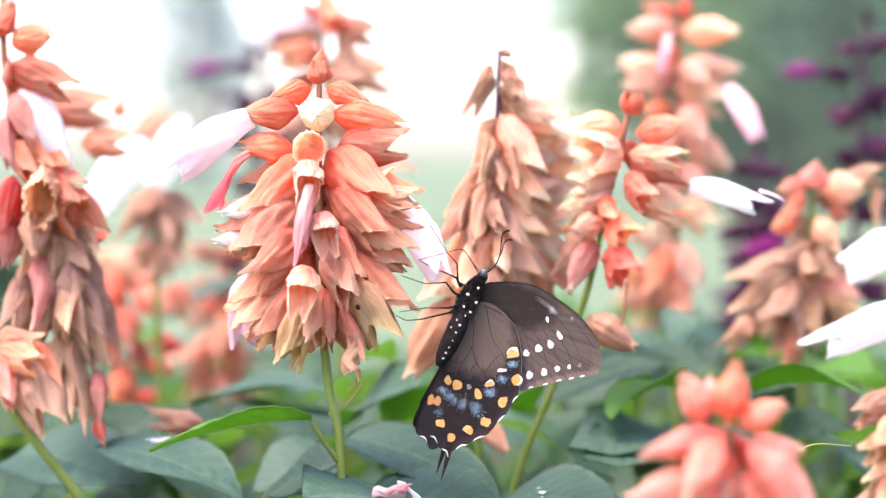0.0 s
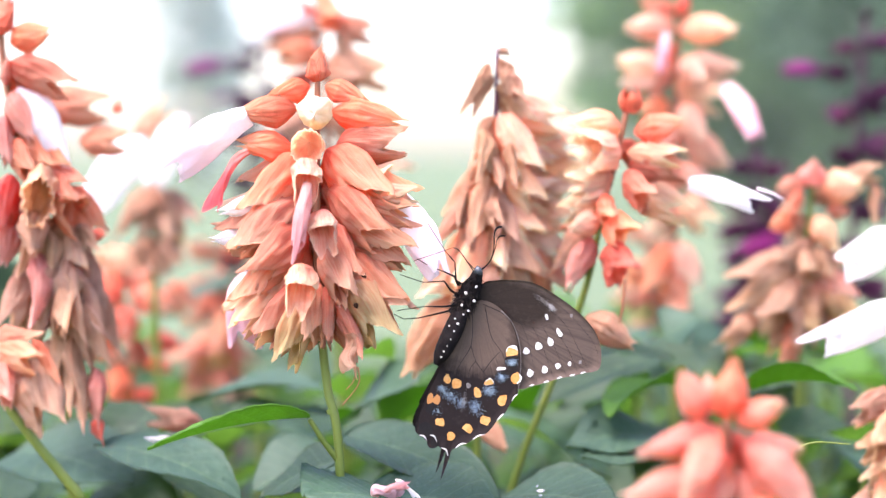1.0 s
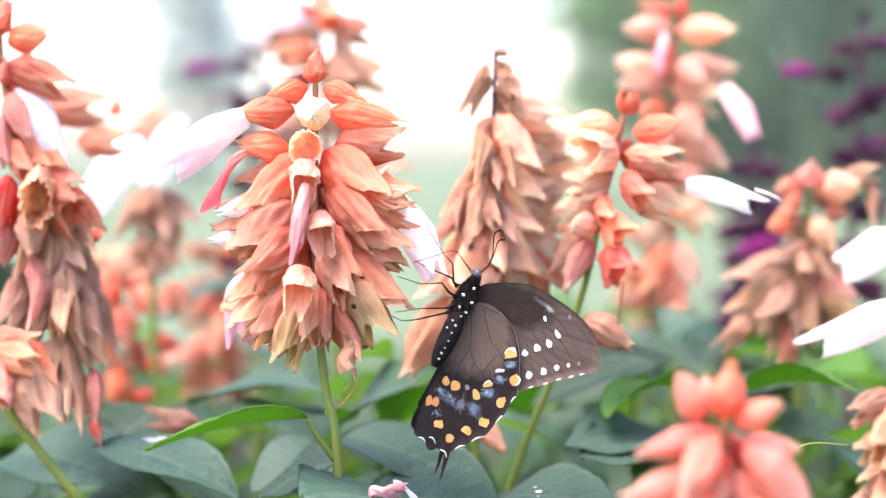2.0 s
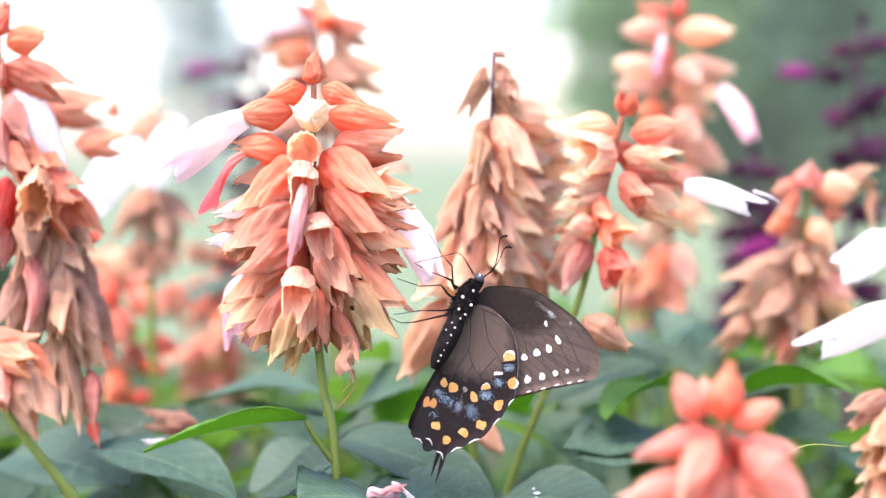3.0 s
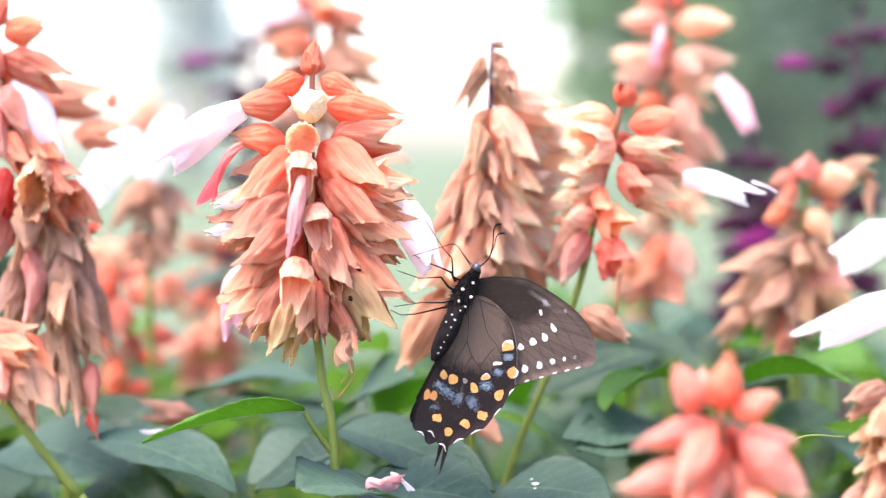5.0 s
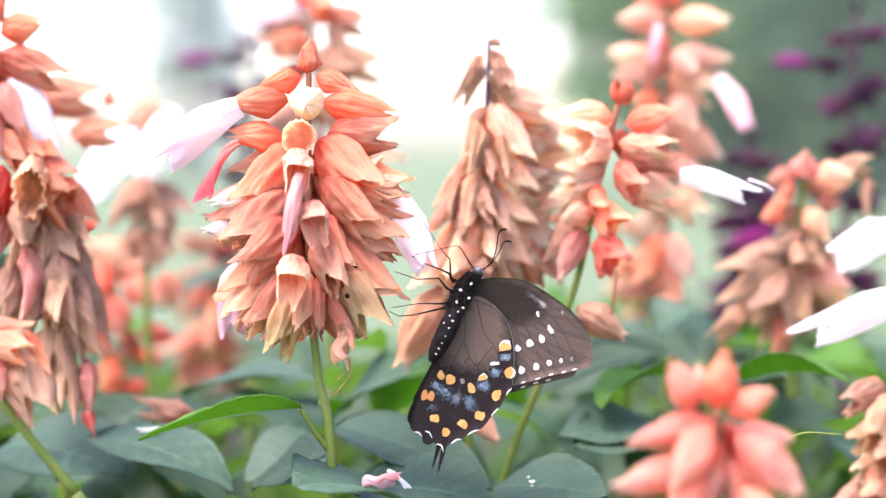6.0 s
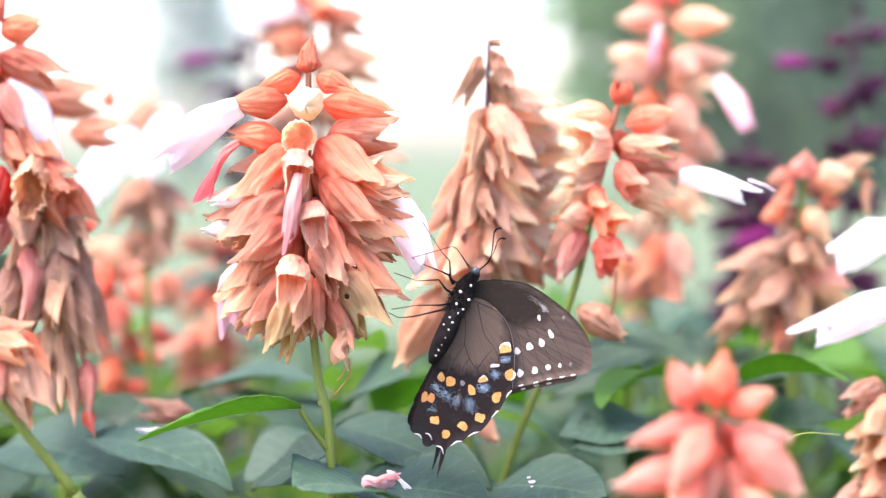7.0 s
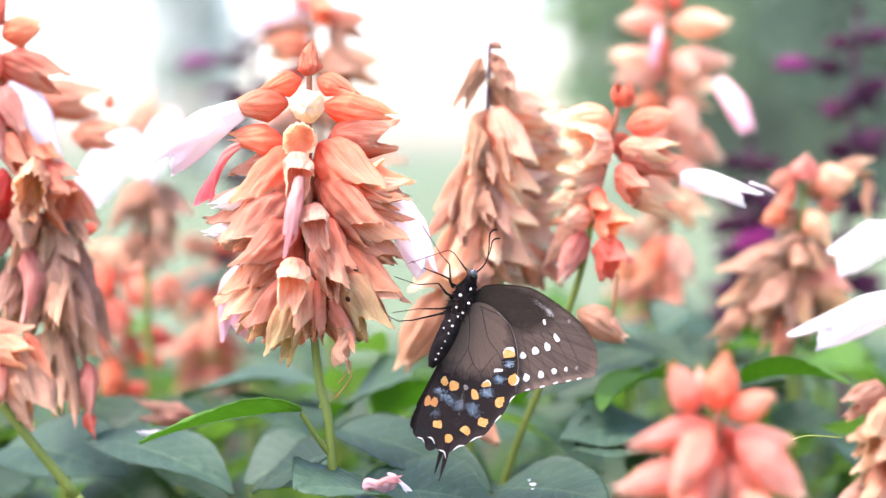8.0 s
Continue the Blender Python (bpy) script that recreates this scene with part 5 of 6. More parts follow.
cal(p, (-0.1307, 0.2165, 0.3690), (-0.1154, 0.2126, 0.3742), PINKISH, "plump", 0.9)
cal(p, (-0.1266, 0.2165, 0.3690), (-0.1086, 0.2117, 0.3566), PINKISH, "plump", 0.9)
cal(p, (-0.1357, 0.2163, 0.3644), (-0.1440, 0.2111, 0.3466), PINKISH, "plump", 1.0)
cal(p, (-0.1295, 0.2136, 0.3600), (-0.1244, 0.2029, 0.3429), SALMON, "plump", 1.0)
cal(p, (-0.1192, 0.2153, 0.3452), (-0.1040, 0.2111, 0.3452), FLAME, "plump", 0.9)
cal(p, (-0.1202, 0.2149, 0.3379), (-0.1090, 0.2105, 0.3339), FLAME, "plump", 1.0)
cal(p, (-0.1261, 0.2141, 0.3229), (-0.1126, 0.2100, 0.3253), FLAME, "plump", 0.8)
cal(p, (-0.1414, 0.2153, 0.3461), (-0.1294, 0.2107, 0.3375), SALMON, "plump", 1.0)
cal(p, (-0.1243, 0.2158, 0.3553), (-0.1372, 0.2111, 0.3466), PEACH, "plump", 1.0)
cal(p, (-0.1106, 0.2165, 0.3690), (-0.1008, 0.2116, 0.3556), CREAM, "open", 1.3)
cal(p, (-0.1288, 0.2148, 0.3370), (-0.1326, 0.2095, 0.3148), PEACH, "dry", 1.5)
cal(p, (-0.1220, 0.2153, 0.3461), (-0.1258, 0.2104, 0.3330), PEACH, "open", 1.4)
p = spike("faded pink salvia spike deep in the bed", (-0.1065, 0.3491, 0.3812), (-0.1118, 0.3656, 0.3140), 5, (0.018, 0.022, 0.022), (0, -20, -40), (TAN, PEACH, CREAM), 5, None, seed=22)
p = spike("tan salvia spike hidden behind the coral one", (0.0957, 0.2994, 0.3885), (0.0960, 0.3168, 0.3383), 4, (0.016, 0.020, 0.020), (0, -10, -30), (STRAW, CREAM, TAN), 5, None, seed=23)

for i, (a, b, n, d, blooms) in enumerate((
        ((0.1903, 0.3042, 0.4800), (0.1913, 0.3372, 0.3443), 6, 0.021, (((0.1695, 0.3031, 0.4582), (0.1467, 0.2932, 0.4602)), ((0.1771, 0.3019, 0.4358), (0.1725, 0.3022, 0.4419)))),
        ((-0.0918, 0.4552, 0.4943), (-0.1134, 0.4767, 0.3317), 6, 0.02, (((-0.1160, 0.4538, 0.4683), (-0.1423, 0.4438, 0.4672)), ((-0.1130, 0.4530, 0.4527), (-0.1263, 0.4529, 0.4502)))),
        ((0.1503, 0.3513, 0.4217), (0.1500, 0.3762, 0.3239), 7, 0.02, (((0.1638, 0.3491, 0.3801), (0.1352, 0.3389, 0.3763)),)))):
    p = spike("dark plum-purple salvia spike with magenta flowers", a, b, n, (0.014, d, d), (10, 0, -20), (PLUM, PLUM, PLUM), 4, PLUM, seed=30 + i, stem=STEM_PLUM, low_stem=STEM_PLUM,
              girth=1.2, thick=0.0024, name="purple_salvia", group="purple salvias in the bed")
    for start, end in blooms:
        cal(p, Vector(start) * 1.7 - Vector(end) * 0.7, Vector(start) * 0.9 + Vector(end) * 0.1, PLUM, "shut", 0.9)
        flower(p, start, Vector(end) - Vector(start), (0, 0, 1), (Vector(end) - Vector(start)).length, "strap", MAGENTA, 1.1, "magenta flower")

# ---- leaves of the bed ----
bed = thing("salvia_leaves", (-0.0831, 0.0355, 0.3199), "broad dull green salvia leaves of a low shoot", "leaves")
blade(bed, (-0.1056, 0.0461, 0.3303), (-0.0600, 0.0254, 0.3175), 0.033, (0.25, -0.25, 1), LEAF, 0.15, 0.6, 0.03, 11)
blade(bed, (-0.0875, 0.1163, 0.3336), (-0.0389, 0.0967, 0.3412), 0.030, (0, -0.1, 1), LEAF, 0.2, 0.5, 0.03, 12)
blade(bed, (-0.1391, 0.0757, 0.3235), (-0.0960, 0.0454, 0.3180), 0.040, (0, -0.4, 1), LEAF, 0.15, 0.5, 0.03, 13)
blade(bed, (-0.1231, 0.2973, 0.3479), (-0.0891, 0.2782, 0.3646), 0.030, (0.3, -0.5, 1), LEAF, 0.2, 0.5, 0.03, 14)
blade(bed, (-0.0346, 0.0558, 0.3258), (-0.0588, 0.0453, 0.3163), 0.030, (0.1, -0.45, 1), LEAF, 0.15, 0.5, 0.03, 27)
bed = thing("salvia_leaves", (0.0371, 0.0353, 0.3165), "dull and fresh green salvia leaves, one with white droppings", "leaves")
spotted = blade(bed, (0.0182, 0.0257, 0.3186), (0.0491, 0.0007, 0.3201), 0.035, (0, -0.36, 1), LEAF, 0.1, 0.4, 0.03, 15)
blade(bed, (0.0685, 0.0613, 0.3316), (0.0385, 0.0462, 0.3297), 0.026, (0.1, -0.40, 1), LEAF, 0.2, 0.5, 0.06, 16)
blade(bed, (0.0652, 0.0559, 0.3268), (0.0426, 0.0409, 0.3273), 0.026, (-0.15, -0.50, 1), LEAF, 0.2, 0.5, 0.06, 26)
blade(bed, (0.0745, 0.0670, 0.3469), (0.0518, 0.0465, 0.3390), 0.026, (-0.1, 0.25, 1), LEAF_FRESH, 0.3, 0.9, 0.03, 17)
blade(bed, (0.0990, 0.0669, 0.3451), (0.1279, 0.0470, 0.3477), 0.026, (0.0, 0.25, 1), LEAF_FRESH, 0.3, 0.7, 0.03, 18)
blade(bed, (-0.0313, 0.0962, 0.3316), (-0.0072, 0.0770, 0.3475), 0.034, (0, -0.5, 1), LEAF, 0.2, 0.4, 0.03, 19)

blade(bed, (-0.0185, 0.1159, 0.3263), (-0.0017, 0.1067, 0.3402), 0.022, (0.2, 0.3, 1), LEAF_FRESH, 0.25, 0.5, 0.04, 31)
blade(bed, (0.0258, 0.1161, 0.3297), (0.0429, 0.1066, 0.3398), 0.022, (0, 0.35, 1), LEAF_FRESH, 0.25, 0.5, 0.04, 32)
blade(bed, (0.0603, 0.1265, 0.3372), (0.0672, 0.1175, 0.3562), 0.02, (0.6, -0.3, 1), LEAF_FRESH, 0.25, 0.5, 0.04, 33)
blade(bed, (0.1215, 0.2365, 0.3345), (0.1361, 0.2272, 0.3472), 0.024, (0, 0.3, 1), LEAF_FRESH, 0.25, 0.5, 0.04, 34)
blade(bed, (-0.0275, 0.0963, 0.3335), (-0.0370, 0.0959, 0.3259), 0.02, (0, 0.3, 1), LEAF_FRESH, 0.25, 0.5, 0.04, 35)
# added dark blade, standing in for an unidentified dark shape at the left
blade(bed, (-0.1772, 0.1576, 0.3563), (-0.1493, 0.1487, 0.3779), 0.045, (0, -1, 0.25), LEAF_SHADED, 0.25, 0.5, 0.04, 36)
blade(bed, (0.0756, 0.0976, 0.3583), (0.0861, 0.0980, 0.3659), 0.022, (0, -0.4, 1), LEAF, 0.25, 0.5, 0.04, 38)

DROPPING = plain("dropping_white", (0.75, 0.77, 0.76), (0.55, 0.57, 0.55), 1500, 0.6)


def splash(leaf, length, curl, s, side, r, seed):
    """A dried white splash on a leaf: a low uneven blob at s along the blade and side across it."""
    rng = np.random.default_rng(seed)
    wob = rng.uniform(0.6, 1.25, 12)
    rows = [[(r * f * wob[k] * math.cos(k * 0.5236), 0.7 * r * f * wob[k] * math.sin(k * 0.5236), 0.22 * r * (1 - f * f)) for k in range(12)] for f in (0.04, 0.4, 0.75, 1.0)]
    at = (math.sin(curl * s) / curl * length, side, -(1 - math.cos(curl * s)) / curl * length + 0.0009)
    return part("dropping", shell("dropping", np.array(rows)[:, ::-1], DROPPING, 0.0001, True), leaf, pose(*at, 0, math.degrees(curl * s), 0), "dried white dropping")


for s, side, r, seed in ((0.40, 0.001, 0.0011, 1), (0.30, 0.004, 0.0005, 2), (0.46, -0.002, 0.0005, 3)):
    splash(spotted, 0.034, 0.4, s, side, r, seed)

grass = thing("grass_blade", (0.0995, -0.0039, 0.3321), "thin pale green blade of grass bending across", "grass")
stem_part(grass, [(0.0980, -0.0037, 0.3368), (0.1043, -0.0035, 0.3394), (0.1146, -0.0036, 0.3390)], 0.00035, 0.0002, STEM, 6, "blade")
dry = thing("fallen_calyx", (-0.0859, 0.0663, 0.3351), "dry tan fallen calyx lying on a leaf", "flower")
cal(dry, (-0.0769, 0.0663, 0.3339), (-0.0968, 0.0664, 0.3364), TAN, "dry", 1.2)


p = thing("fallen_petal", (-0.0882, 0.0442, 0.3323), "small white fallen petal lying on a leaf", "petal")
flower(p, (-0.0844, 0.0442, 0.3330), Vector((-0.0915, 0.0412, 0.3338)) - Vector((-0.0844, 0.0442, 0.3330)), (0, -0.5, 1), 0.0080, "limp", WHITE, 1.0, "white curled petal")


def bed_foliage(name, mat, seed, count, y0, y1, label, slope=0.104):
    """A low sea of leaves over the soil."""
    rng = np.random.default_rng(seed)
    base = [leaf_grid(1.0, w, 0.25, c, 0.05, k, 10, 11, 5) for k, (w, c) in enumerate(((0.55, 0.4), (0.62, 0.8), (0.5, 0.2)))]
    verts, faces, uvs = [], [], []
    for i in range(count):
        g = base[i % 3]
        m, n = g.shape[:2]
        y = y0 + (y1 - y0) * rng.random() ** 1.3
        x = rng.uniform(-0.85, 0.85)
        d = max(y, 0.07) + 0.5
        z = max(0.03, 0.42 - d * rng.uniform(slope, 0.22) - (0.02 if rng.random() < 0.5 else 0))
        size = rng.uniform(0.028, 0.055)
        rot = Euler((rng.uniform(-0.5, 0.5), rng.uniform(-0.35, 0.45), rng.uniform(0, 6.28))).to_matrix()
        pts = (np.array(rot) @ (g.reshape(-1, 3) * size).T).T + np.array((x, y, z))
        off = len(verts)
        verts.extend(pts.tolist())
        for a in range(m - 1):
            for b in range(n - 1):
                faces.append((off + a * n + b, off + a * n + b + 1, off + (a + 1) * n + b + 1, off + (a + 1) * n + b))
                uvs.extend(((b / (n - 1), a / (m - 1)), ((b + 1) / (n - 1), a / (m - 1)), ((b + 1) / (n - 1), (a + 1) / (m - 1)), (b / (n - 1), (a + 1) / (m - 1))))
    me = bpy.data.meshes.new(name)
    me.from_pydata(verts, [], faces)
    me.uv_layers.new(name="UVMap").data.foreach_set("uv", np.array(uvs, dtype=np.float32).ravel())
    me.polygons.foreach_set("use_smooth", [True] * len(faces))
    me.materials.append(mat)
    tagged(new(name, me), label, "foliage", kind="stuff")


bed_foliage("bed_foliage", LEAF, 41, 850, 0.07, 2.1, "dull green salvia leaves filling the bed")
for i, (foot, tip, mat) in enumerate((
        ((0.0925, 0.3076, 0.333), (0.0737, 0.2916, 0.342), LEAF),
        ((0.0999, 0.2666, 0.3154), (0.1167, 0.2416, 0.312), LEAF),
        ((0.1228, 0.4051, 0.2901), (0.1492, 0.3961, 0.2959), LEAF),
        ((0.1261, 0.3698, 0.3073), (0.1021, 0.3616, 0.3116), LEAF),
        ((0.1359, 0.378, 0.3182), (0.1127, 0.3601, 0.32), LEAF_SHADED),
        ((0.1314, 0.2762, 0.332), (0.105, 0.2578, 0.3405), LEAF),
        ((0.1582, 0.3764, 0.3049), (0.1352, 0.3495, 0.3153), LEAF_SHADED),
        ((0.1676, 0.3875, 0.3147), (0.146, 0.3839, 0.3044), LEAF_FRESH),
        ((0.1727, 0.3499, 0.322), (0.1449, 0.3447, 0.324), LEAF_SHADED),
        ((0.1527, 0.2354, 0.3327), (0.1701, 0.2065, 0.3304), LEAF_FRESH),
        ((0.166, 0.2516, 0.3319), (0.1434, 0.246, 0.3345), LEAF_SHADED),
        ((0.1973, 0.3538, 0.3226), (0.1761, 0.3403, 0.3249), LEAF),
        ((0.1927, 0.283, 0.3269), (0.1752, 0.2767, 0.3271), LEAF_FRESH),
        ((0.0876, 0.5379, 0.3231), (0.0555, 0.5244, 0.3308), LEAF_FRESH),
        ((0.1229, 0.7051, 0.2933), (0.0876, 0.6915, 0.2939), LEAF_SHADED),
        ((0.1224, 0.5298, 0.3267), (0.0949, 0.5182, 0.3257), LEAF_FRESH),
        ((0.1571, 0.5637, 0.3244), (0.1227, 0.5364, 0.3247), LEAF_SHADED),
        ((0.1676, 0.5556, 0.3118), (0.1977, 0.545, 0.3252), LEAF_SHADED),
        ((0.2142, 0.7168, 0.3098), (0.1751, 0.7001, 0.3239), LEAF_SHADED),
        ((0.2048, 0.5357, 0.3121), (0.1702, 0.5198, 0.3156), LEAF_SHADED),
        ((0.2588, 0.6874, 0.3085), (0.231, 0.6698, 0.3212), LEAF_FRESH),
        ((0.2737, 0.6775, 0.3056), (0.2942, 0.6603, 0.3057), LEAF_FRESH))):
    shoot = thing("salvia_shoot", (foot[0], foot[1] + 0.02, 0.0), "low salvia shoot with one broad green leaf", "leaves", "low salvia shoots in the bed")
    stem_part(shoot, [foot, (foot[0], foot[1] + 0.008, foot[2] - 0.03), (foot[0], foot[1] + 0.02, 0.0)], 0.0008, 0.0016, STEM, 6)
    blade(shoot, foot, tip, 0.034, (0.1 * (i % 3 - 1), -0.45, 1), mat, 0.2, 0.6, 0.05, 50 + i)

# these leaves carry the bed's shade in their colour
bed_foliage("dark_foliage", LEAF_SHADED, 42, 3200, 0.08, 2.2, "salvia leaves low in the bed, shade painted into their dark green")
bed_foliage("fresh_foliage", LEAF_FRESH, 43, 110, 0.2, 1.8, "fresh bright green salvia leaves among the duller ones", 0.128)

def bed_stems(count):
    """Slender stalks that rise from the soil into the leaves."""
    rng = np.random.default_rng(44)
    verts, faces = [], []
    for i in range(count):
        x, y = rng.uniform(-0.85, 0.85), 0.08 + 2.0 * rng.random() ** 1.3
        top = 0.42 - (y + 0.5) * 0.13
        line = [(x, y, 0.0), (x + rng.normal(0, 0.012), y + rng.normal(0, 0.012), max(0.05, top))]
        o = len(verts)
        for q, r in zip(line, (0.0022, 0.0012)):
            verts.extend((q[0] + r * math.cos(a), q[1] + r * math.sin(a), q[2]) for a in (0, 1.257, 2.513, 3.77, 5.027))
        faces.extend((o + k, o + (k + 1) % 5, o + 5 + (k + 1) % 5, o + 5 + k) for k in range(5))
    me = bpy.data.meshes.new("bed_stalks")
    me.from_pydata(verts, [], faces)
    me.materials.append(STEM)
    tagged(new("bed_stalks", me), "slender green stalks under the leaves of the bed", "stalks", kind="stuff")


bed_stems(420)

# ---- fallen flower on the leaf ----
fallen = thing("fallen_flower", (-0.0147, -0.0122, 0.3263), "crumpled pink fallen salvia flower lying on a leaf", "flower")
p = fallen
flower(p, (-0.0193, -0.0143, 0.3260), Vector((-0.0111, -0.0179, 0.3320)) - Vector((-0.0193, -0.0143, 0.3260)), (-0.3, -0.3, 1), 0.0111, "limp", BLUSH, 1.9, "crumpled pink tube")
flower(p, (-0.0130, -0.0160, 0.3311), Vector((-0.0056, -0.0180, 0.3305)) - Vector((-0.0130, -0.0160, 0.3311)), (0, -0.3, 1), 0.0079, "hooked", WHITE, 1.0, "white curled lip")
flower(p, (-0.0158, -0.0171, 0.3282), Vector((-0.0093, -0.0190, 0.3316)) - Vector((-0.0158, -0.0171, 0.3282)), (-1, -0.3, 0.4), 0.0078, "broad", FADED, 1.1, "rosy torn lip")

# ---- butterfly ----
PX = 0.000159
def wing_material(name, inner, outer, centre, radii, tilt, streak):
    """Velvety wing scales: one tone within an oval field, another round it, streaked outwards from the root."""
    m, nt = nodes_of(name)
    uv = nt.nodes.new("ShaderNodeUVMap").outputs[0]
    tc = nt.nodes.new("ShaderNodeTexCoord")
    field = nt.nodes.new("ShaderNodeMapping")
    field.vector_type = "TEXTURE"
    field.inputs["Location"].default_value = (centre[0] * PX, 0, -centre[1] * PX)
    field.inputs["Rotation"].default_value = (0, radians(tilt), 0)
    field.inputs["Scale"].default_value = (radii[0] * PX, 1.0, radii[1] * PX)
    nt.links.new(tc.outputs["Object"], field.inputs[0])
    away = nt.nodes.new("ShaderNodeVectorMath")
    away.operation = "LENGTH"
    nt.links.new(field.outputs[0], away.inputs[0])
    soft_noise = noise_tex(nt, tc.outputs["Object"], 330, 4)
    rays = noise_tex(nt, mapped(nt, uv, (60, 0.9, 1)), 1.0, 3)
    dist = math_node(nt, "ADD", away.outputs["Value"], math_node(nt, "MULTIPLY_ADD", soft_noise, 0.5, -0.25))
    dist = math_node(nt, "ADD", dist, math_node(nt, "MULTIPLY_ADD", rays, 0.3, -0.15))
    col = ramp(nt, math_node(nt, "MULTIPLY", dist, 0.5), [(0.39, inner), (0.58, outer)]).outputs[0]
    fine = noise_tex(nt, tc.outputs["Object"], 3800, 3, 0.7)
    col = mix(nt, math_node(nt, "MULTIPLY", ramp(nt, rays, [(0.42, (0, 0, 0)), (0.62, (1, 1, 1))]).outputs[0], streak), col, (0.020, 0.015, 0.012))
    col = mix(nt, ramp(nt, fine, [(0.40, (0.0, 0.0, 0.0)), (0.75, (0.28, 0.28, 0.28))]).outputs[0], col, (0.012, 0.009, 0.008))
    worn = ramp(nt, noise_tex(nt, tc.outputs["Object"], 900, 3, 0.6), [(0.55, (0, 0, 0)), (0.80, (0.07, 0.07, 0.07))]).outputs[0]
    col = mix(nt, worn, col, (0.20, 0.165, 0.14))
    finish(nt, col, 0.78, 0.10, fine, 0.4, 0.0001, 0.07)
    return m


WING = wing_material("hindwing_scales", (0.112, 0.079, 0.058), (0.017, 0.0125, 0.0115), (8, 52), (66, 74), 0, 0.15)
WING_FORE = wing_material("forewing_scales", (0.032, 0.023, 0.017), (0.112, 0.081, 0.062), (62, 0), (84, 40), 14, 0.35)
BODY = plain("body_black", (0.006, 0.005, 0.005), (0.016, 0.013, 0.012), 2500, 0.85, 0, 0.8, 0.06)
VEIN = plain("wing_vein", (0.008, 0.007, 0.007), (0.014, 0.012, 0.011), 2500, 0.7, spec=0.12)
SPOT_WHITE = plain("spot_cream", (0.62, 0.60, 0.54), (0.52, 0.50, 0.44), 3000, 0.7)
SPOT_ORANGE = plain("spot_orange", (0.46, 0.19, 0.035), (0.52, 0.29, 0.090), 1500, 0.7)
SPOT_RUST = plain("spot_rust", (0.38, 0.15, 0.030), (0.30, 0.14, 0.045), 1500, 0.7)
WORN = plain("worn_scales", (0.13, 0.11, 0.095), (0.22, 0.20, 0.18), 1500, 0.7, spec=0.15)
SPOT_GREY = plain("spot_grey", (0.24, 0.22, 0.20), (0.36, 0.34, 0.32), 3000, 0.7)
SPOT_BLUE = plain("dust_blue", (0.09, 0.16, 0.26), (0.42, 0.55, 0.62), 5000, 0.5)
EYE_MAT = plain("eye_grey", (0.018, 0.022, 0.026), (0.045, 0.055, 0.062), 6000, 0.22, spec=0.6)

THORAX = Vector((0.0066, -0.0064, 0.3804))
fly = thing("butterfly", THORAX, "black swallowtail butterfly with orange and white spots on a flower", "butterfly")


def wing_point(x, y, bulge, depth):
    """A place on the wing's gently bowed skin; x right and y down in tenths of its scale."""
    r2 = (x * x + y * y) / 40000.0
    return (x * PX, depth - bulge * r2 * 0.001 * (1 - 0.25 * r2), -y * PX)


def wing_mesh(name, margin, bulge, depth, mat):
    line = spline(margin, (len(margin) - 1) * 4 + 1)
    grid = [[wing_point(q[0] * f, q[1] * f, bulge, depth) for q in line] for f in np.linspace(0.02, 1, 14)]
    return shell(name, np.array(grid), mat, 0.00012)


def skin(name, rows, mat):
    """A single layer of scales over rings of points that lie on a wing."""
    g = np.asarray(rows, float)
    m, n = g.shape[:2]
    me = bpy.data.meshes.new(name)
    me.from_pydata(g.reshape(-1, 3).tolist(), [], [(i * n + j, (i + 1) * n + j, (i + 1) * n + (j + 1) % n, i * n + (j + 1) % n) for i in range(m - 1) for j in range(n)])
    me.polygons.foreach_set("use_smooth", [True] * len(me.polygons))
    me.materials.append(mat)
    me.update()
    return me


def blot(wing, x, y, rx, ry, turn, mat, bulge, depth, name="spot", cut=1.0, lift=0.00021, wedge=0.0):
    """A ragged patch of coloured scales lying on the wing; cut below 1 slices off its lower part, wedge narrows its top."""
    a = radians(turn)
    rng = random.Random(int(x * 13 + y * 7 + 5000))
    n = 22
    ragged = [rng.uniform(0.90, 1.08) for k in range(n)]
    p3, p4 = rng.uniform(0, 6.28), rng.uniform(0, 6.28)
    rows = []
    for f in (0.03, 0.5, 0.85, 1.0):
        row = []
        for k in range(n):
            t = 2 * math.pi * k / n
            q = f * (1 + (ragged[k] - 1) * f) * (1 + 0.07 * math.sin(3 * t + p3) + 0.05 * math.sin(4 * t + p4))
            u, v = rx * q * math.cos(t) * (1 + wedge * math.sin(t)), min(ry * q * math.sin(t), ry * cut)
            px, py = x + u * math.cos(a) - v * math.sin(a), y + u * math.sin(a) + v * math.cos(a)
            q = wing_point(px, py, bulge, depth)
            row.append((q[0], q[1] - lift, q[2]))
        rows.append(row)
    return part(name, skin(name, rows, mat), wing)


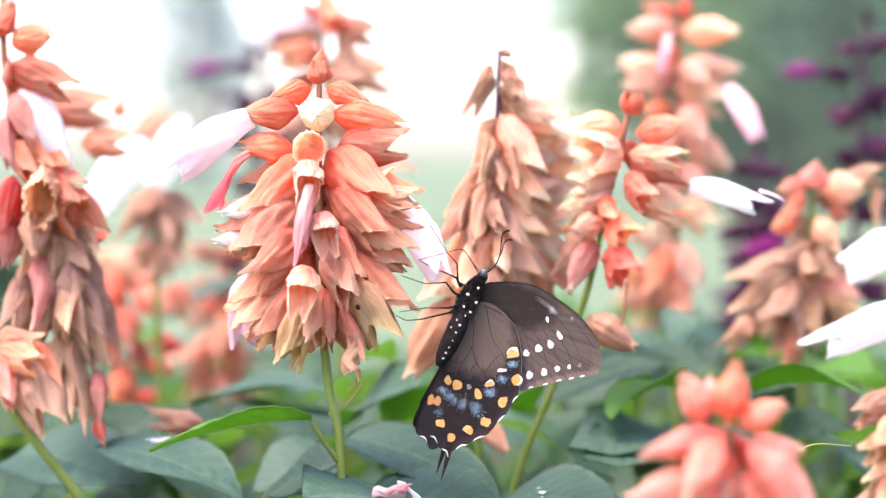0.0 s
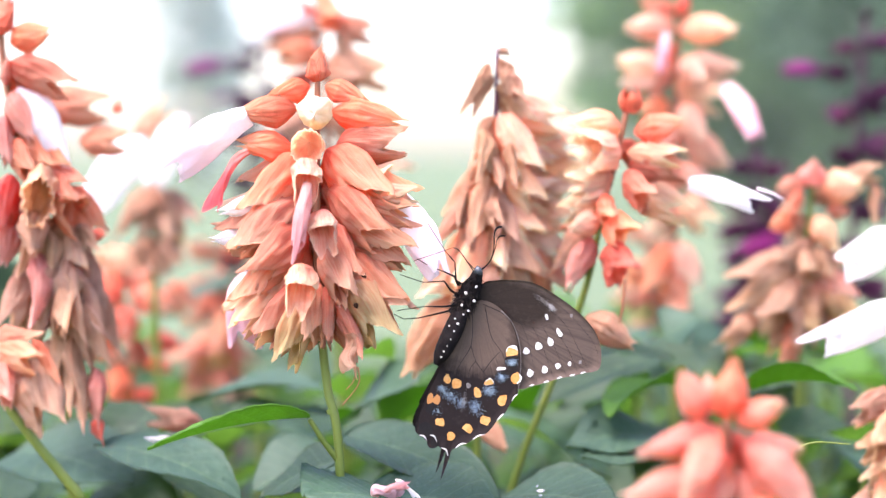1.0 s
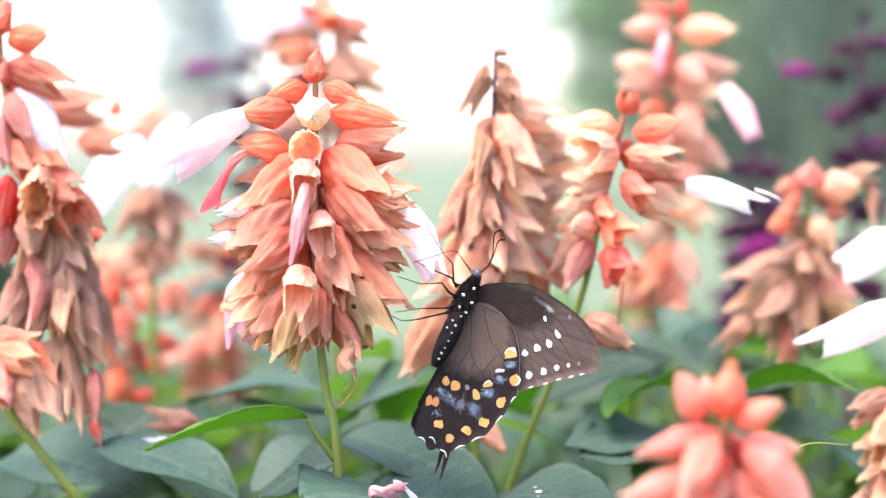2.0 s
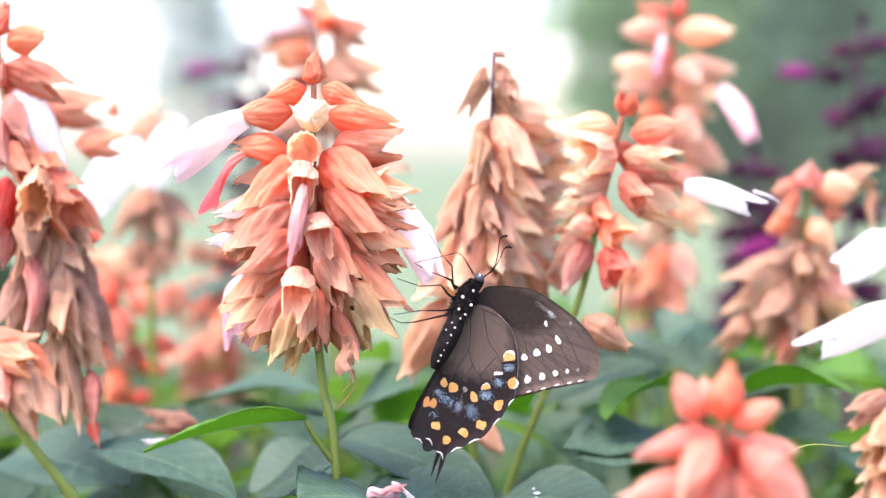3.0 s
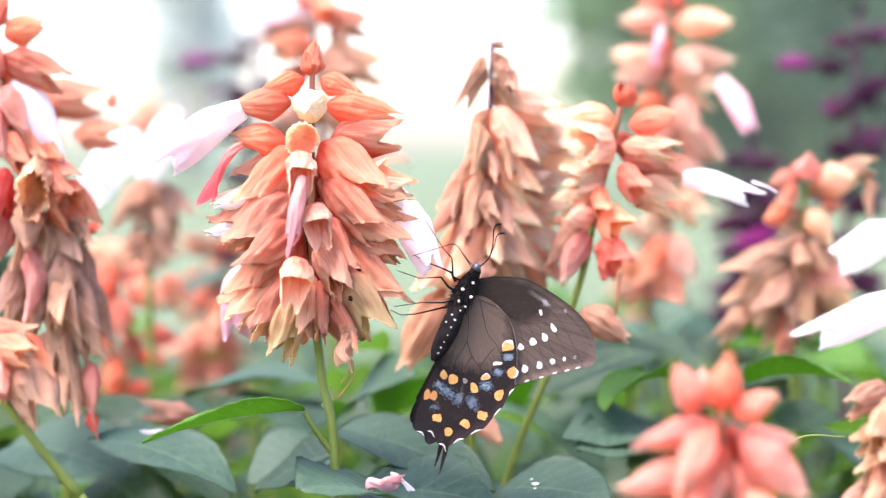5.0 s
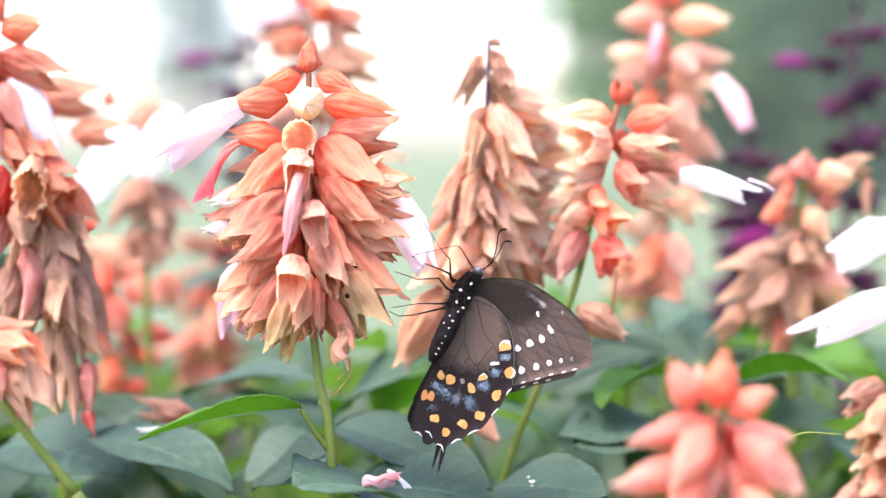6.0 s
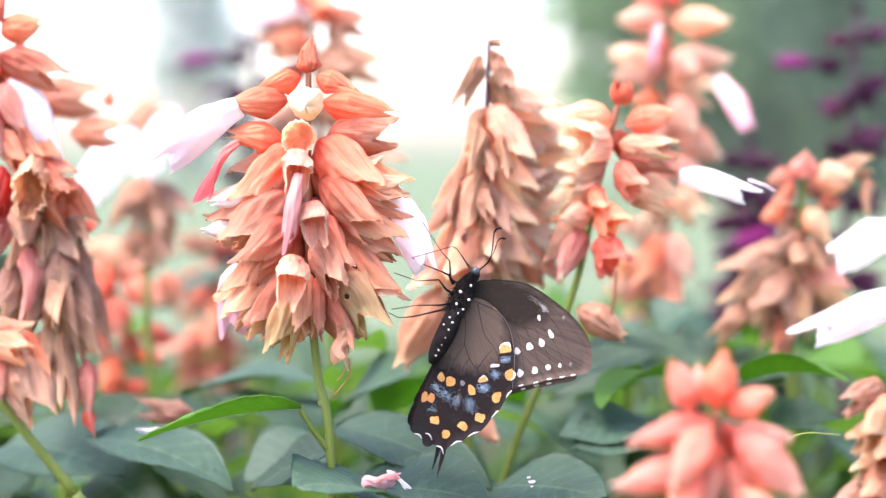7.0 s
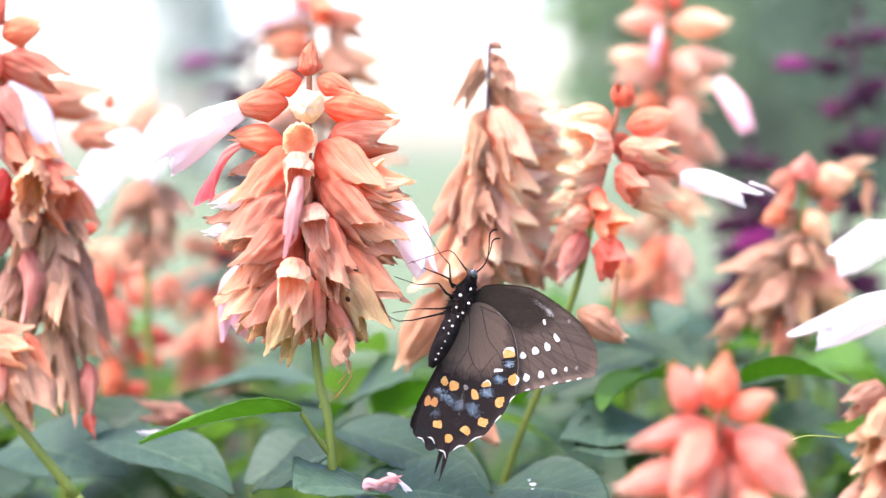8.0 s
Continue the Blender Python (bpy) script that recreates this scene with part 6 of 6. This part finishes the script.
def dust(wing, name, cx, cy, sx, sy, turn, count, mat, bulge, depth, seed, grain=0.6):
    """A thin scatter of loose coloured scales."""
    rng = random.Random(seed)
    a = radians(turn)
    bm = bmesh.new()
    for k in range(count):
        u, v = rng.gauss(0, sx * 0.55), rng.gauss(0, sy * 0.55)
        q = wing_point(cx + u * math.cos(a) - v * math.sin(a), cy + u * math.sin(a) + v * math.cos(a), bulge, depth)
        r = grain * rng.uniform(0.45, 1.15) * PX
        bm.faces.new([bm.verts.new((q[0] + dx * r, q[1] - 0.00025, q[2] + dz * r)) for dx, dz in ((-1, 0), (0, -0.8), (1, 0), (0, 0.8))])
    me = bpy.data.meshes.new(name)
    bm.to_mesh(me)
    bm.free()
    me.materials.append(mat)
    return part(name, me, wing)


def vein(wing, points, bulge, depth, r=0.00009, mat=None, name="vein"):
    g = tube_grid([np.array(wing_point(x, y, bulge, depth)) - (0, 0.00012, 0) for x, y in points], [r, r * 0.6], 5, len(points) * 5)
    return part(name, solid(name, g, mat or VEIN), wing)


HIND = [(-4, 2), (-18, 30), (-32, 80), (-44, 112), (-62, 138), (-78, 162), (-90, 180), (-92, 190), (-100, 208), (-102, 223), (-94, 232), (-82, 237), (-81, 248), (-75, 254), (-66, 253), (-63, 247), (-59, 253), (-50, 258),
        (-49, 272), (-58, 311), (-44, 276), (-39, 259), (-32, 254), (-23, 247), (-12, 246), (-2, 239), (9, 232), (20, 230), (30, 221), (40, 208), (49, 197), (55, 193), (62, 181), (67, 173), (71, 165), (77, 160),
        (78, 140), (84, 110), (82, 80), (74, 50), (56, 20), (34, 2), (14, -4)]
FORE = [(8, -13), (18, -33), (38, -37), (57, -38), (96, -35), (120, -26), (151, -7), (182, 16), (205, 40), (219, 64), (224, 90), (222, 113), (213, 121), (192, 125), (173, 130), (151, 134), (128, 141), (102, 148), (82, 153), (52, 143), (22, 73), (6, 3)]


def crescent(wing, points, bulge, depth):
    """A thin white lunule along the scalloped margin."""
    g = tube_grid([np.array(wing_point(x, y, bulge, depth)) - (0, 0.00010, 0) for x, y in points], [0.00008, 0.00024, 0.00022, 0.00007], 6, 12)
    return part("margin_spot", solid("margin_spot", g, SPOT_WHITE), wing)


def near_hindwing(name):
    w = part(name, wing_mesh(name, HIND, 3.5, 0.0, WING), fly)
    for x, y, rx, ry, turn, cut in ((67, 89, 12.5, 11, -8, 0.45), (73, 132, 8.5, 11.5, 20, 1), (50, 171, 8.8, 11.5, 25, 1), (20, 206, 10.5, 10, 20, 0.8), (-10, 220, 10.5, 9, 35, 0.7), (-40, 233, 8, 9, 10, 1),
                                (-59, 209, 9.6, 9, 15, 0.7), (-30, 142, 10, 10.5, -15, 1), (-46, 134, 7, 9.5, -10, 1), (6.5, 158, 7.2, 11, -15, 1), (27, 141, 8.8, 7, -10, 0.5)):
        blot(w, x, y, rx * 0.88, ry * 0.88, turn, SPOT_ORANGE, 3.5, 0.0, cut=cut)
    for x, y, rx, ry in ((-76, 168, 5.5, 9.5), (-64.5, 170, 6.5, 8.5)):
        blot(w, x, y, rx, ry, 15, SPOT_RUST, 3.5, 0.0)
    blot(w, 67.5, 84, 10.5, 8.5, -8, SPOT_WHITE, 3.5, 0.0, cut=0.3, lift=0.00017)
    blot(w, 77, 133, 7, 9, 20, SPOT_WHITE, 3.5, 0.0, lift=0.00017)
    blot(w, 28, 138, 7, 5, -10, SPOT_WHITE, 3.5, 0.0, lift=0.00017)
    blot(w, 48, 117, 8.5, 4.6, -5, SPOT_WHITE, 3.5, 0.0, cut=0.3)
    blot(w, -9, 145, 4.2, 5, -20, WORN, 3.5, 0.0)
    for arc in (((-95, 231), (-87, 233), (-82, 240)), ((-76, 231), (-69, 233), (-64, 243)), ((-57, 253), (-48, 257), (-45, 268)), ((-32, 254), (-22, 247), (-12, 246)),
                ((-2, 239), (8, 233), (20, 230)), ((40, 207), (49, 197), (53, 194)), ((67, 172), (71, 165), (77, 160))):
        crescent(w, arc, 3.5, 0.0)
    for x, y, rx, ry, turn in ((67, 104, 13, 11, 0), (49, 130, 11, 11, 0), (28, 153, 13, 12, 0), (4, 178, 10, 13, -20), (-42, 160, 20, 10, 25), (-70, 184, 12, 14, 20), (-84, 222, 15, 14, 0), (-68, 245, 8, 8, 0)):
        blot(w, x, y, rx, ry, turn, VEIN, 3.5, 0.0, "black_patch", lift=0.00014)
    for k, (cx, cy, sx, sy, turn, n) in enumerate(((-42, 163, 17, 9, 30, 330), (-55, 150, 9, 5, 20, 90), (3, 183, 9, 12, -20, 320), (28, 154, 12, 9, 10, 330), (49, 131, 9, 6, 0, 220), (67, 105, 9, 6, 0, 220), (-22, 176, 7, 10, 10, 150), (-64, 190, 8, 6, 0, 60))):
        dust(w, "blue_dust", cx, cy, sx, sy, turn, n, SPOT_BLUE, 3.5, 0.0, 70 + k)
    dust(w, "grey_dust", -17, 172, 4, 18, 12, 170, WORN, 3.5, 0.0, 90)
    for pts in (((-3, 13), (-1.5, 40), (-4.6, 76), (-18, 99), (-32, 122)), ((-4.6, 76), (4, 103), (17, 122), (30, 138)), ((4, 103), (-6.6, 118), (-10, 140)), ((17, 122), (34, 99), (46, 87)),
                ((20, 8), (31, 60), (50, 88), (58, 116)), ((16, 3), (54, 21), (69, 40), (76, 66))):
        vein(w, pts, 3.5, 0.0)
    vein(w, ((48, 14), (68, 36), (79, 66), (83, 100), (81, 130), (78, 156)), 3.5, 0.0, 0.00009, WORN, "pale_edge")
    return w


def near_forewing(name):
    w = part(name, wing_mesh(name, FORE, 2.0, 0.0011, WING_FORE), fly)
    for x, y, rx, ry, turn, wedge in ((128.5, 26, 3.3, 6.5, -10, 0.1), (150, 53, 5, 10, -28, 0.45), (134.7, 69, 6.6, 9, -18, 0.4), (114, 76.5, 7.4, 8.2, -5, 0.45), (92.6, 86, 7, 7, -20, 0.2),
                                      (99.3, 125, 7, 8.4, 10, -0.25), (125, 118.5, 6.4, 8, 5, 0.0), (148, 112, 5.8, 6.2, 0, 0.0), (168.5, 108, 3.7, 4.8, 0, 0.0)):
        blot(w, x, y, rx * 0.82, ry * 0.86, turn, SPOT_WHITE, 2.0, 0.0011, wedge=wedge)
    for x, y in ((187, 105), (171.6, 23.5)):
        blot(w, x, y, 2.8, 3.6, 0, WORN, 2.0, 0.0011)
    for x, y in ((102, 146), (128, 139.5), (151, 132.5), (173, 128), (192, 123.5)):
        blot(w, x, y, 4.8, 1.6, -16, SPOT_WHITE, 2.0, 0.0011, "margin_spot")
    dust(w, "worn_patch", 122, -3, 15, 4, 35, 260, WORN, 2.0, 0.0011, 91)
    dust(w, "worn_patch", 137, 9, 9, 4, 45, 300, SPOT_GREY, 2.0, 0.0011, 92)
    for pts in (((20, -26), (60, -31), (96, -27), (122, -18), (152, 2)), ((50, 10), (63, 23), (77, 35), (100, 44), (120, 45), (132, 38)), ((84, 38), (96, 70), (112, 143)), ((104, 44), (122, 80), (141, 136)),
                ((122, 44), (144, 84), (163, 130)), ((132, 38), (162, 76), (184, 126)), ((128, 8), (164, 44), (203, 122)), ((118, -14), (160, 14), (204, 62), (218, 90))):
        vein(w, pts, 2.0, 0.0011, 0.00004)
    return w


fore_near = near_forewing("forewing")
hind_near = near_hindwing("hindwing")
fore_far = part("forewing", wing_mesh("forewing", FORE, -2.0, 0.0024, WING_FORE), fly)
for x, y in ((84, 149), (102, 146), (128, 139.5), (151, 132.5), (173, 128)):
    blot(fore_far, x, y - 3, 4.8, 1.8, -16, SPOT_WHITE, -2.0, 0.0024, "margin_spot")
hind_far = part("hindwing", wing_mesh("hindwing", HIND, -3.5, 0.0034, WING), fly)
for arc in (((-57, 255), (-48, 257), (-45, 268)), ((-32, 254), (-22, 247), (-12, 249)), ((4, 237), (11, 233), (22, 230))):
    crescent(hind_far, arc, -3.5, 0.0034)


def body_rod(name, points, radii, mat, sides=12, count=18):
    return part(name, solid(name, tube_grid([Vector(q) - THORAX for q in points], radii, sides, count), mat), fly)


thorax = body_rod("thorax", ((0.0091, -0.0061, 0.3858), (0.0076, -0.0063, 0.3825), (0.0050, -0.0065, 0.3777), (0.0038, -0.0067, 0.3744)), (0.0011, 0.0022, 0.0027, 0.0025, 0.0020), BODY)
abdomen = body_rod("abdomen", ((0.0049, -0.0076, 0.3763), (0.0025, -0.0089, 0.3709), (0.0000, -0.0092, 0.3659), (-0.0019, -0.0094, 0.3621)), (0.0022, 0.0027, 0.0027, 0.0025, 0.0020, 0.0008), BODY)
NECK = Vector((0.0085, -0.0062, 0.3845))


def head_rod(name, points, radii, mat, sides=10, count=12, parent=None):
    g = tube_grid([Vector(q) - NECK for q in points], radii, sides, count)
    return part(name, solid(name, g, mat), parent or fly, None if parent else Matrix.Translation(NECK - THORAX))


head = head_rod("head", ((0.0082, -0.0062, 0.3845), (0.0094, -0.0061, 0.3867), (0.0102, -0.0060, 0.3886)), (0.0013, 0.0017, 0.0016, 0.0008), BODY)
head_rod("eye", ((0.0089, -0.0078, 0.3875), (0.0099, -0.0080, 0.3881), (0.0108, -0.0078, 0.3885)), (0.0005, 0.0014, 0.0015, 0.0005), EYE_MAT, parent=head)


def body_spot(at, r):
    """A small cream dot on the side of the body."""
    rows = [[(at.x + r * f * (1 + 0.25 * math.sin(2 * t + at.z * 9000)) * math.cos(t), at.y - 0.0003 * (1 - f * f), at.z + r * f * math.sin(t)) for t in np.linspace(0, 6.283, 8, endpoint=False)] for f in (0.05, 0.6, 1.0)]
    part("body_spot", shell("body_spot", np.array(rows), SPOT_WHITE, 0.00004, True), fly)


for q, r in (((0.0092, -0.0092, 0.3838), 0.0006), ((0.0086, -0.0098, 0.3799), 0.0006), ((0.0063, -0.0097, 0.3821), 0.0007), ((0.0052, -0.0101, 0.3788), 0.0006), ((0.0070, -0.0096, 0.3772), 0.0005), ((0.0056, -0.0094, 0.3761), 0.0005),
             ((0.0041, -0.0108, 0.3737), 0.0005), ((0.0030, -0.0111, 0.3717), 0.0005), ((0.0020, -0.0112, 0.3695), 0.0006), ((0.0011, -0.0112, 0.3676), 0.0005), ((0.0002, -0.0112, 0.3661), 0.0005), ((-0.0005, -0.0110, 0.3645), 0.0004),
             ((0.0033, -0.0105, 0.3751), 0.0004), ((0.0017, -0.0106, 0.3731), 0.0004)):
    body_spot(Vector(q) - THORAX - Vector((0, 0.0002, 0)), r * (0.62 + 0.36 * ((q[0] * 7e5) % 1)))



def fur(start, end, girth, count, least, most, seed, mat, label, front=False):
    """Ragged hairs over a stretch of the body, combed backwards."""
    rng = random.Random(seed)
    a, b = Vector(start) - THORAX, Vector(end) - THORAX
    back_way = (b - a).normalized()
    side = back_way.cross(Vector((0, 1, 0)))
    bm = bmesh.new()
    for k in range(count):
        f = rng.random()
        t = rng.uniform(3.3, 6.1) if front else rng.uniform(0, 6.283)
        out = side * math.cos(t) + Vector((0, 1, 0)) * math.sin(t)
        p0 = a.lerp(b, f) + out * (girth * math.sin(math.pi * (0.14 + 0.72 * f)))
        tuft = 0.5 + 0.5 * math.sin(23 * f + 3 * t)
        tip = p0 + out * rng.uniform(least, most) * (0.5 + 0.7 * tuft) + back_way * rng.uniform(0.0002, 0.0016) + Vector((rng.gauss(0, 0.0002), 0, rng.gauss(0, 0.0002)))
        w = (tip - p0).cross(Vector((rng.uniform(-1, 1), rng.uniform(-1, 1), rng.uniform(-1, 1)))).normalized() * 0.00013
        u = (tip - p0).cross(w).normalized() * 0.00013
        v0, v1, v2, v3 = bm.verts.new(p0 + w), bm.verts.new(p0 - w + u), bm.verts.new(p0 - w - u), bm.verts.new(tip)
        for tri in ((v0, v1, v3), (v1, v2, v3), (v2, v0, v3)):
            bm.faces.new(tri)
    me = bpy.data.meshes.new("fur")
    bm.to_mesh(me)
    bm.free()
    me.materials.append(mat)
    part("fur", me, fly, None, label)


HAIR = plain("hair_brown", (0.022, 0.017, 0.014), (0.05, 0.038, 0.03), 2500, 0.8, 0, 0.3, 0.08)
fur((0.0098, -0.0061, 0.3867), (0.0035, -0.0067, 0.3741), 0.0026, 1500, 0.0004, 0.0014, 21, BODY, "ragged black hairs")
fur((0.0085, -0.0062, 0.3842), (0.0035, -0.0068, 0.3730), 0.0029, 300, 0.0003, 0.0010, 22, HAIR, "brownish hairs", True)


def leg(*points):
    g = tube_grid([Vector(q) - THORAX for q in points], [0.00040, 0.00033, 0.00021, 0.00013, 0.00011], 6, jointed=True)
    part("leg", solid("leg", g, BODY), fly)


leg((0.0049, -0.0072, 0.3846), (0.0036, -0.0091, 0.3853), (0.0033, -0.0099, 0.3907), (0.0009, -0.0087, 0.3933), (-0.0043, -0.0043, 0.4013))
leg((0.0044, -0.0042, 0.3837), (0.0032, -0.0041, 0.3863), (0.0009, -0.0040, 0.3874), (-0.0035, -0.0029, 0.3890), (-0.0073, -0.0028, 0.3912))
leg((0.0041, -0.0083, 0.3815), (0.0023, -0.0103, 0.3828), (0.0003, -0.0111, 0.3855), (-0.0056, -0.0112, 0.3852), (-0.0119, -0.0090, 0.3872))
leg((0.0034, -0.0085, 0.3787), (0.0009, -0.0115, 0.3785), (-0.0053, -0.0125, 0.3786), (-0.0126, -0.0116, 0.3774))
leg((0.0038, -0.0045, 0.3776), (0.0009, -0.0046, 0.3765), (-0.0069, -0.0057, 0.3748), (-0.0109, -0.0067, 0.3746), (-0.0137, -0.0066, 0.3760))


def feeler(name, points, radii):
    base = Vector(points[0])
    g = tube_grid([Vector(q) - base for q in points], radii, 7, 28)
    return part(name, solid(name, g, BODY), head, Matrix.Translation(base - NECK))


antenna_a = feeler("antenna", ((0.0108, -0.0070, 0.3883), (0.0131, -0.0088, 0.3910), (0.0140, -0.0107, 0.3945), (0.0142, -0.0114, 0.3989), (0.0151, -0.0114, 0.4003), (0.0163, -0.0114, 0.4005)), (0.00018, 0.00016, 0.00016, 0.0002, 0.0003, 0.0003))
antenna_b = feeler("antenna", ((0.0104, -0.0040, 0.3881), (0.0130, -0.0019, 0.3902), (0.0147, 0.0003, 0.3939), (0.0153, 0.0015, 0.3964), (0.0163, 0.0015, 0.3974), (0.0176, 0.0015, 0.3974)), (0.00015, 0.00014, 0.00014, 0.00016, 0.00025, 0.00025))
proboscis = feeler("proboscis", ((0.0091, -0.0070, 0.3883), (0.0072, -0.0089, 0.3903), (0.0048, -0.0097, 0.3934), (0.0030, -0.0097, 0.3946), (-0.0006, -0.0077, 0.3934), (-0.0082, -0.0049, 0.3907)), (0.00011, 0.00011, 0.00010, 0.00009))
feeler("palp", ((0.0085, -0.0050, 0.3879), (0.0066, -0.0049, 0.3907), (0.0044, -0.0037, 0.3937), (0.0035, -0.0037, 0.3940)), (0.00014, 0.00013, 0.00011))


# ---- what moves ----
# seconds; in wing units to the right and downwards: the body, the hindwing with its turn, the forewing with its turn; how far the far wing shows, the head, the spread of the feelers
FLUTTER = [(0.0, 0.5, -0.7, -0.8, -0.5, 0.4, -1.4, -1.6, 1.3, 0.0, 5.6, 2.2, 0), (0.5, -0.5, 0.0, -0.1, 0.6, 0.7, -0.2, 0.2, 1.1, 0.0, 3.8, 1.5, 0), (1.0, 0, 0, 0, 0, 0, 0, 0, 0, 0, 0, 0, 0),
           (1.5, -1.0, 0.5, -0.1, 0.9, -0.4, -1.7, 2.2, -1.4, 0.0, -0.5, 0.7, 0), (3.0, 1.5, 2.5, 3.8, 3.1, 1.2, 6.2, 3.5, 1.9, 3.0, 8.2, 5.4, 3), (3.5, 1.5, 2.5, 3.1, 3.0, 1.2, 4.4, 3.4, 2.0, 5.0, 7.6, 3.9, 3),
           (4.0, 2.5, 4.5, 0.2, 3.9, -0.2, -1.3, 5.2, 0.2, 2.5, 3.6, 1.1, 1), (4.5, 2.8, 3.3, 0.7, 2.3, -0.7, -1.6, 4.4, -0.6, 1.0, 0.6, -0.4, 0), (5.8, 6.0, 10.5, 1.0, 8.3, -1.3, -1.0, 11.5, -0.8, 6.0, 8.0, 5.0, 3),
           (6.0, 6.1, 11.3, 1.1, 8.8, -1.3, -0.6, 12.3, -0.4, 6.5, 9.2, 5.3, 4), (6.5, 5.3, 11.3, 3.2, 10.3, 0.1, 6.1, 8.6, 4.4, 7.5, 13.4, 6.8, 6), (7.0, 6.3, 13.3, 2.4, 11.5, -1.1, 3.3, 12.0, 2.4, 5.5, 4.8, 2.5, 2),
           (7.5, 6.2, 14.7, 5.3, 14.3, -1.1, 6.8, 14.8, 2.4, 3.5, 1.7, 0.9, 0), (8.0, 4.5, 14.8, 8.4, 14.6, -0.4, 10.6, 16.6, 1.5, 2.0, 0.5, 0.9, 0)]


def hinge(right, down):
    """The wings' joint on the body, slid by wing units."""
    return (12 + right) * PX, 0, -(7 + down) * PX


def turned(at, degrees):
    return Matrix.Translation(at) @ Matrix.Rotation(radians(degrees), 4, "Y")


def motions():
    """The butterfly sways on the flower, fans its wings and nods; the flower tube dips under it."""
    rest = perch.matrix_basis.copy()
    perch_at = rest.translation.copy()
    root = antenna_b.location.copy()
    keys = {ob: [] for ob in (fly, hind_near, hind_far, fore_near, fore_far, head, antenna_b, perch)}
    for t, bx, by, hx, hy, hind, fx, fy, fore, far, nx, ny, spread in FLUTTER:
        keys[fly].append((t, Matrix.Translation(THORAX + Vector((bx * PX, 0, -by * PX)))))
        keys[hind_near].append((t, turned(hinge(hx - bx, hy - by), hind)))
        keys[hind_far].append((t, turned(hinge(hx - bx, hy - by), hind + 1.5)))
        keys[fore_near].append((t, turned(hinge(fx - bx, fy - by), fore)))
        keys[fore_far].append((t, turned(hinge(fx - bx - 4.0 * far, fy - by + 3.4 * far), fore - 0.05 * far)))
        keys[head].append((t, turned(NECK - THORAX + Vector((0.77 * nx * PX, 0, -(ny - 0.1 * nx) * PX)), 0.6 * nx)))
        keys[antenna_b].append((t, turned(root, spread * 1.5)))
        keys[perch].append((t, Matrix.Translation(perch_at) @ Matrix.Rotation(radians(0.24 * by), 4, "Y") @ Matrix.Translation(-perch_at) @ rest))
    for ob, rows in keys.items():
        walk(ob, rows)


motions()
